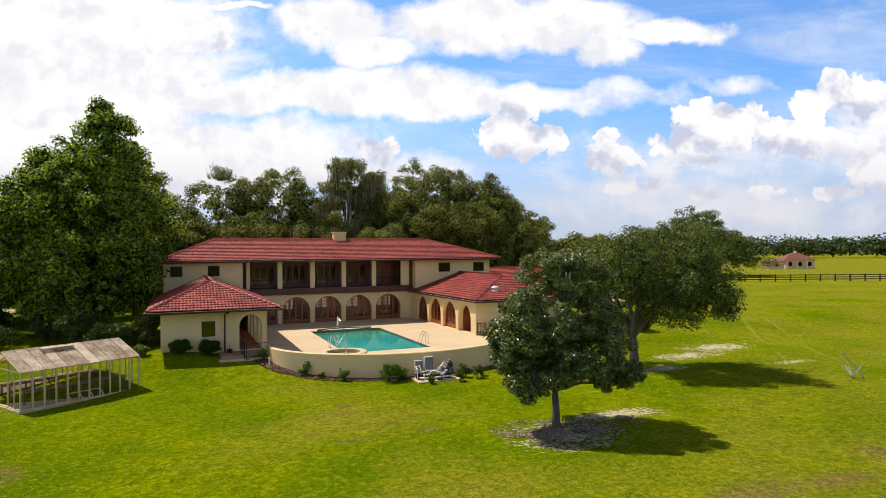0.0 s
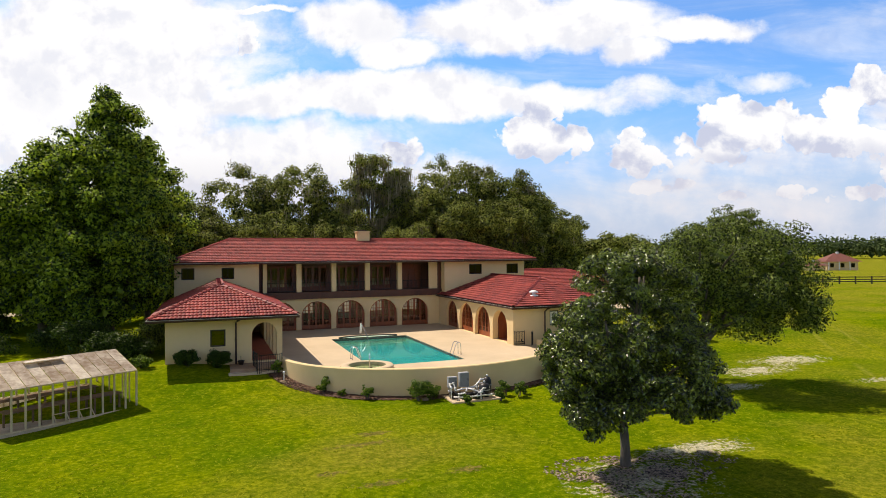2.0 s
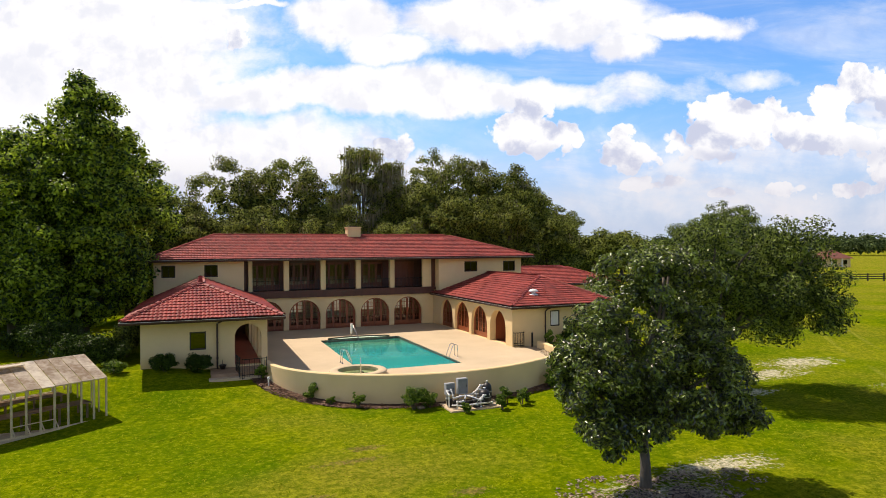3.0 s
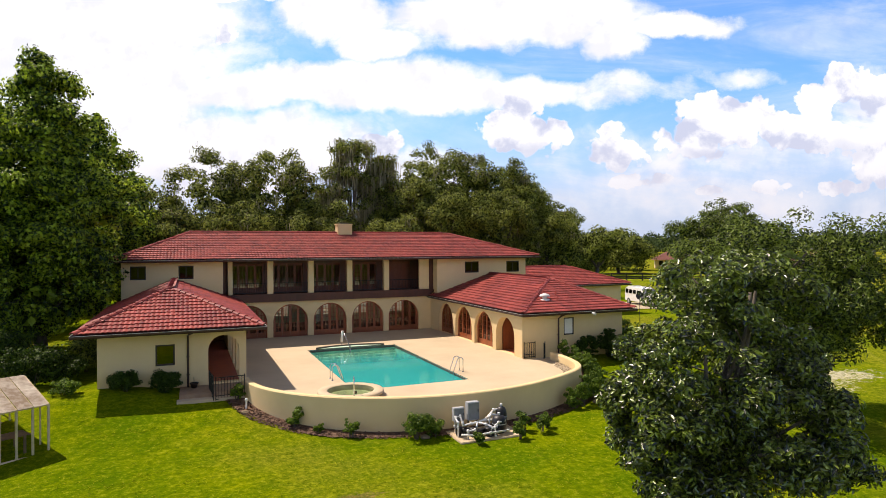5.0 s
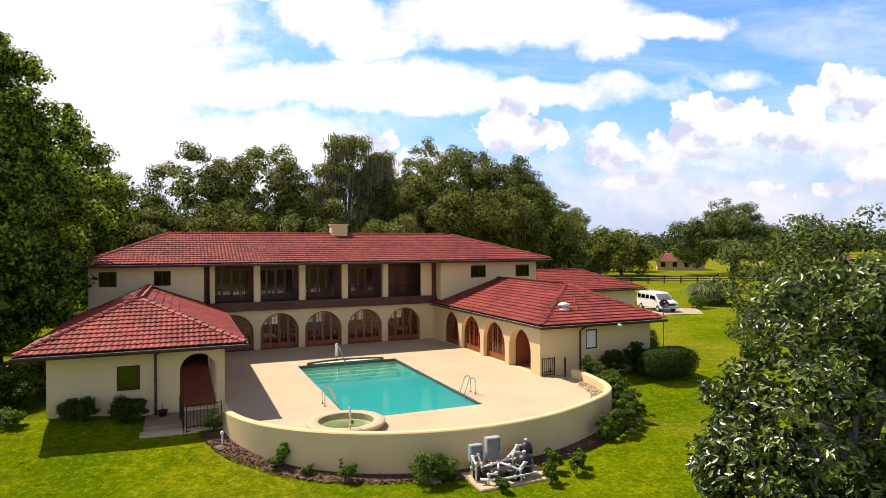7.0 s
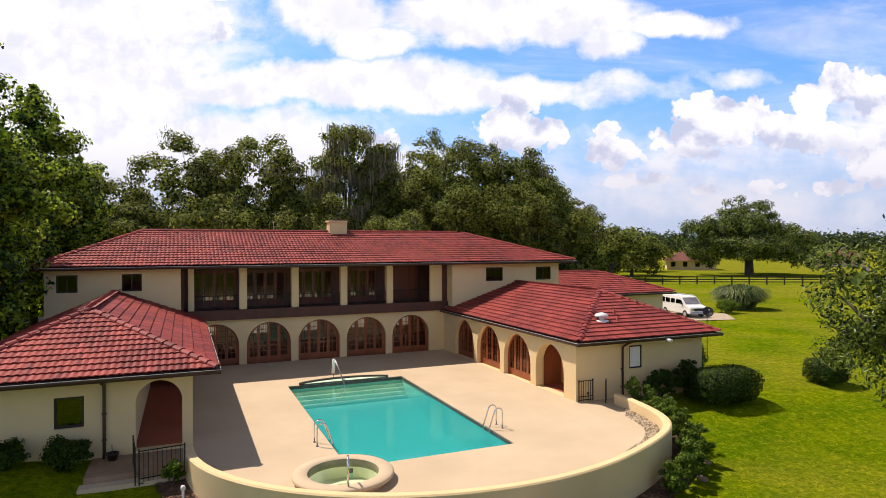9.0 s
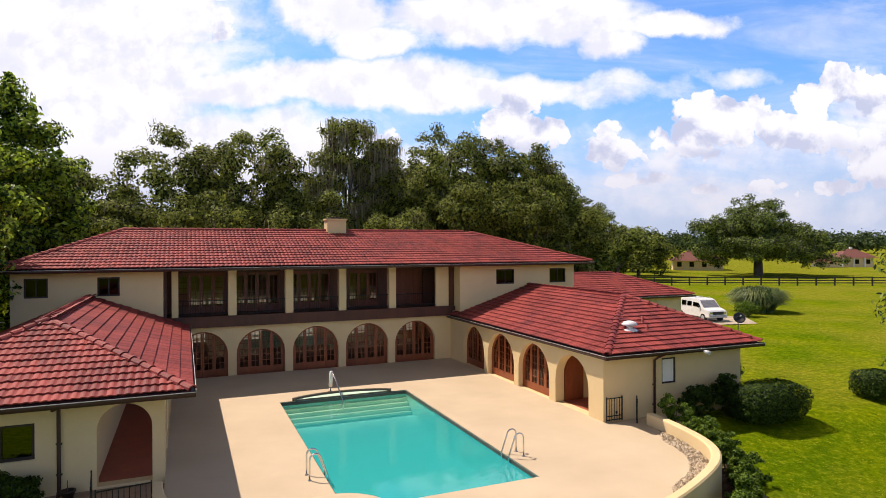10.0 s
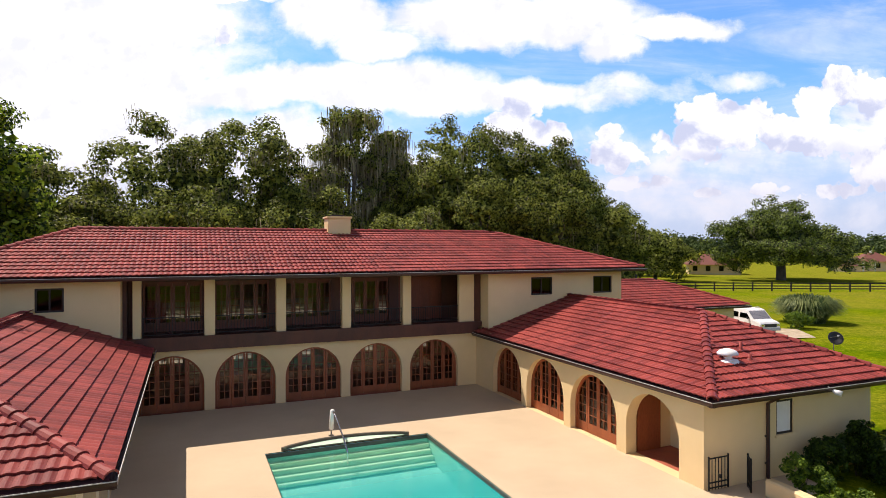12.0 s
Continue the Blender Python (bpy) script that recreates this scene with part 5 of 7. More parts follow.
def cone(h, r, n, lo=0.14, skew=0.0):
    """Blobs of an upright, pointed egg-shaped crown with a ragged outline."""
    out = []
    for i in range(n):
        f = i / (n - 1)
        rr = r * min(1.0, 0.74 + 1.2 * f) * math.sqrt(max(0.03, 1.0 - (max(f - 0.12, 0.0) / 0.91) ** 1.7))
        zc = h * (lo + (0.93 - lo) * f)
        m = 7 if f < 0.5 else 5 if f < 0.8 else 3
        for k in range(m):
            a = 2 * math.pi * (k + random.uniform(-0.25, 0.25)) / m + 1.3 * i
            e = rr * random.uniform(0.46, 0.70)
            q = rr * random.uniform(0.32, 0.46)
            out.append((e * math.cos(a) + skew * f, e * math.sin(a), zc + random.uniform(-0.05, 0.05) * h * (1.0 if f < 0.6 else 0.3), q, q, h * random.uniform(0.045, 0.085)))
        out.append((skew * f, 0, zc, rr * 0.62, rr * 0.62, h * 0.085))
    out.append((skew + 0.15, 0, h * 0.965, r * 0.10, r * 0.10, h * 0.04))
    return out


def dome(h, r, n=9, lift=0.35):
    """Blobs of a broad live-oak crown."""
    out = [(0, 0, h * 0.66, r * 0.62, r * 0.62, h * 0.28)]
    for i in range(n):
        a = 2 * math.pi * i / n + random.uniform(-0.3, 0.3)
        e = r * random.uniform(0.45, 0.72)
        out.append((e * math.cos(a), e * math.sin(a), h * random.uniform(lift, 0.74), r * random.uniform(0.28, 0.42), r * random.uniform(0.28, 0.42), h * random.uniform(0.13, 0.24)))
    return out


GUMS = "trees beside the drive"
# the last three trees are added for the shade they throw on the ground
for x, y, h, r, rings, lo, label, clumps, per, spread, leaf, trunk in (
        (-25.1, -2.2, 18.1, 5.3, 12, 0.165, "tall pointed sweetgum tree in full green leaf", 1000, 115, 0.66, 0.205, 0.36),
        (-24.0, 12.0, 17.5, 4.8, 10, 0.20, "slimmer sweetgum tree behind the house corner", 460, 88, 0.80, 0.25, 0.26),
        (-29.4, -0.6, 14.2, 4.7, 10, 0.20, "lower spreading sweetgum tree beside the drive", 560, 90, 0.8, 0.235, 0.3),
        (-36.0, 2.0, 13.0, 5.0, 8, 0.20, "lower sweetgum tree added mostly out of view to shade the drive", 320, 60, 0.95, 0.36, 0.28),
        (-31.8, 10.0, 13.5, 5.4, 8, 0.24, "broad sweetgum tree shading the drive", 320, 60, 0.95, 0.36, 0.3),
        (-37.0, 13.0, 13.0, 5.4, 8, 0.24, "broad sweetgum tree shading the drive", 300, 58, 0.95, 0.36, 0.3)):
    tree("sweetgum_tree", (x, y, -0.2), cone(h, r, rings, lo), LEAF_GUM, label, clumps, per, spread, leaf, trunk, 2.6, 18, leader=True, group=GUMS, shell=0.5, core=2600)
MAGNOLIA = [(-0.2, 0.2, 5.0, 2.6, 2.6, 2.4), (-0.4, 0.0, 7.1, 1.9, 1.8, 1.5), (1.7, -0.5, 3.3, 2.2, 2.0, 1.5), (-1.7, 0.2, 3.7, 1.9, 1.9, 1.5), (0.2, 1.7, 4.1, 2.0, 1.7, 1.7), (0.1, -1.7, 4.1, 2.0, 1.7, 1.7),
            (2.1, 0.3, 5.2, 1.6, 1.6, 1.4), (-1.8, -0.2, 5.5, 1.4, 1.4, 1.3), (2.6, -0.9, 2.5, 1.2, 1.2, 0.8), (-2.2, 0.4, 2.6, 1.0, 1.0, 0.7), (1.3, 0.3, 7.2, 1.4, 1.3, 1.2),
            (0.1, 0.2, 3.0, 1.7, 1.7, 0.95), (-2.35, -0.5, 2.25, 1.0, 1.0, 0.75), (-1.5, -1.3, 2.5, 1.1, 1.0, 0.7), (1.5, 1.3, 2.5, 1.4, 1.2, 0.8), (2.3, -0.2, 2.2, 1.2, 1.1, 0.75), (-2.6, 0.3, 4.3, 1.1, 1.2, 1.1), (0.7, -0.2, 7.3, 1.6, 1.5, 1.1)]
tree("magnolia_tree", (-5.85, -33.2, gz(-5.85, -33.2)), [(a * 0.87 + 0.26, b * 0.86, c * 0.84, p * 0.83, q * 0.83, r * 0.80) for a, b, c, p, q, r in MAGNOLIA],
     LEAF_MAG, "glossy dark green magnolia tree with a short trunk", 480, 170, 0.35, 0.132, 0.15, 1.45, 24, shell=0.62, shape=lambda c, out, size: folded_leaves(c, out, size, 0.7))
DROOPING = [(4.6, -1.8, 5.6, 1.7, 1.7, 1.5), (5.3, -2.2, 4.2, 1.2, 1.2, 1.1), (4.0, -2.0, 7.2, 1.5, 1.5, 1.2), (2.9, -2.4, 3.9, 0.8, 0.8, 1.2), (1.9, -1.1, 3.7, 1.5, 1.4, 1.1), (3.4, -1.0, 4.2, 1.4, 1.3, 1.1)]
DROOPING += [(1.8 + 4.3 * math.cos(a), -0.2 + 4.4 * math.sin(a), random.uniform(3.6, 4.6), 0.5, 0.5, random.uniform(0.9, 1.5)) for a in (-0.95, -0.6, -0.3, 0.0, 0.3)]
tree("live_oak_tree", (4.9, -25.2, gz(4.9, -25.2)), [(a + 1.6, b - 0.2, c, *q) for a, b, c, *q in dome(9.4, 4.3, 15, 0.42)] + [(a - 0.8, *q) for a, *q in DROOPING], LEAF_OAK_NEAR, "spreading live oak with drooping limbs", 440, 130, 0.60, 0.150, 0.28, 1.9, 14, shape=folded_leaves, core=500)
OAKS = "oaks behind the house"
for x, y, h, r in [(-23, 22, 14.6, 6.5), (-15.5, 25, 18.2, 6.6), (-8, 24, 18.8, 6.2), (7.0, 24, 16.2, 6), (12.5, 30, 22.0, 7.5), (19.0, 27, 19.6, 6.8), (26.5, 33, 18.6, 7), (32.5, 36, 14.6, 6.5), (-31, 30, 13, 7)]:
    tree("live_oak_tree", (x, y, -0.3), dome(h, r, 13, 0.24), LEAF_OAK, "tall dark live oak hung with grey moss", 330, 140, 0.92, 0.25, 0.45, 3.0, 13, moss=75, group=OAKS, core=2600)
GAUNT = [(0, 0, 16.6, 2.6, 2.6, 2.8), (2.6, 0.2, 13.6, 2.5, 2.3, 3.0), (-2.7, 0.3, 13.0, 2.5, 2.3, 3.0), (0.5, -1.0, 9.5, 3.4, 2.8, 2.8), (-1.5, 0.5, 18.2, 1.5, 1.5, 1.4), (3.2, 0.5, 17.0, 1.4, 1.4, 1.2), (-3.4, -0.5, 9.0, 2.4, 2.2, 2.6)]
tree("live_oak_tree", (1.0, 26.5, -0.3), GAUNT, LEAF_OAK, "gaunt live oak draped with long grey moss", 210, 120, 0.85, 0.25, 0.5, 5.0, 16, moss=260, group=OAKS, core=900, moss_len=2.2)
# lower, rounder crowns in front of the tall ones
for x, y, h, r in [(-20.0, 17.5, 10.5, 4.4), (-12.2, 18.5, 11.8, 4.4), (-5.6, 18.0, 11.6, 4.2), (4.2, 19.0, 11.0, 4.2), (10.5, 19.0, 14.5, 4.8), (17.5, 20.0, 14.2, 5.0), (24.5, 23.0, 12.5, 5.0)]:
    tree("live_oak_tree", (x, y, -0.3), dome(h, r, 12, 0.30), LEAF_OAK, "lower rounded live oak in front of taller oaks", 190, 140, 0.80, 0.22, 0.3, 2.4, 10, moss=16, group=OAKS, core=1500)
PASTURE_OAK = dome(15.2, 13.0, 16, 0.36) + [(-1.0, 0.0, 13.8, 5.2, 5.2, 4.2), (3.5, 1.0, 13.4, 4.4, 4.4, 3.2), (10.0, -4.0, 6.6, 3.8, 3.8, 3.2), (13.5, -6.5, 4.6, 3.0, 3.0, 2.8), (-11.0, 5.0, 8.6, 3.6, 3.6, 3.8), (-7.0, -4.0, 6.0, 3.6, 3.6, 3.0), (4.5, -8.0, 5.2, 3.6, 3.6, 3.0), (-3.0, -8.0, 6.2, 3.6, 3.6, 2.6)]
tree("live_oak_tree", (99.2, 61.7, -0.6), PASTURE_OAK, LEAF_OAK_NEAR, "broad lone live oak in the pasture", 430, 150, 1.5, 0.40, 0.95, 4.5, 16, moss=40, core=1800)

# ---- spa, rails, gates, beds ----
def build_spa(cx, cy):
    s = thing("spa", (cx, cy, 0), "round raised concrete spa with green water", "spa")
    Geo().lathe((cx, cy, 0), [(1.22, -0.02), (1.22, 0.13), (1.38, 0.14), (1.40, 0.17), (1.40, 0.22), (1.36, 0.255), (1.0, 0.26), (0.985, 0.24)], 56).make("rim", CONCRETE, s, smooth=True)
    dark = shader("spa_tile", (0.16, 0.15, 0.09), (0.30, 0.28, 0.18), 0.4, 3)
    Geo().lathe((cx, cy, 0), [(0.985, 0.24), (0.98, 0.02)], 48).make("tile_band", dark, s, smooth=True)
    pale = shader("spa_plaster", (0.70, 0.76, 0.58), (0.82, 0.86, 0.68), 0.6, 1.5)
    Geo().lathe((cx, cy, 0), [(0.98, 0.02), (0.98, -0.3), (0.52, -0.3), (0.50, -0.8), (0.0, -0.8)], 48).make("basin", pale, s, smooth=False)
    tint = water_shader("spa_water", (0.88, 0.96, 0.86), 0.05)
    Geo().lathe((cx, cy, 0.12), [(0.98, 0.0), (0.0, 0.0)], 48).make("water", tint, s).visible_shadow = False


def hoop(name, ax, ay, bx, by, h, label, side, spread=0.46, group=""):
    """Two bent steel rails from a on the deck to b over the water."""
    t = thing(name, ((ax + bx) / 2, (ay + by) / 2, 0.0), label, "handrail", group)
    dx, dy = side
    for k in (-0.5, 0.5):
        ox, oy = dx * spread * k, dy * spread * k
        pts = [(ax + ox, ay + oy, 0.0), (ax + ox, ay + oy, h * 0.75)]
        for i in range(7):
            f = i / 6
            a = math.pi * f
            pts.append((ax + ox + (bx - ax) * (0.5 - 0.5 * math.cos(a)) * 0.62, ay + oy + (by - ay) * (0.5 - 0.5 * math.cos(a)) * 0.62, h * (0.80 + 0.20 * math.sin(a)) - 0.02))
        pts += [(bx + ox, by + oy, 0.05), (bx + ox, by + oy, -0.85)]
        Geo().tube(pts, 0.024, 10).make("rail", STEEL, t, smooth=True)
        Geo().lathe((ax + ox, ay + oy, 0.0), [(0.06, 0.0), (0.05, 0.02), (0.026, 0.025)], 14).make("escutcheon", STEEL, t, smooth=True)
    for z in (-0.32, -0.62):
        Geo().box(bx - 0.05 - abs(dx) * spread / 2, bx + 0.05 + abs(dx) * spread / 2, by - 0.05 - abs(dy) * spread / 2, by + 0.05 + abs(dy) * spread / 2, z, z + 0.03).make("tread", STEEL, t)


build_spa(SPA[0], SPA[1])
hoop("pool_ladder", -4.55, -15.75, -5.07, -15.75, 0.75, "bent stainless steel pool ladder", (0, 1), group="pool ladders")
hoop("pool_ladder", -11.0, -15.1, -10.48, -15.1, 0.75, "bent stainless steel pool ladder", (0, 1), group="pool ladders")


def spa_rail():
    t = thing("spa_handrail", (-11.0, -19.1, 0.26), "stainless steel handrail at the spa", "handrail")
    Geo().tube([(-11.05, -19.6, 0.26), (-11.05, -19.6, 0.85), (-11.03, -19.5, 0.97), (-11.0, -19.35, 0.97), (-10.95, -19.1, 0.75), (-10.9, -18.95, 0.4), (-10.9, -18.9, -0.25)], 0.024, 10).make("rail", STEEL, t, smooth=True)
    t = thing("step_handrail", (-8.15, -6.0, 0.0), "bright stainless handrail over the pool steps", "handrail")
    Geo().tube([(-8.2, -5.35, 0.0), (-8.2, -5.35, 0.78), (-8.18, -5.5, 0.9), (-8.15, -5.75, 0.82), (-8.05, -6.5, 0.25), (-8.0, -6.85, -0.1), (-8.0, -6.9, -0.5)], 0.03, 10).make("rail", STEEL, t, smooth=True)
    Geo().box(-8.29, -8.11, -5.42, -5.28, 0.0, 0.03).make("base_plate", STEEL, t, bevel=0.008)
    Geo().tube([(-8.2, -5.34, 0.25), (-8.185, -5.47, 0.93)], [0.085, 0.075], 12).make("sleeve", WHITE, t, smooth=True)


spa_rail()


def pool_alcove():
    """The shallow curved bay behind the steps."""
    xa, xb, y1 = -10.0, -5.7, POOL[3]
    n = 18
    pts = [(xa + (xb - xa) * i / n, y1 + 0.55 * math.sin(math.pi * i / n) ** 0.7) for i in range(n + 1)]
    pale = STEP_PLASTER
    a = thing("pool_alcove", (-7.8, y1 + 0.3, 0.0), "shallow curved bay of the pool with a dark stone edge", "pool alcove")
    g = Geo()
    for (x0, y0), (x2, y2) in zip(pts, pts[1:]):
        g.add([(x0, y1 + 0.02, 0.042), (x2, y1 + 0.02, 0.042), (x2, y2, 0.042), (x0, y0, 0.042)], [(0, 1, 2, 3)])
    g.make("shelf", pale, a)
    g = Geo()
    for (x0, y0), (x2, y2) in zip(pts, pts[1:]):
        g.beam((x0, y0, 0.06), (x2, y2, 0.06), 0.11, 0.12)
    g.make("edging", shader("wet_stone", (0.045, 0.035, 0.028), (0.12, 0.095, 0.07), 0.45, 3), a)


pool_alcove()


def iron_panel(a, b, z0, h, name, label):
    """A barred iron panel from a to b: rails, bars, scroll row."""
    a, b = Vector((*a, 0)), Vector((*b, 0))
    d = b - a
    t = thing(name, ((a.x + b.x) / 2, (a.y + b.y) / 2, z0), label, "iron gate", "iron gates")
    up = Vector((0, 0, 1))
    for z in (0.06, 0.20, h):
        Geo().beam(a + up * (z0 + z), b + up * (z0 + z), 0.03, 0.03).make("rail", IRON, t)
    n = max(3, int(d.length / 0.11))
    for i in range(n + 1):
        p = a + d * (i / n)
        w = 0.035 if i in (0, n) else 0.016
        Geo().box(p.x - w / 2, p.x + w / 2, p.y - w / 2, p.y + w / 2, z0, z0 + h + (0.06 if i in (0, n) else 0)).make("bar", IRON, t)
    return t


iron_panel((-16.15, -15.75), (-14.95, -15.6), -0.32, 0.98, "iron_railing", "black iron railing with upright bars beside the steps")
iron_panel((-16.25, -15.75), (-16.38, -14.55), -0.30, 1.05, "iron_gate", "open black iron gate beside the porch")
iron_panel((0.05, -14.12), (0.75, -14.12), 0.02, 0.85, "iron_railing", "low black iron railing at the wing corner")
iron_panel((1.02, -14.62), (1.30, -14.28), 0.0, 0.85, "iron_gate", "open black iron gate beside the curved wall")


def landings():
    l = thing("porch_landing", (-16.3, -14.4, -0.3), "brown tiled landing with a pale stone step", "landing")
    Geo().box(-17.6, -14.95, -15.3, -13.52, -0.6, -0.06).make("slab", shader("brown_tile", (0.24, 0.145, 0.085), (0.42, 0.28, 0.18), 0.7, 3, 0.15, 30), l, bevel=0.015)
    Geo().box(-17.7, -14.95, -15.75, -15.31, -0.7, -0.22).make("step", CONCRETE, l, "pale stone step", bevel=0.02)
    Geo().box(0.0, 3.4, -14.95, -14.01, -0.5, -0.03).make("side_path", CONCRETE)
    tagged(bpy.data.objects["side_path"], "concrete path along the wing wall", "path", kind="structure")
    p = thing("flower_pot", (-17.0, -13.9, -0.06), "small dark flower pot beside the wall", "flower pot")
    Geo().lathe((-17.0, -13.9, -0.06), [(0.0, 0.0), (0.12, 0.0), (0.17, 0.18), (0.19, 0.18), (0.19, 0.22), (0.16, 0.22), (0.15, 0.17), (0.0, 0.16)], 20).make("pot", BRONZE, p, smooth=True)
    Geo().tube([(-17.0, -13.9, 0.1), (-17.01, -13.9, 0.42)], 0.012, 6).make("stem", BARK, p)


landings()


def beds():
    """Mulch round the foot of the curved wall, with chips and stones."""
    n = 60
    g = Geo()
    for i in range(n):
        q = []
        for k, w in ((i, 0.13), (i + 1, 0.13), (i + 1, None), (i, None)):
            wd = w if w is not None else 0.78 + 0.10 * math.sin(k * 0.45) + 0.16 * noise.noise(Vector((k * 0.4, 1, 0)))
            x, y = arc(k / n, DA + wd, DB + wd)
            q.append((x, y, gz(x, y) + 0.035))
        g.add(q, [(0, 1, 2, 3)])
    tagged(g.make("mulch_bed", MULCH), "brown bark mulch bed along the curved wall", "mulch bed", kind="structure")
    m = 5200
    k = rng.random(m)
    w = rng.uniform(0.18, 0.95, m)
    xy = np.array([arc(a, DA + b, DB + b) for a, b in zip(k, w)])
    z = np.array([gz(a, b) for a, b in xy]) + 0.05
    c = np.column_stack([xy, z])
    v, q = leaf_quads(c, np.tile([0, 0, 1.0], (m, 1)), 0.10)
    tagged(quick("mulch_chips", v, q, MULCH), "loose bark mulch chips", "mulch", kind="stuff")
    # pebbles inside the wall's end, on their own bed between slab and wall
    def bed_edges(k):
        u = math.pi + math.pi * k
        e = max(0.0, min(1.0, (0.965 - k) / 0.05, (k - 0.66) / 0.05))
        xo, yo = arc(k, DA - 0.16, DB - 0.16)
        return (xo - e * 0.55 * math.cos(u), yo - e * 0.55 * math.sin(u)), (xo, yo)

    g = Geo()
    for i in range(40):
        k0, k1 = 0.60 + 0.40 * i / 40, 0.60 + 0.40 * (i + 1) / 40
        (a0, b0), (a1, b1) = bed_edges(k0), bed_edges(k1)
        g.add([(*a0, 0.006), (*b0, 0.006), (*b1, 0.006), (*a1, 0.006)], [(0, 1, 2, 3)])
    tagged(g.make("gravel_strip", DIRT), "strip of bare earth under the pebbles", "gravel strip", kind="structure")
    g = Geo()
    for i in range(900):
        a = random.uniform(0.70, 0.955)
        s = random.uniform(0.0, 1.0)
        (xi, yi), (xo, yo) = bed_edges(a)
        x, y = xi + (xo - xi) * s, yi + (yo - yi) * s
        r = random.uniform(0.03, 0.075)
        ring = [(x + r * math.cos(t) * random.uniform(0.8, 1.2), y + r * math.sin(t) * random.uniform(0.8, 1.2)) for t in (0, 1.26, 2.51, 3.77, 5.03)]
        g.add([(px, py, 0.004) for px, py in ring] + [(x, y, r * 0.9)], [(i, (i + 1) % 5, 5) for i in range(5)])
    tagged(g.make("pebble_bed", PEBBLE), "bed of rounded tan river pebbles", "pebbles", kind="stuff")
    for i, (a, w) in enumerate(((0.11, 0.75), (0.42, 0.95), (0.75, 1.2), (0.80, 1.15))):
        x, y = arc(a, DA + w, DB + w)
        zz = gz(x, y)
        s = thing("stone", (x, y, zz), "rough tan garden stone in the mulch", "stone", "garden stones")
        bm = bmesh.new()
        bmesh.ops.create_icosphere(bm, subdivisions=2, radius=0.17)
        for p in bm.verts:
            p.co *= 1 + 0.35 * noise.noise(p.co * 6 + Vector((i * 3.1, 0, 0)))
            p.co.z = p.co.z * 0.55 + 0.05
        me = bpy.data.meshes.new("rock")
        bm.to_mesh(me)
        bm.free()
        me.materials.append(DIRT)
        ob = new("rock", me)
        ob.parent = s


beds()


def path_light(x, y):
    z = gz(x, y)
    t = thing("path_light", (x, y, z), "small white post light beside the curved wall", "path light")
    Geo().lathe((x, y, z - 0.1), [(0.035, 0), (0.035, 0.45)], 12).make("post", WHITE, t, smooth=True)
    Geo().lathe((x, y, z + 0.35), [(0.0, 0.0), (0.06, 0.0), (0.065, 0.06), (0.05, 0.12), (0.0, 0.13)], 14).make("head", WHITE, t, smooth=True)


path_light(-15.0, -17.0)

# ---- pool pump equipment ----
EX, EY = -6.9, -22.75
EZ = gz(EX, EY) + 0.06


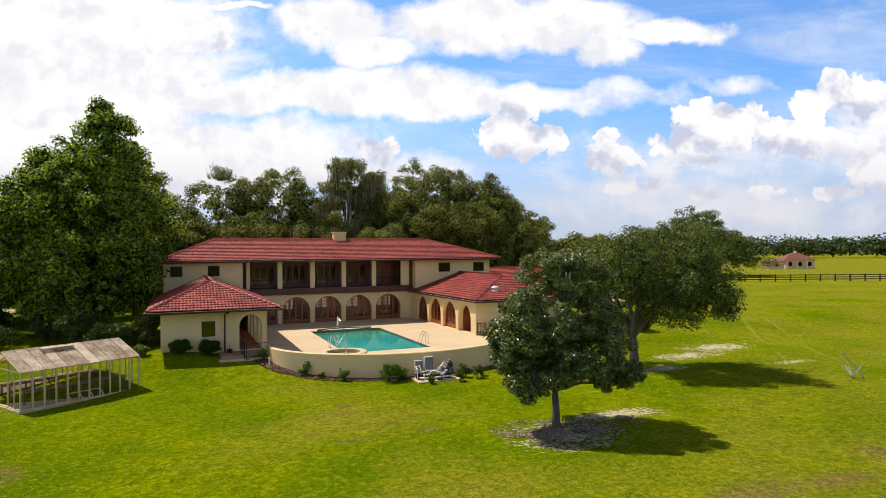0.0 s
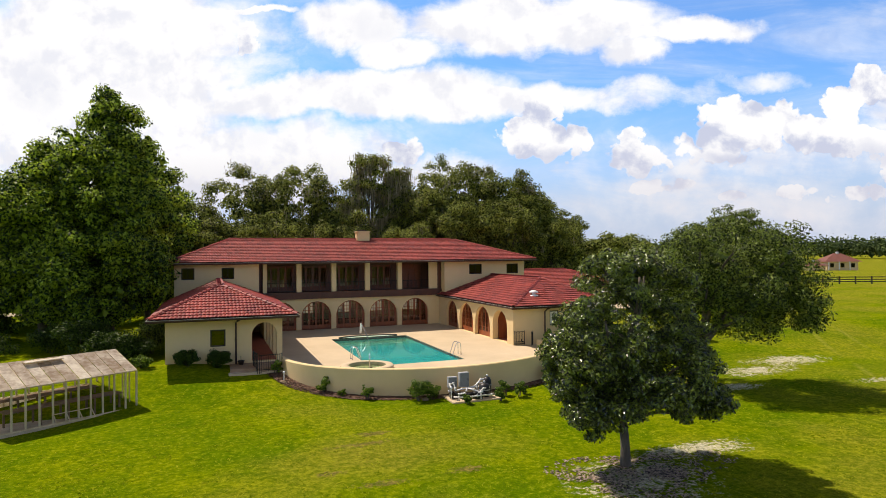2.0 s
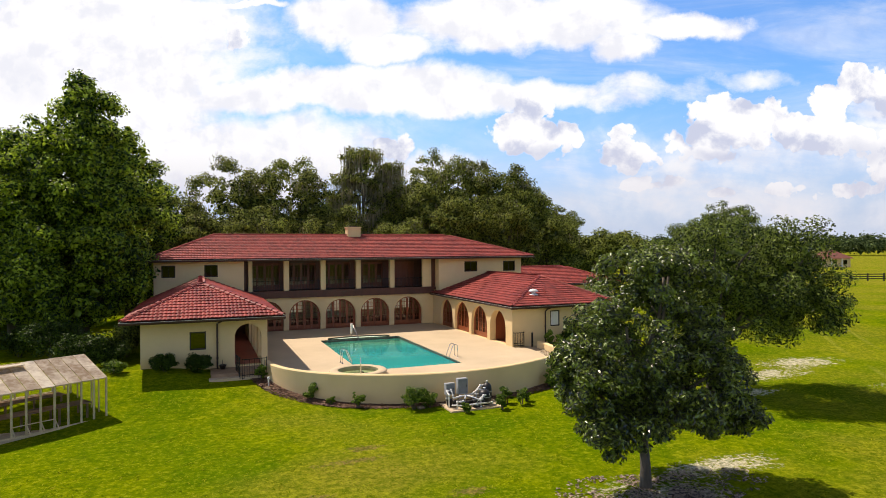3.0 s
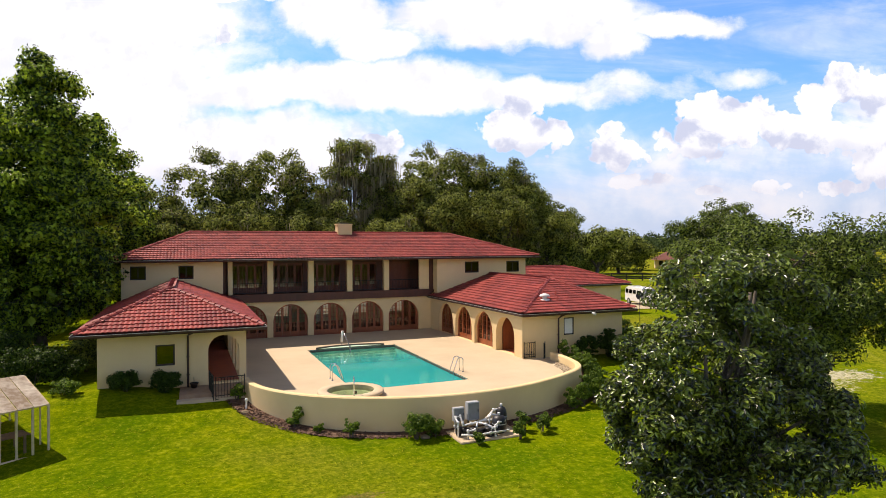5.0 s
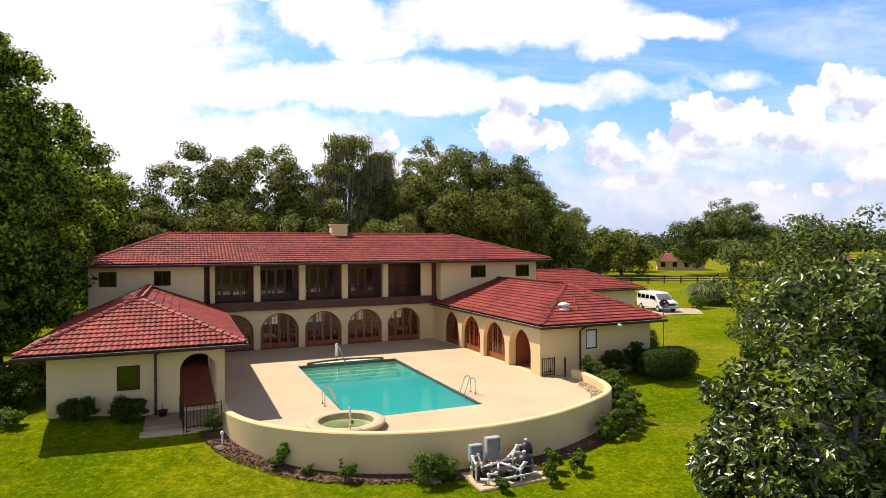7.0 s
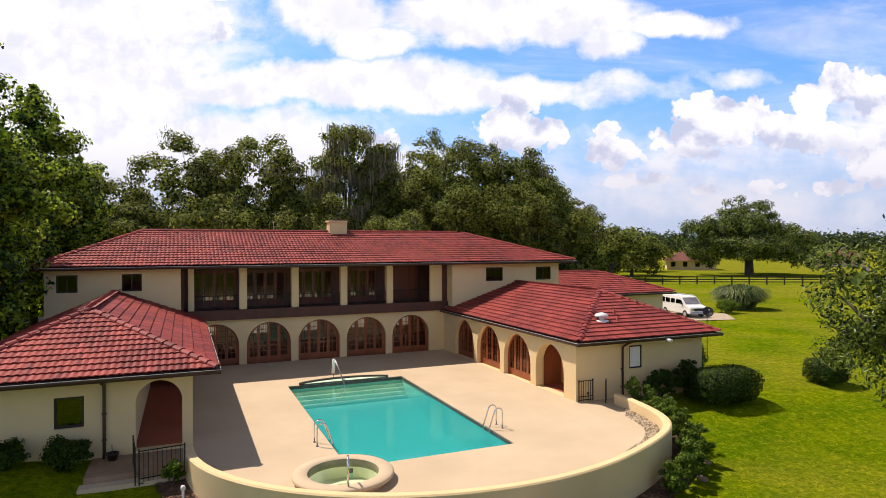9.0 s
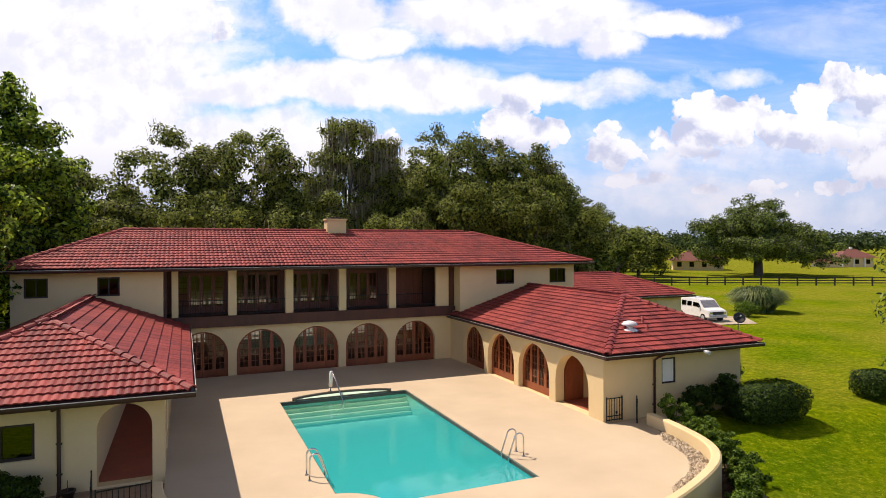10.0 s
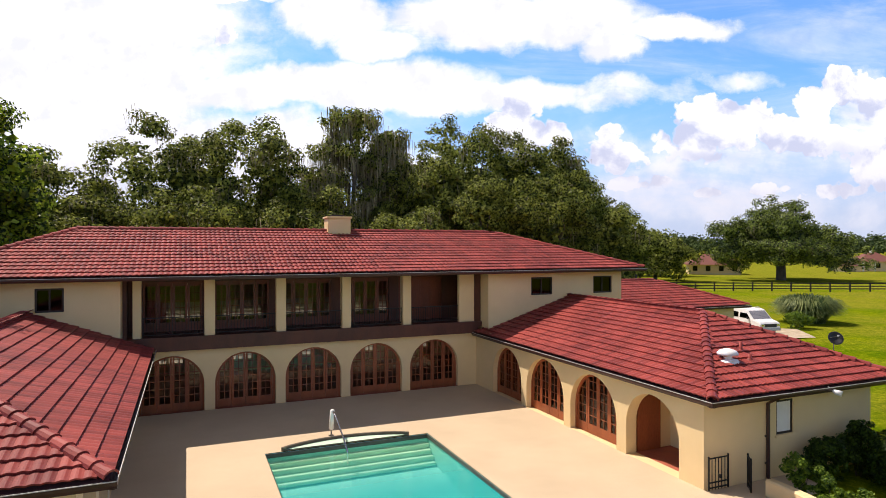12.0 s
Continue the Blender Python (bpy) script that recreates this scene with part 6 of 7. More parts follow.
def equipment():
    pad = thing("equipment_pad", (EX, EY, EZ - 0.06), "concrete pad under the pool pumps", "concrete pad")
    Geo().box(EX - 1.15, EX + 1.5, EY - 0.75, EY + 0.8, EZ - 0.3, EZ).make("slab", CONCRETE, pad, bevel=0.02)

    def cabinet(x, y, w, d, z0, h, label):
        c = thing("electrical_box", (x, y, EZ), label, "electrical box", "electrical boxes")
        Geo().box(x - w / 2, x + w / 2, y - d / 2, y + d / 2, EZ + z0, EZ + z0 + h).make("body", GREYP, c, bevel=0.015)
        Geo().box(x - w / 2 + 0.03, x + w / 2 - 0.03, y - d / 2 - 0.018, y - d / 2 - 0.002, EZ + z0 + 0.04, EZ + z0 + h - 0.04).make("door", BOXGREY, c, bevel=0.006)
        Geo().box(x + w / 2 - 0.09, x + w / 2 - 0.06, y - d / 2 - 0.035, y - d / 2 - 0.018, EZ + z0 + h * 0.45, EZ + z0 + h * 0.6).make("latch", BLACK, c)
        for k in (-0.38, 0.38):
            Geo().box(x + w * k - 0.02, x + w * k + 0.02, y - 0.02, y + 0.02, EZ, EZ + z0).make("leg", STEEL, c)

    cabinet(EX - 0.70, EY + 0.55, 0.45, 0.22, 0.42, 0.52, "grey metal electrical box on legs")
    cabinet(EX - 0.12, EY + 0.50, 0.50, 0.26, 0.42, 0.70, "taller grey metal control box on legs")

    def tank(x, y, r, h, label):
        t = thing("filter_tank", (x, y, EZ), label, "filter tank", "pool filters")
        Geo().lathe((x, y, EZ), [(r * 0.8, 0), (r * 0.85, 0.05), (r, 0.09), (r, h * 0.5)], 24).make("body", BLACK, t, smooth=True)
        Geo().lathe((x, y, EZ), [(r * 1.06, h * 0.5), (r * 1.06, h * 0.56)], 24).make("clamp_band", GREYP, t)
        Geo().lathe((x, y, EZ), [(r, h * 0.56), (r * 0.97, h * 0.78), (r * 0.7, h * 0.93), (0.06, h), (0.0, h)], 24).make("lid", BLACK, t, smooth=True)
        Geo().lathe((x, y, EZ + h), [(0.03, -0.02), (0.03, 0.05), (0.055, 0.05), (0.055, 0.09), (0.0, 0.095)], 12).make("gauge", WHITE, t, smooth=True)

    tank(EX + 0.72, EY - 0.12, 0.27, 0.66, "black domed pool filter tank")
    tank(EX + 1.12, EY + 0.45, 0.22, 0.82, "tall black pool filter tank")

    def pump(x, y):
        t = thing("pool_pump", (x, y, EZ), "black pool pump with a strainer basket", "pool pump", "pool pumps")
        Geo().box(x - 0.22, x + 0.2, y - 0.1, y + 0.1, EZ, EZ + 0.05).make("base", BLACK, t)
        Geo().tube([(x - 0.02, y, EZ + 0.17), (x + 0.32, y, EZ + 0.17)], 0.10, 16).make("motor", BLACK, t, smooth=True)
        Geo().lathe((x - 0.16, y, EZ + 0.05), [(0.10, 0), (0.12, 0.05), (0.12, 0.24), (0.13, 0.24), (0.13, 0.28), (0.0, 0.29)], 18).make("strainer", BLACK, t, smooth=True)

    pump(EX - 0.30, EY - 0.25)
    pump(EX - 0.75, EY + 0.05)
    pump(EX + 0.25, EY - 0.45)
    runs = [[(-0.9, 0.35, 0.0), (-0.9, 0.35, 0.62), (-0.72, 0.33, 0.66), (-0.72, 0.1, 0.45)],
            [(-0.75, 0.05, 0.36), (-0.4, 0.02, 0.42), (0.3, 0.22, 0.42), (0.72, 0.2, 0.40), (0.72, -0.1, 0.36)],
            [(-0.3, -0.25, 0.36), (-0.1, 0.1, 0.40), (0.45, 0.42, 0.42), (0.80, 0.50, 0.70), (1.1, 0.45, 0.72)],
            [(-0.75, -0.45, 0.0), (-0.75, -0.45, 0.30), (-0.45, -0.42, 0.30), (-0.42, -0.3, 0.2)],
            [(0.15, -0.5, 0.0), (0.15, -0.5, 0.28), (0.5, -0.35, 0.30), (0.6, -0.2, 0.30)],
            [(-1.0, -0.1, 0.0), (-1.0, -0.1, 0.55), (-0.95, 0.2, 0.60), (-0.95, 0.3, 0.3)],
            [(-0.98, -0.35, 0.16), (-0.5, -0.6, 0.16), (0.1, -0.62, 0.18), (0.9, -0.55, 0.16)],
            [(0.45, 0.15, 0.0), (0.45, 0.15, 0.55), (0.60, 0.30, 0.60), (0.95, 0.32, 0.50)],
            [(0.30, -0.45, 0.30), (0.55, -0.40, 0.46), (0.85, -0.30, 0.46), (0.95, -0.1, 0.40)],
            [(-0.1, 0.1, 0.42), (0.1, -0.25, 0.40), (0.35, -0.5, 0.30), (0.35, -0.55, 0.0)]]
    for i, r in enumerate(runs):
        x, y, z = r[0]
        t = thing("plumbing_pipe", (EX + x, EY + y, EZ), "white plastic pool pipe run", "pipe", "pool pipes")
        pts = [Vector((EX + a, EY + b, EZ + c)) for a, b, c in r]
        Geo().tube(pts, 0.035, 10).make("pipe", WHITE, t, smooth=True)
        for p, q in zip(pts[1:], pts[2:] + [None]):
            Geo().tube([p + Vector((0, 0, -0.05)), p + Vector((0, 0, 0.05))], 0.05, 10).make("elbow", WHITE, t, smooth=True)


equipment()

# ---- shrubs round the house ----
for x, y, r, h in ((-13.35, -19.35, 0.38, 0.75), (-11.55, -21.1, 0.34, 0.75), (-9.35, -22.25, 0.6, 0.95), (-8.65, -22.3, 0.5, 0.9),
                   (-5.1, -22.95, 0.34, 0.75), (-4.55, -23.35, 0.36, 0.8), (-5.75, -23.75, 0.36, 0.75), (-7.45, -23.7, 0.28, 0.5), (-4.05, -22.9, 0.24, 0.7), (-12.6, -20.2, 0.2, 0.35)):
    shrub("shrub", x, y, r, r, h, LEAF_SHRUB, "small leafy shrub in the mulch bed", int(900 * r / 0.4), 0.11, "bed shrubs")
for i in range(15):
    x, y = arc(0.70 + 0.285 * i / 14, DA + 0.75 + 0.2 * (i % 2), DB + 0.75 + 0.2 * (i % 2))
    shrub("shrub", x, y, 0.42, 0.42, 0.9 + 0.25 * (i % 3), LEAF_SHRUB, "upright leafy shrub along the curved wall", 1100, 0.11, "wall shrubs")
shrub("shrub", -19.75, -14.15, 0.72, 0.55, 0.95, LEAF_HEDGE, "rounded dark shrub below the wing wall", 3600, 0.11, "wing shrubs")
shrub("shrub", -18.15, -14.25, 0.75, 0.55, 0.92, LEAF_HEDGE, "rounded dark shrub below the wing wall", 3600, 0.11, "wing shrubs")
shrub("shrub", -15.3, -15.95, 0.35, 0.35, 0.85, LEAF_SHRUB, "pale spiky shrub beside the iron railing", 700, 0.14)
shrub("shrub", -22.6, -11.6, 1.1, 1.0, 1.3, LEAF_HEDGE, "dense dark shrub at the wing corner", 2400, 0.15, "corner shrubs")
shrub("shrub", -21.9, -9.2, 0.9, 2.2, 2.3, LEAF_OAK, "tall dark hedge beside the wing", 4200, 0.16, "corner shrubs")
shrub("shrub", -24.4, -10.4, 1.2, 0.9, 1.0, LEAF_OAK, "dense dark shrub at the wing corner", 2000, 0.15, "corner shrubs")
shrub("shrub", -23.6, -11.9, 1.5, 1.2, 2.0, LEAF_HEDGE, "tall dark shrub at the wing corner", 3000, 0.17, "corner shrubs")
shrub("shrub", -25.6, -8.8, 1.9, 1.4, 2.3, LEAF_HEDGE, "tall dark shrub under the sweetgum", 3200, 0.18, "corner shrubs")
# four dark shrubs added to stand in for deep shade under the trees
shrub("shrub", -27.6, -6.8, 1.7, 1.3, 1.7, LEAF_HEDGE, "dense dark shrub added to deepen the shade of the trees", 3000, 0.17, "corner shrubs")
shrub("shrub", -30.6, -7.4, 1.8, 1.2, 1.4, LEAF_HEDGE, "dense dark shrub added to deepen the shade of the trees", 3000, 0.17, "corner shrubs")
shrub("shrub", -33.0, 1.5, 2.0, 1.6, 2.2, LEAF_HEDGE, "dense dark shrub added to deepen the shade of the trees", 3000, 0.19, "corner shrubs")
shrub("shrub", -28.2, 3.0, 1.6, 1.4, 1.8, LEAF_HEDGE, "dense dark shrub added to deepen the shade of the trees", 2600, 0.19, "corner shrubs")
shrub("shrub", -22.1, -13.9, 0.7, 0.6, 0.7, LEAF_SHRUB, "low shrub at the edge of the lawn", 900, 0.12, "corner shrubs")
shrub("shrub", 3.95, -14.65, 1.0, 0.55, 1.4, LEAF_HEDGE, "dark shrub against the wing wall", 2800, 0.13, "hedge shrubs")
shrub("shrub", 5.4, -14.6, 0.8, 0.5, 1.8, LEAF_HEDGE, "dark tall shrub against the wing wall", 2600, 0.13, "hedge shrubs")
hedge(6.6, -15.5, 1.65, 0.95, 1.45, "clipped rounded dark green hedge on the lawn", 11000)
shrub("shrub", 8.9, -11.6, 0.8, 0.8, 1.75, LEAF_HEDGE, "loose green shrub behind the hedge", 1800, 0.13, "hedge shrubs")
hedge(14.0, -15.0, 0.95, 0.8, 1.2, "small clipped rounded hedge on the lawn", 6000)


# ---- greenhouse ----
def greenhouse():
    ox, oy = -21.75, -18.8
    z0 = gz(ox - 2.5, oy - 1.0) - 0.02
    ang = math.atan2(-2.89, -4.51)
    W, Lg, H, R = 3.9, 5.4, 1.74, 2.48
    m = pose(ox, oy, z0, 0, 0, math.degrees(ang))
    gh = thing("greenhouse", m @ Vector((Lg / 2, -W / 2, 0)), "weathered white greenhouse with missing glass and a cloudy roof", "greenhouse")
    pale = shader("weathered_white_frame", (0.40, 0.30, 0.15), (0.72, 0.60, 0.38), 0.8, 3, 0.2, 40)
    sheet = shader("cloudy_roof_sheet", (0.40, 0.29, 0.20), (0.90, 0.83, 0.72), 0.6, 1.3, 0.1, 6, each=0.30, thin=0.5, mottle=1.5)
    g = Geo()
    # local: x along the length from the house end, y = 0 on the lawn side
    for y in (0, -W):
        g.beam((0, y, H), (Lg, y, H), 0.07, 0.07).beam((0, y, 0.04), (Lg, y, 0.04), 0.09, 0.1)
    for x in (0, Lg):
        g.beam((x, 0, 0.04), (x, -W, 0.04), 0.09, 0.1).beam((x, 0, H), (x, -W / 2, R), 0.06, 0.06).beam((x, 0, H), (x, -W, H), 0.05, 0.05).beam((x, -W, H), (x, -W / 2, R), 0.06, 0.06)
    g.beam((0, -W / 2, R), (Lg, -W / 2, R), 0.08, 0.08)
    g.moved(m).make("frame", pale, gh)
    n = 11
    for i in range(n + 1):
        x = Lg * i / n
        for y in (0, -W):
            Geo().beam((x, y, 0), (x, y, H), 0.065, 0.065, (1, 0, 0)).moved(m).make("post", pale, gh)
        Geo().beam((x, 0, H), (x, -W / 2, R), 0.035, 0.05).beam((x, -W, H), (x, -W / 2, R), 0.035, 0.05).moved(m).make("rafter", pale, gh)
    for k in (1, 2, 4, 5):
        for x in (0, Lg):
            y = -W * k / 6
            top = H + (R - H) * (1 - abs(k - 3) / 3)
            Geo().beam((x, y, 0), (x, y, top), 0.045, 0.045, (1, 0, 0)).moved(m).make("post", pale, gh)
    for i in range(n):
        xa, xb = Lg * i / n + 0.02, Lg * (i + 1) / n - 0.02
        for s in (0, 1):
            if s == 0 and 5 <= i <= 7:
                lo, hi = 0.0, 0.86
            else:
                lo, hi = 0.0, 1.0
            ya, yb = (0.10, -W / 2) if s == 0 else (-W - 0.10, -W / 2)
            za, zb = H - 0.04 + 0.05, R + 0.05
            p = lambda x, f: (x, ya + (yb - ya) * f, za + (zb - za) * f)
            q = Vector((0, 0, 0.012))
            v = [Vector(p(xa, lo)), Vector(p(xb, lo)), Vector(p(xb, hi)), Vector(p(xa, hi))]
            Geo().add(v + [c + q for c in v], [(0, 1, 2, 3), (7, 6, 5, 4), (0, 4, 5, 1), (1, 5, 6, 2), (2, 6, 7, 3), (3, 7, 4, 0)]).moved(m).make("roof_panel", sheet, gh)
    # raised roof hatch
    Geo().beam((Lg * 5 / n, -W * 0.42, R + 0.02), (Lg * 8 / n, -W * 0.42, R + 0.02), 0.45, 0.03).moved(m).make("roof_hatch", sheet, gh)
    # low infill sheets and a propped sash
    for i in range(n):
        Geo().box(Lg * i / n + 0.03, Lg * (i + 1) / n - 0.03, -W - 0.01, -W + 0.01, 0.08, 0.75).moved(m).make("low_panel", sheet, gh)
    g = Geo()
    for i in (4, 5, 6, 7):
        x = Lg * i / n
        g.beam((x, 0.02, 0.45), (x, 0.42, 0.12), 0.035, 0.03)
    g.beam((Lg * 4 / n, 0.02, 0.45), (Lg * 7 / n, 0.02, 0.45), 0.04, 0.03).beam((Lg * 4 / n, 0.42, 0.12), (Lg * 7 / n, 0.42, 0.12), 0.04, 0.03)
    g.moved(m).make("propped_sash", pale, gh)
    GREENFLOOR = shader("pale_dusty_floor", (0.34, 0.25, 0.15), (0.66, 0.55, 0.38), 0.95, 1.5, 0.3, 20)
    bench = shader("grey_bench_wood", (0.10, 0.065, 0.035), (0.26, 0.17, 0.09), 0.9, 3)
    for ya, yb in ((-0.35, -1.15), (-W + 0.25, -W + 1.15)):
        b = thing("potting_bench", m @ Vector((Lg / 2, (ya + yb) / 2, 0.0)), "weathered slatted potting bench inside the greenhouse", "bench", "potting benches")
        for k in range(6):
            y = ya + (yb - ya) * (k + 0.5) / 6
            Geo().box(0.4, Lg - 0.4, y - 0.055, y + 0.055, 0.72, 0.75).moved(m).make("slat", bench, b)
        for i in range(5):
            x = 0.6 + (Lg - 1.2) * i / 4
            for y in (ya, yb):
                Geo().box(x - 0.035, x + 0.035, y - 0.035, y + 0.035, 0.0, 0.72).moved(m).make("leg", bench, b)
    fl = Geo().box(-0.1, Lg + 0.1, -W - 0.1, 0.1, -0.2, 0.035).moved(m).make("greenhouse_floor", GREENFLOOR)
    tagged(fl, "bare earth greenhouse floor", "floor", kind="structure")


greenhouse()


# ---- van ----
def van(x, y, turn):
    z = gz(x, y) + 0.05
    m = pose(x, y, z, 0, 0, turn) @ Matrix.Scale(0.9, 4)
    v = thing("van", (x, y, z), "white full-size van with a roof rack", "van")
    # side outline, nose towards +x
    prof = [(-2.6, 0.45), (-2.62, 1.2), (-2.5, 1.95), (-2.3, 2.08), (0.75, 2.08), (1.0, 2.0), (1.75, 1.28), (2.55, 1.10), (2.68, 0.95), (2.68, 0.48), (2.2, 0.38), (-2.2, 0.38)]
    n = len(prof)
    g = Geo()
    rows = []
    for w, s in ((-0.98, 0.0), (-0.90, 1.0), (0.90, 1.0), (0.98, 0.0)):
        rows.append([(a, (w if b < 1.3 else w * (0.93 if abs(w) > 0.95 else 0.90)), b) for a, b in prof])
    vs = [p for r in (rows[0], rows[3]) for p in r]
    g.add(vs, [(i, (i + 1) % n, n + (i + 1) % n, n + i) for i in range(n)] + [tuple(range(n - 1, -1, -1)), tuple(range(n, 2 * n))])
    ob = g.moved(m).make("body", WHITE, v, bevel=0.05)
    dark = glass_shader("van_glass", (0.03, 0.03, 0.035), 0.02, 0.06)
    for s in (-1, 1):
        for a, b in ((-2.35, -1.75), (-1.6, -0.85), (-0.7, 0.0)):
            Geo().add([(a, s * 0.992, 1.35), (b, s * 0.992, 1.35), (b, s * 0.922, 1.86), (a, s * 0.922, 1.86)], [(0, 1, 2, 3)]).moved(m).make("side_window", dark, v)
        Geo().add([(0.2, s * 0.992, 1.33), (1.45, s * 0.992, 1.33), (0.92, s * 0.922, 1.86), (0.2, s * 0.922, 1.86)], [(0, 1, 2, 3)]).moved(m).make("side_window", dark, v)
        Geo().box(1.2, 1.35, s * 1.02, s * 1.16, 1.28, 1.48).moved(m).make("mirror", BLACK, v, bevel=0.02)
        for a in (-1.65, 1.75):
            w = Geo().tube([(a, s * 0.78, 0.37), (a, s * 1.0, 0.37)], 0.37, 24).moved(m).make("wheel", BLACK, v, smooth=False)
            Geo().tube([(a, s * 0.99, 0.37), (a, s * 1.015, 0.37)], 0.21, 16).moved(m).make("rim", GREYP, w)
        Geo().box(2.60, 2.71, s * 0.62, s * 0.88, 0.78, 0.95).moved(m).make("headlight", STEEL, v, bevel=0.01)
    Geo().add([(1.06, -0.80, 1.95), (1.06, 0.80, 1.95), (1.76, 0.85, 1.30), (1.76, -0.85, 1.30)], [(0, 1, 2, 3)]).moved(m).make("windscreen", dark, v)
    Geo().box(2.66, 2.715, -0.58, 0.58, 0.72, 0.98).moved(m).make("grille", BLACK, v)
    Geo().box(2.55, 2.78, -0.95, 0.95, 0.42, 0.62).moved(m).make("bumper", GREYP, v, bevel=0.03)
    for a in (-2.0, -0.8, 0.4):
        Geo().box(a - 0.03, a + 0.03, -0.85, 0.85, 2.16, 2.2).moved(m).make("rack_bar", WHITE, v)
        for s in (-1, 1):
            Geo().box(a - 0.03, a + 0.03, s * 0.8 - 0.02, s * 0.8 + 0.02, 2.06, 2.2).moved(m).make("rack_foot", WHITE, v)
    return v


van(28.2, 8.8, -100.0)


# ---- satellite dish ----
def dish(x, y):
    z = gz(x, y)
    d = thing("satellite_dish", (x, y, z), "dark mesh satellite dish on a pole", "satellite dish")
    Geo().tube([(x, y, z - 0.2), (x, y, z + 2.6)], 0.022, 10).make("pole", IRON, d, smooth=True)
    m = pose(x, y - 0.05, z + 2.8, 62, 0, -35) @ Matrix.Scale(0.8, 4)
    Geo().lathe((0, 0, 0), [(0.0, 0.0), (0.15, 0.02), (0.27, 0.07), (0.36, 0.13), (0.375, 0.14), (0.36, 0.15), (0.27, 0.085), (0.0, 0.02)], 28).moved(m).make("reflector", BLACK, d, smooth=True)
    Geo().tube([m @ Vector((0.3, 0, 0.09)), m @ Vector((0, 0, 0.45))], 0.015, 6).tube([m @ Vector((-0.3, 0, 0.09)), m @ Vector((0, 0, 0.45))], 0.015, 6).make("arm", IRON, d)
    Geo().lathe((0, 0, 0.40), [(0.0, 0), (0.05, 0), (0.05, 0.12), (0.0, 0.12)], 12).moved(m).make("feed_horn", GREYP, d)


dish(12.6, -8.9)


# ---- pampas grass ----
def pampas(x, y, r, h):
    z = gz(x, y)
    t = thing("pampas_grass", (x, y, z), "large arching clump of grey-green pampas grass", "ornamental grass")
    n = 4200
    a = rng.uniform(0, 2 * np.pi, n)
    rr = rng.random(n) ** 0.6 * r * 0.55
    base = np.column_stack([x + rr * np.cos(a), y + rr * np.sin(a), np.full(n, z)])
    lean = rng.uniform(0.05, 0.85, n) * r
    hh = h * rng.uniform(0.45, 1.15, n) * (1 - 0.25 * lean / r)
    d = np.column_stack([np.cos(a), np.sin(a), np.zeros(n)])
    wv = np.column_stack([-np.sin(a), np.cos(a), np.zeros(n)]) * 0.035
    m1 = base + d * (lean * 0.35)[:, None] + np.array([0, 0, 1.0]) * (hh * 0.75)[:, None]
    m2 = base + d * (lean * 0.75)[:, None] + np.array([0, 0, 1.0]) * hh[:, None]
    tip = base + d * lean[:, None] + np.array([0, 0, 1.0]) * (hh * 0.78)[:, None]
    v = np.stack([base - wv, base + wv, m1 + wv, m1 - wv, m2 + wv, m2 - wv, tip + wv * 0.2, tip - wv * 0.2], 1)
    f = np.array([[0, 1, 2, 3], [3, 2, 4, 5], [5, 4, 6, 7]])
    q = f[None] + (np.arange(n) * 8)[:, None, None]
    quick("blades", v.reshape(-1, 3), q.reshape(-1, 4), LEAF_GRASS, t)


pampas(38.0, 11.0, 2.5, 2.3)
shrub("shrub", 33.5, 8.5, 1.4, 1.2, 1.5, LEAF_SHRUB, "loose green shrub beside the parking pad", 1500, 0.2)


# ---- paddock fence ----
def paddock_fence(points):
    f = thing("paddock_fence", (*points[0], gz(*points[0])), "long dark three-rail paddock fence", "fence")
    o = ORIGIN[f.name]
    post = Geo().box(-0.09, 0.09, -0.09, 0.09, -0.3, 1.45).mesh("fence_post", FENCE)
    step = 2.6
    for (xa, ya), (xb, yb) in zip(points, points[1:]):
        a, b = Vector((xa, ya, gz(xa, ya))), Vector((xb, yb, gz(xb, yb)))
        n = max(1, int((b - a).length / step))
        for i in range(n):
            p, q = a.lerp(b, i / n), a.lerp(b, (i + 1) / n)
            s = new("fence_post", post)
            s.parent = f
            s.matrix_basis = pose(p.x - o[0], p.y - o[1], p.z - o[2], 0, 0, math.degrees(math.atan2(b.y - a.y, b.x - a.x)))
            for z in (0.45, 0.85, 1.28):
                Geo().beam(p + Vector((0, 0, z)), q + Vector((0, 0, z)), 0.05, 0.16).make("rail", FENCE, f)


paddock_fence([(36, 59), (57, 46.5), (77, 36), (90, 29.5), (108, 21), (140, 5)])


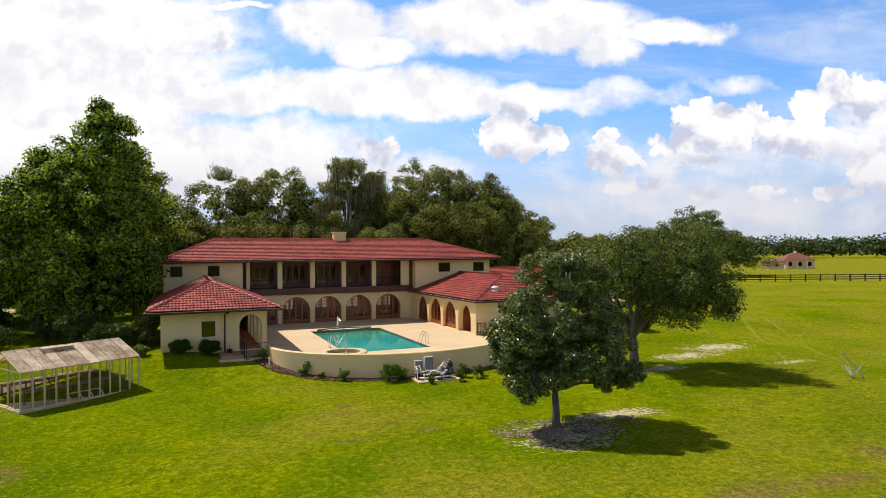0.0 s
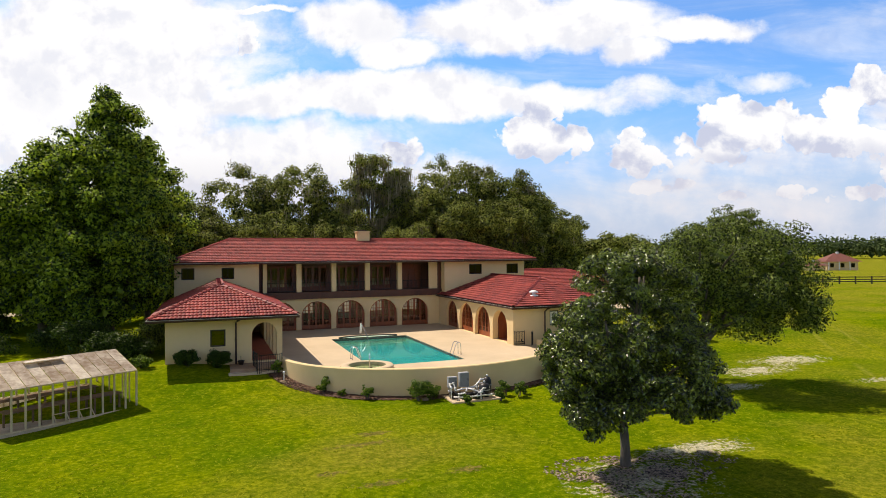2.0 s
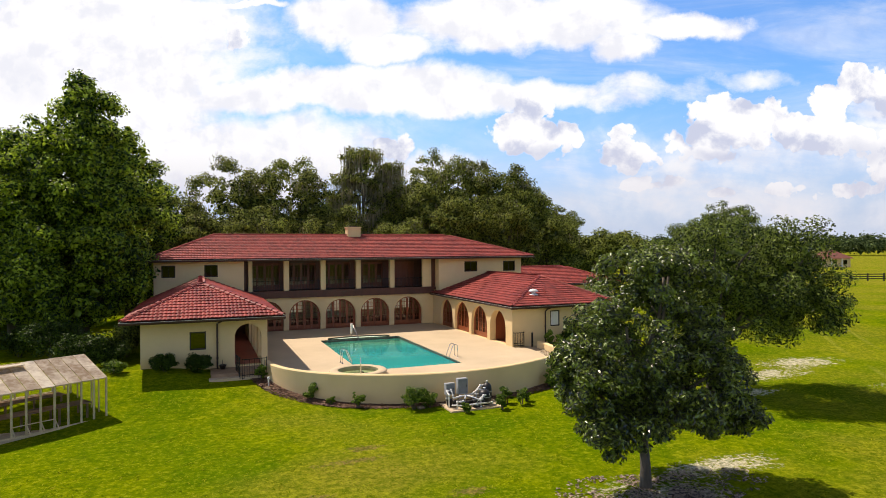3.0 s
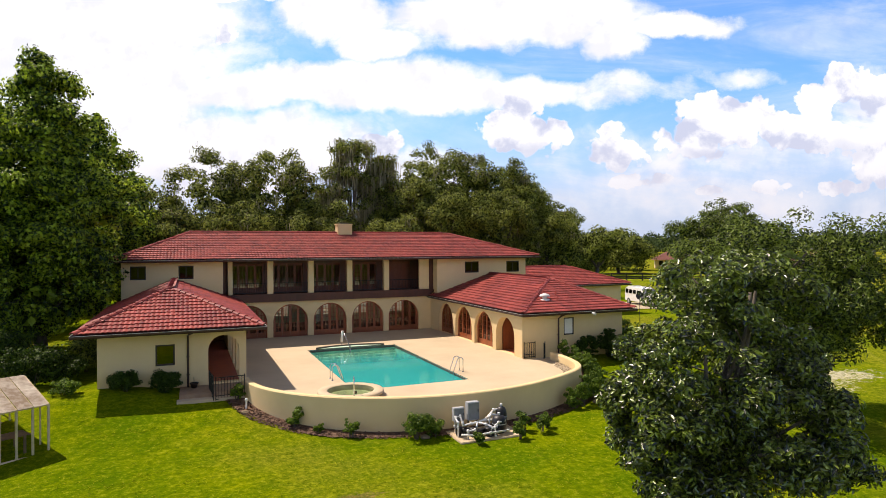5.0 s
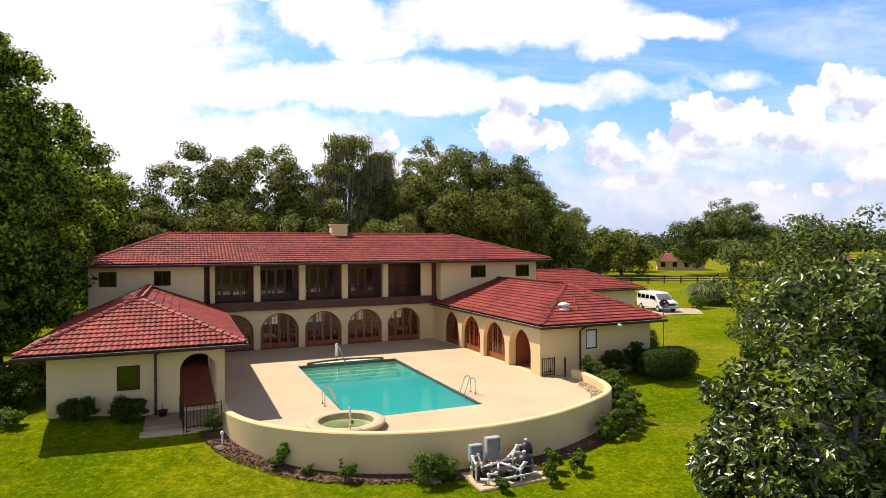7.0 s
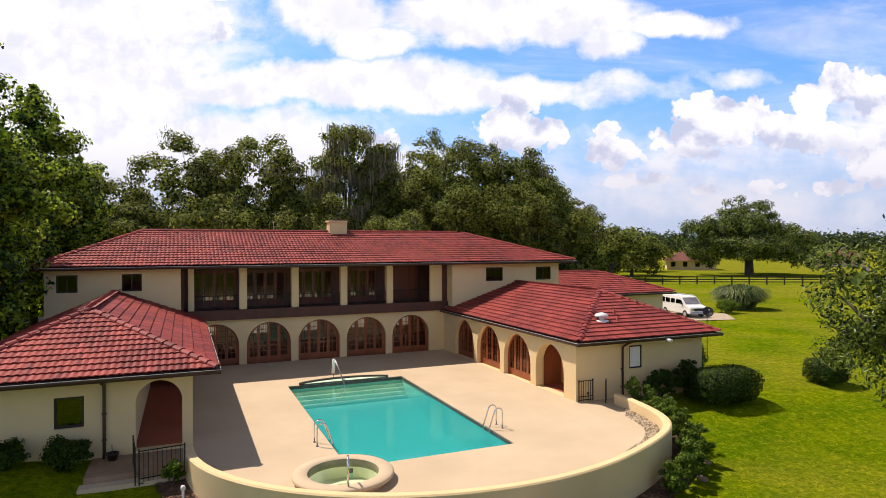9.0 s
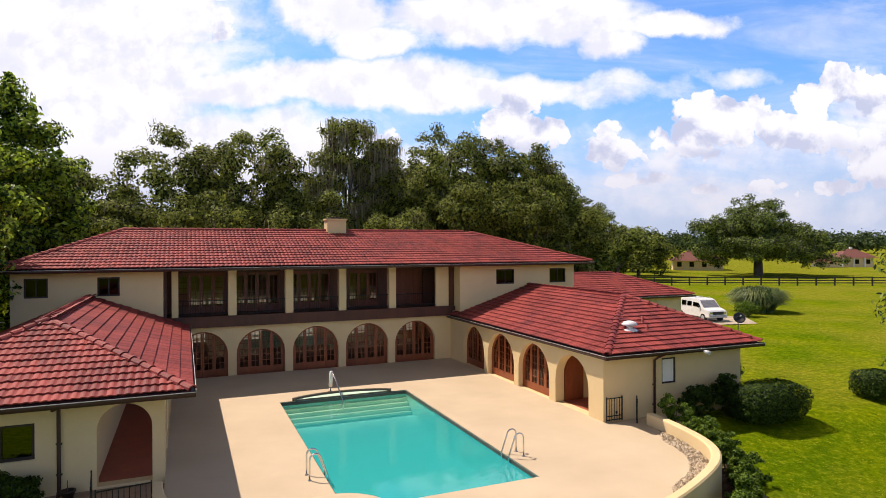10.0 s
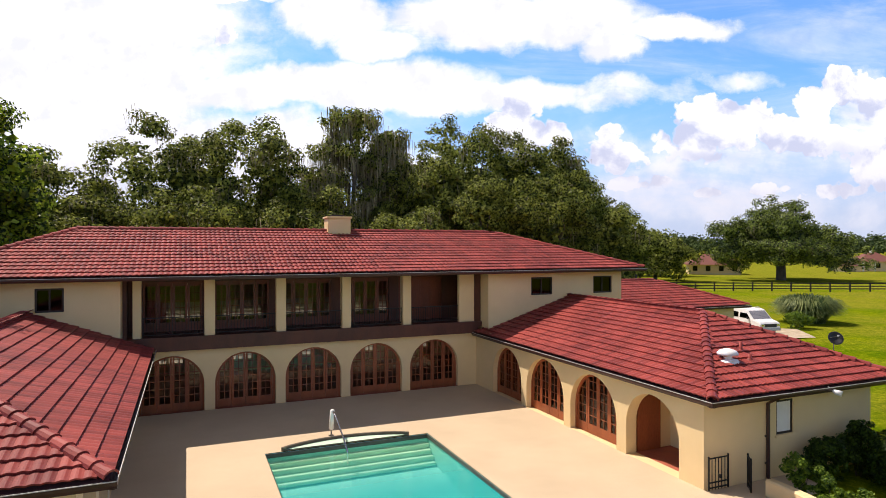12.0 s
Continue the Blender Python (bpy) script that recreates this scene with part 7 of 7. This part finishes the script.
# ---- far buildings ----
def far_house(name, x, y, w, d, h, rise, turn, label, porch=False):
    z = gz(x, y)
    m = pose(x, y, z, 0, 0, turn)
    hs = thing(name, (x, y, z), label, "house")
    Geo().box(-w / 2, w / 2, -d / 2, d / 2, -0.4, h).moved(m).make("wall", STUCCO, hs)
    e = 0.9
    c = [(-w / 2 - e, -d / 2 - e, h), (w / 2 + e, -d / 2 - e, h), (w / 2 + e, d / 2 + e, h), (-w / 2 - e, d / 2 + e, h)]
    k = max((w - d) / 2, 0.3)
    r = [(-k, 0, h + rise), (k, 0, h + rise)]
    far_tile = shader("far_roof_tile", (0.13, 0.044, 0.034), (0.21, 0.078, 0.06), 0.8, 1.0)
    Geo().add(c + r, [(0, 1, 5, 4), (1, 2, 5), (2, 3, 4, 5), (3, 0, 4), (3, 2, 1, 0)]).moved(m).make("roof", far_tile, hs, "faded red hipped roof")
    Geo().box(-0.32, 0.32, -0.32, 0.32, h + rise - 0.4, h + rise + 0.5).moved(m).make("cupola", WHITE, hs)
    n = int(w / 2.6)
    for i in range(n):
        u = -w / 2 + w * (i + 0.5) / n
        win = Geo().box(u - 0.55, u + 0.55, -d / 2 - 0.06, -d / 2 - 0.01, 0.9, 2.2).moved(m).make("window", BRONZE, hs)
        Geo().box(u - 0.45, u + 0.45, -d / 2 - 0.075, -d / 2 - 0.061, 1.0, 2.1).moved(m).make("pane", WINGLASS, win)
        if porch:
            Geo().box(u - 1.35, u - 1.1, -d / 2 - 0.85, -d / 2 - 0.6, -0.3, h).moved(m).make("post", WHITE, hs)
    return hs


far_house("far_house", 110.5, 90, 12, 8, 2.5, 2.6, -40, "long low stucco house with a faded red roof")
far_house("far_house", 167, 86.5, 9, 7, 2.7, 2.6, -30, "small pavilion house with a faded red hipped roof", True)
far_house("far_shed", 157.5, 87.5, 5, 5, 1.6, 1.2, -20, "low shed with a faded red roof")


# ---- woods and mid-distance trees ----
def woods(name, line, h, depth, n, leaf, label):
    """A belt of trees far off: crowns of many clumps along a line."""
    P = np.array(line, float)
    seg = np.linalg.norm(np.diff(P, axis=0), axis=1)
    cum = np.concatenate([[0], np.cumsum(seg)])
    s = rng.uniform(0, cum[-1], n)
    i = np.clip(np.searchsorted(cum, s) - 1, 0, len(seg) - 1)
    f = (s - cum[i]) / seg[i]
    xy = P[i] + (P[i + 1] - P[i]) * f[:, None] + rng.normal(0, depth, (n, 2))
    hh = h * rng.uniform(0.62, 1.12, n)
    k = 60
    idx = np.repeat(np.arange(n), k)
    e = rng.normal(0, 1, (len(idx), 3))
    e /= np.linalg.norm(e, axis=1, keepdims=True)
    rad = rng.uniform(0.35, 1.05, len(idx))[:, None]
    c = np.column_stack([xy[idx], hh[idx] * 0.55]) + e * rad * np.column_stack([hh[idx] * 0.42, hh[idx] * 0.42, hh[idx] * 0.46])
    c[:, 2] = np.maximum(c[:, 2], 0.2)
    v, q = leaf_quads(c, e, leaf)
    tagged(quick(name, v, q, LEAF_FAR), label, "woods", kind="stuff")


woods("far_woods", [(-190, 340), (60, 420), (260, 400), (420, 270), (530, 110)], 17, 12, 1150, 2.3, "far belt of dark green woods on the horizon")
woods("mid_woods", [(40, 110), (75, 135), (130, 190), (220, 230)], 12, 7, 260, 1.5, "belt of trees beyond the pasture")
for x, y, h, r in ((62, 62, 11, 7), (54, 66, 12, 8), (74, 70, 11, 8), (60, 90, 13, 9), (88, 88, 12, 9)):
    tree("live_oak_tree", (x, y, -0.5), dome(h, r, 9, 0.2), LEAF_OAK, "mid-sized live oak at the pasture edge", 150, 90, 1.4, 0.48, 0.4, 2.2, 7, group="pasture oaks")
for x, y, h, r in ((-48, 18, 13, 7), (-44, 40, 14, 8), (-60, 30, 14, 8)):
    tree("live_oak_tree", (x, y, -0.3), dome(h, r, 9, 0.15), LEAF_OAK, "live oak beyond the drive", 150, 70, 1.4, 0.45, 0.4, 2.2, 8, group="oaks beyond the drive")


# ---- bare ground, leaf litter, dead branch ----
def litter(x, y, rx, ry, n, size, mat, name, label):
    a, r = rng.uniform(0, 2 * np.pi, n), rng.random(n) ** 0.8
    r *= 1 + 0.25 * np.sin(3 * a + 1)
    xy = np.column_stack([x + rx * r * np.cos(a), y + ry * r * np.sin(a)])
    xy = xy[[noise.noise(Vector((p * 1.3, q * 1.3, 7.0))) > rng.uniform(-0.35, 0.25) for p, q in xy]]
    c = np.column_stack([xy, [gz(p, q) + 0.035 for p, q in xy]])
    v, q = leaf_quads(c, np.tile([0, 0, 2.5], (len(xy), 1)), size)
    tagged(quick(name, v, q, mat), label, "leaf litter", kind="stuff")


LITTER = shader("dry_leaf_litter", (0.05, 0.028, 0.018), (0.44, 0.33, 0.25), 0.6, 3, 0, 30, island=0.9)
litter(-5.6, -33.9, 3.1, 1.9, 5200, 0.10, LITTER, "magnolia_litter", "fallen dry magnolia leaves")


def dead_branch(x, y):
    z = gz(x, y)
    t = thing("dead_branch", (x, y, z), "bleached fallen branch lying in the grass", "branch")
    bleached = shader("bleached_wood", (0.32, 0.28, 0.23), (0.58, 0.54, 0.48), 0.9, 4)
    g = Geo()
    for i in range(9):
        a = random.uniform(0, 6.28)
        e = Vector((x + 0.6 * math.cos(a), y + 0.6 * math.sin(a), z + random.uniform(0.2, 1.0)))
        limb(g, (x, y, z + 0.05), e, 0.03, 0.008, 0.0, 4)
    limb(g, (x - 0.3, y + 0.3, z + 1.4), (x + 0.4, y - 0.4, z), 0.045, 0.03, 0.0, 4)
    g.make("wood", bleached, t)


dead_branch(14.0, -32.0)


# ---- grass tufts on the lawn ----
def grass_tufts(n, x0, x1, y0, y1):
    """Loose leaning blades in clumps on the lawn that the flight passes over."""
    m = n // 9
    c = np.column_stack([rng.uniform(x0, x1, m), rng.uniform(y0, y1, m)])
    xy = np.repeat(c, 9, axis=0) + rng.normal(0, 0.16, (m * 9, 2))
    keep = np.array([not (((x + 6.75) / 9.2) ** 2 + ((y + 14.9) / 7.8) ** 2 < 1 or (x < -21.0 and y > -24.5) or y > -16.4) for x, y in xy])
    xy = xy[keep]
    k = len(xy)
    base = np.column_stack([xy, [gz(x, y) - 0.01 for x, y in xy]])
    a = rng.uniform(0, 2 * np.pi, k)
    w = np.column_stack([np.cos(a), np.sin(a), np.zeros(k)]) * rng.uniform(0.012, 0.034, k)[:, None]
    tip = base + np.column_stack([rng.normal(0, 0.06, k), rng.normal(0, 0.06, k), rng.uniform(0.015, 0.045, k)])
    v = np.stack([base - w, base + w, tip + w * 0.5, tip - w * 0.5], 1).reshape(-1, 3)
    tagged(quick("grass_tufts", v, np.arange(len(v)).reshape(-1, 4), GRASS_TUFT), "coarse tufts of uneven lawn grass", "grass", kind="stuff")


GRASS_TUFT = leaf_shader("lawn_tuft", (0.105, 0.175, 0.004), (0.33, 0.35, 0.02), 0.8, 0.45, 0.0, 1.0)
grass_tufts(40000, -27.0, 16.0, -47.0, -16.0)
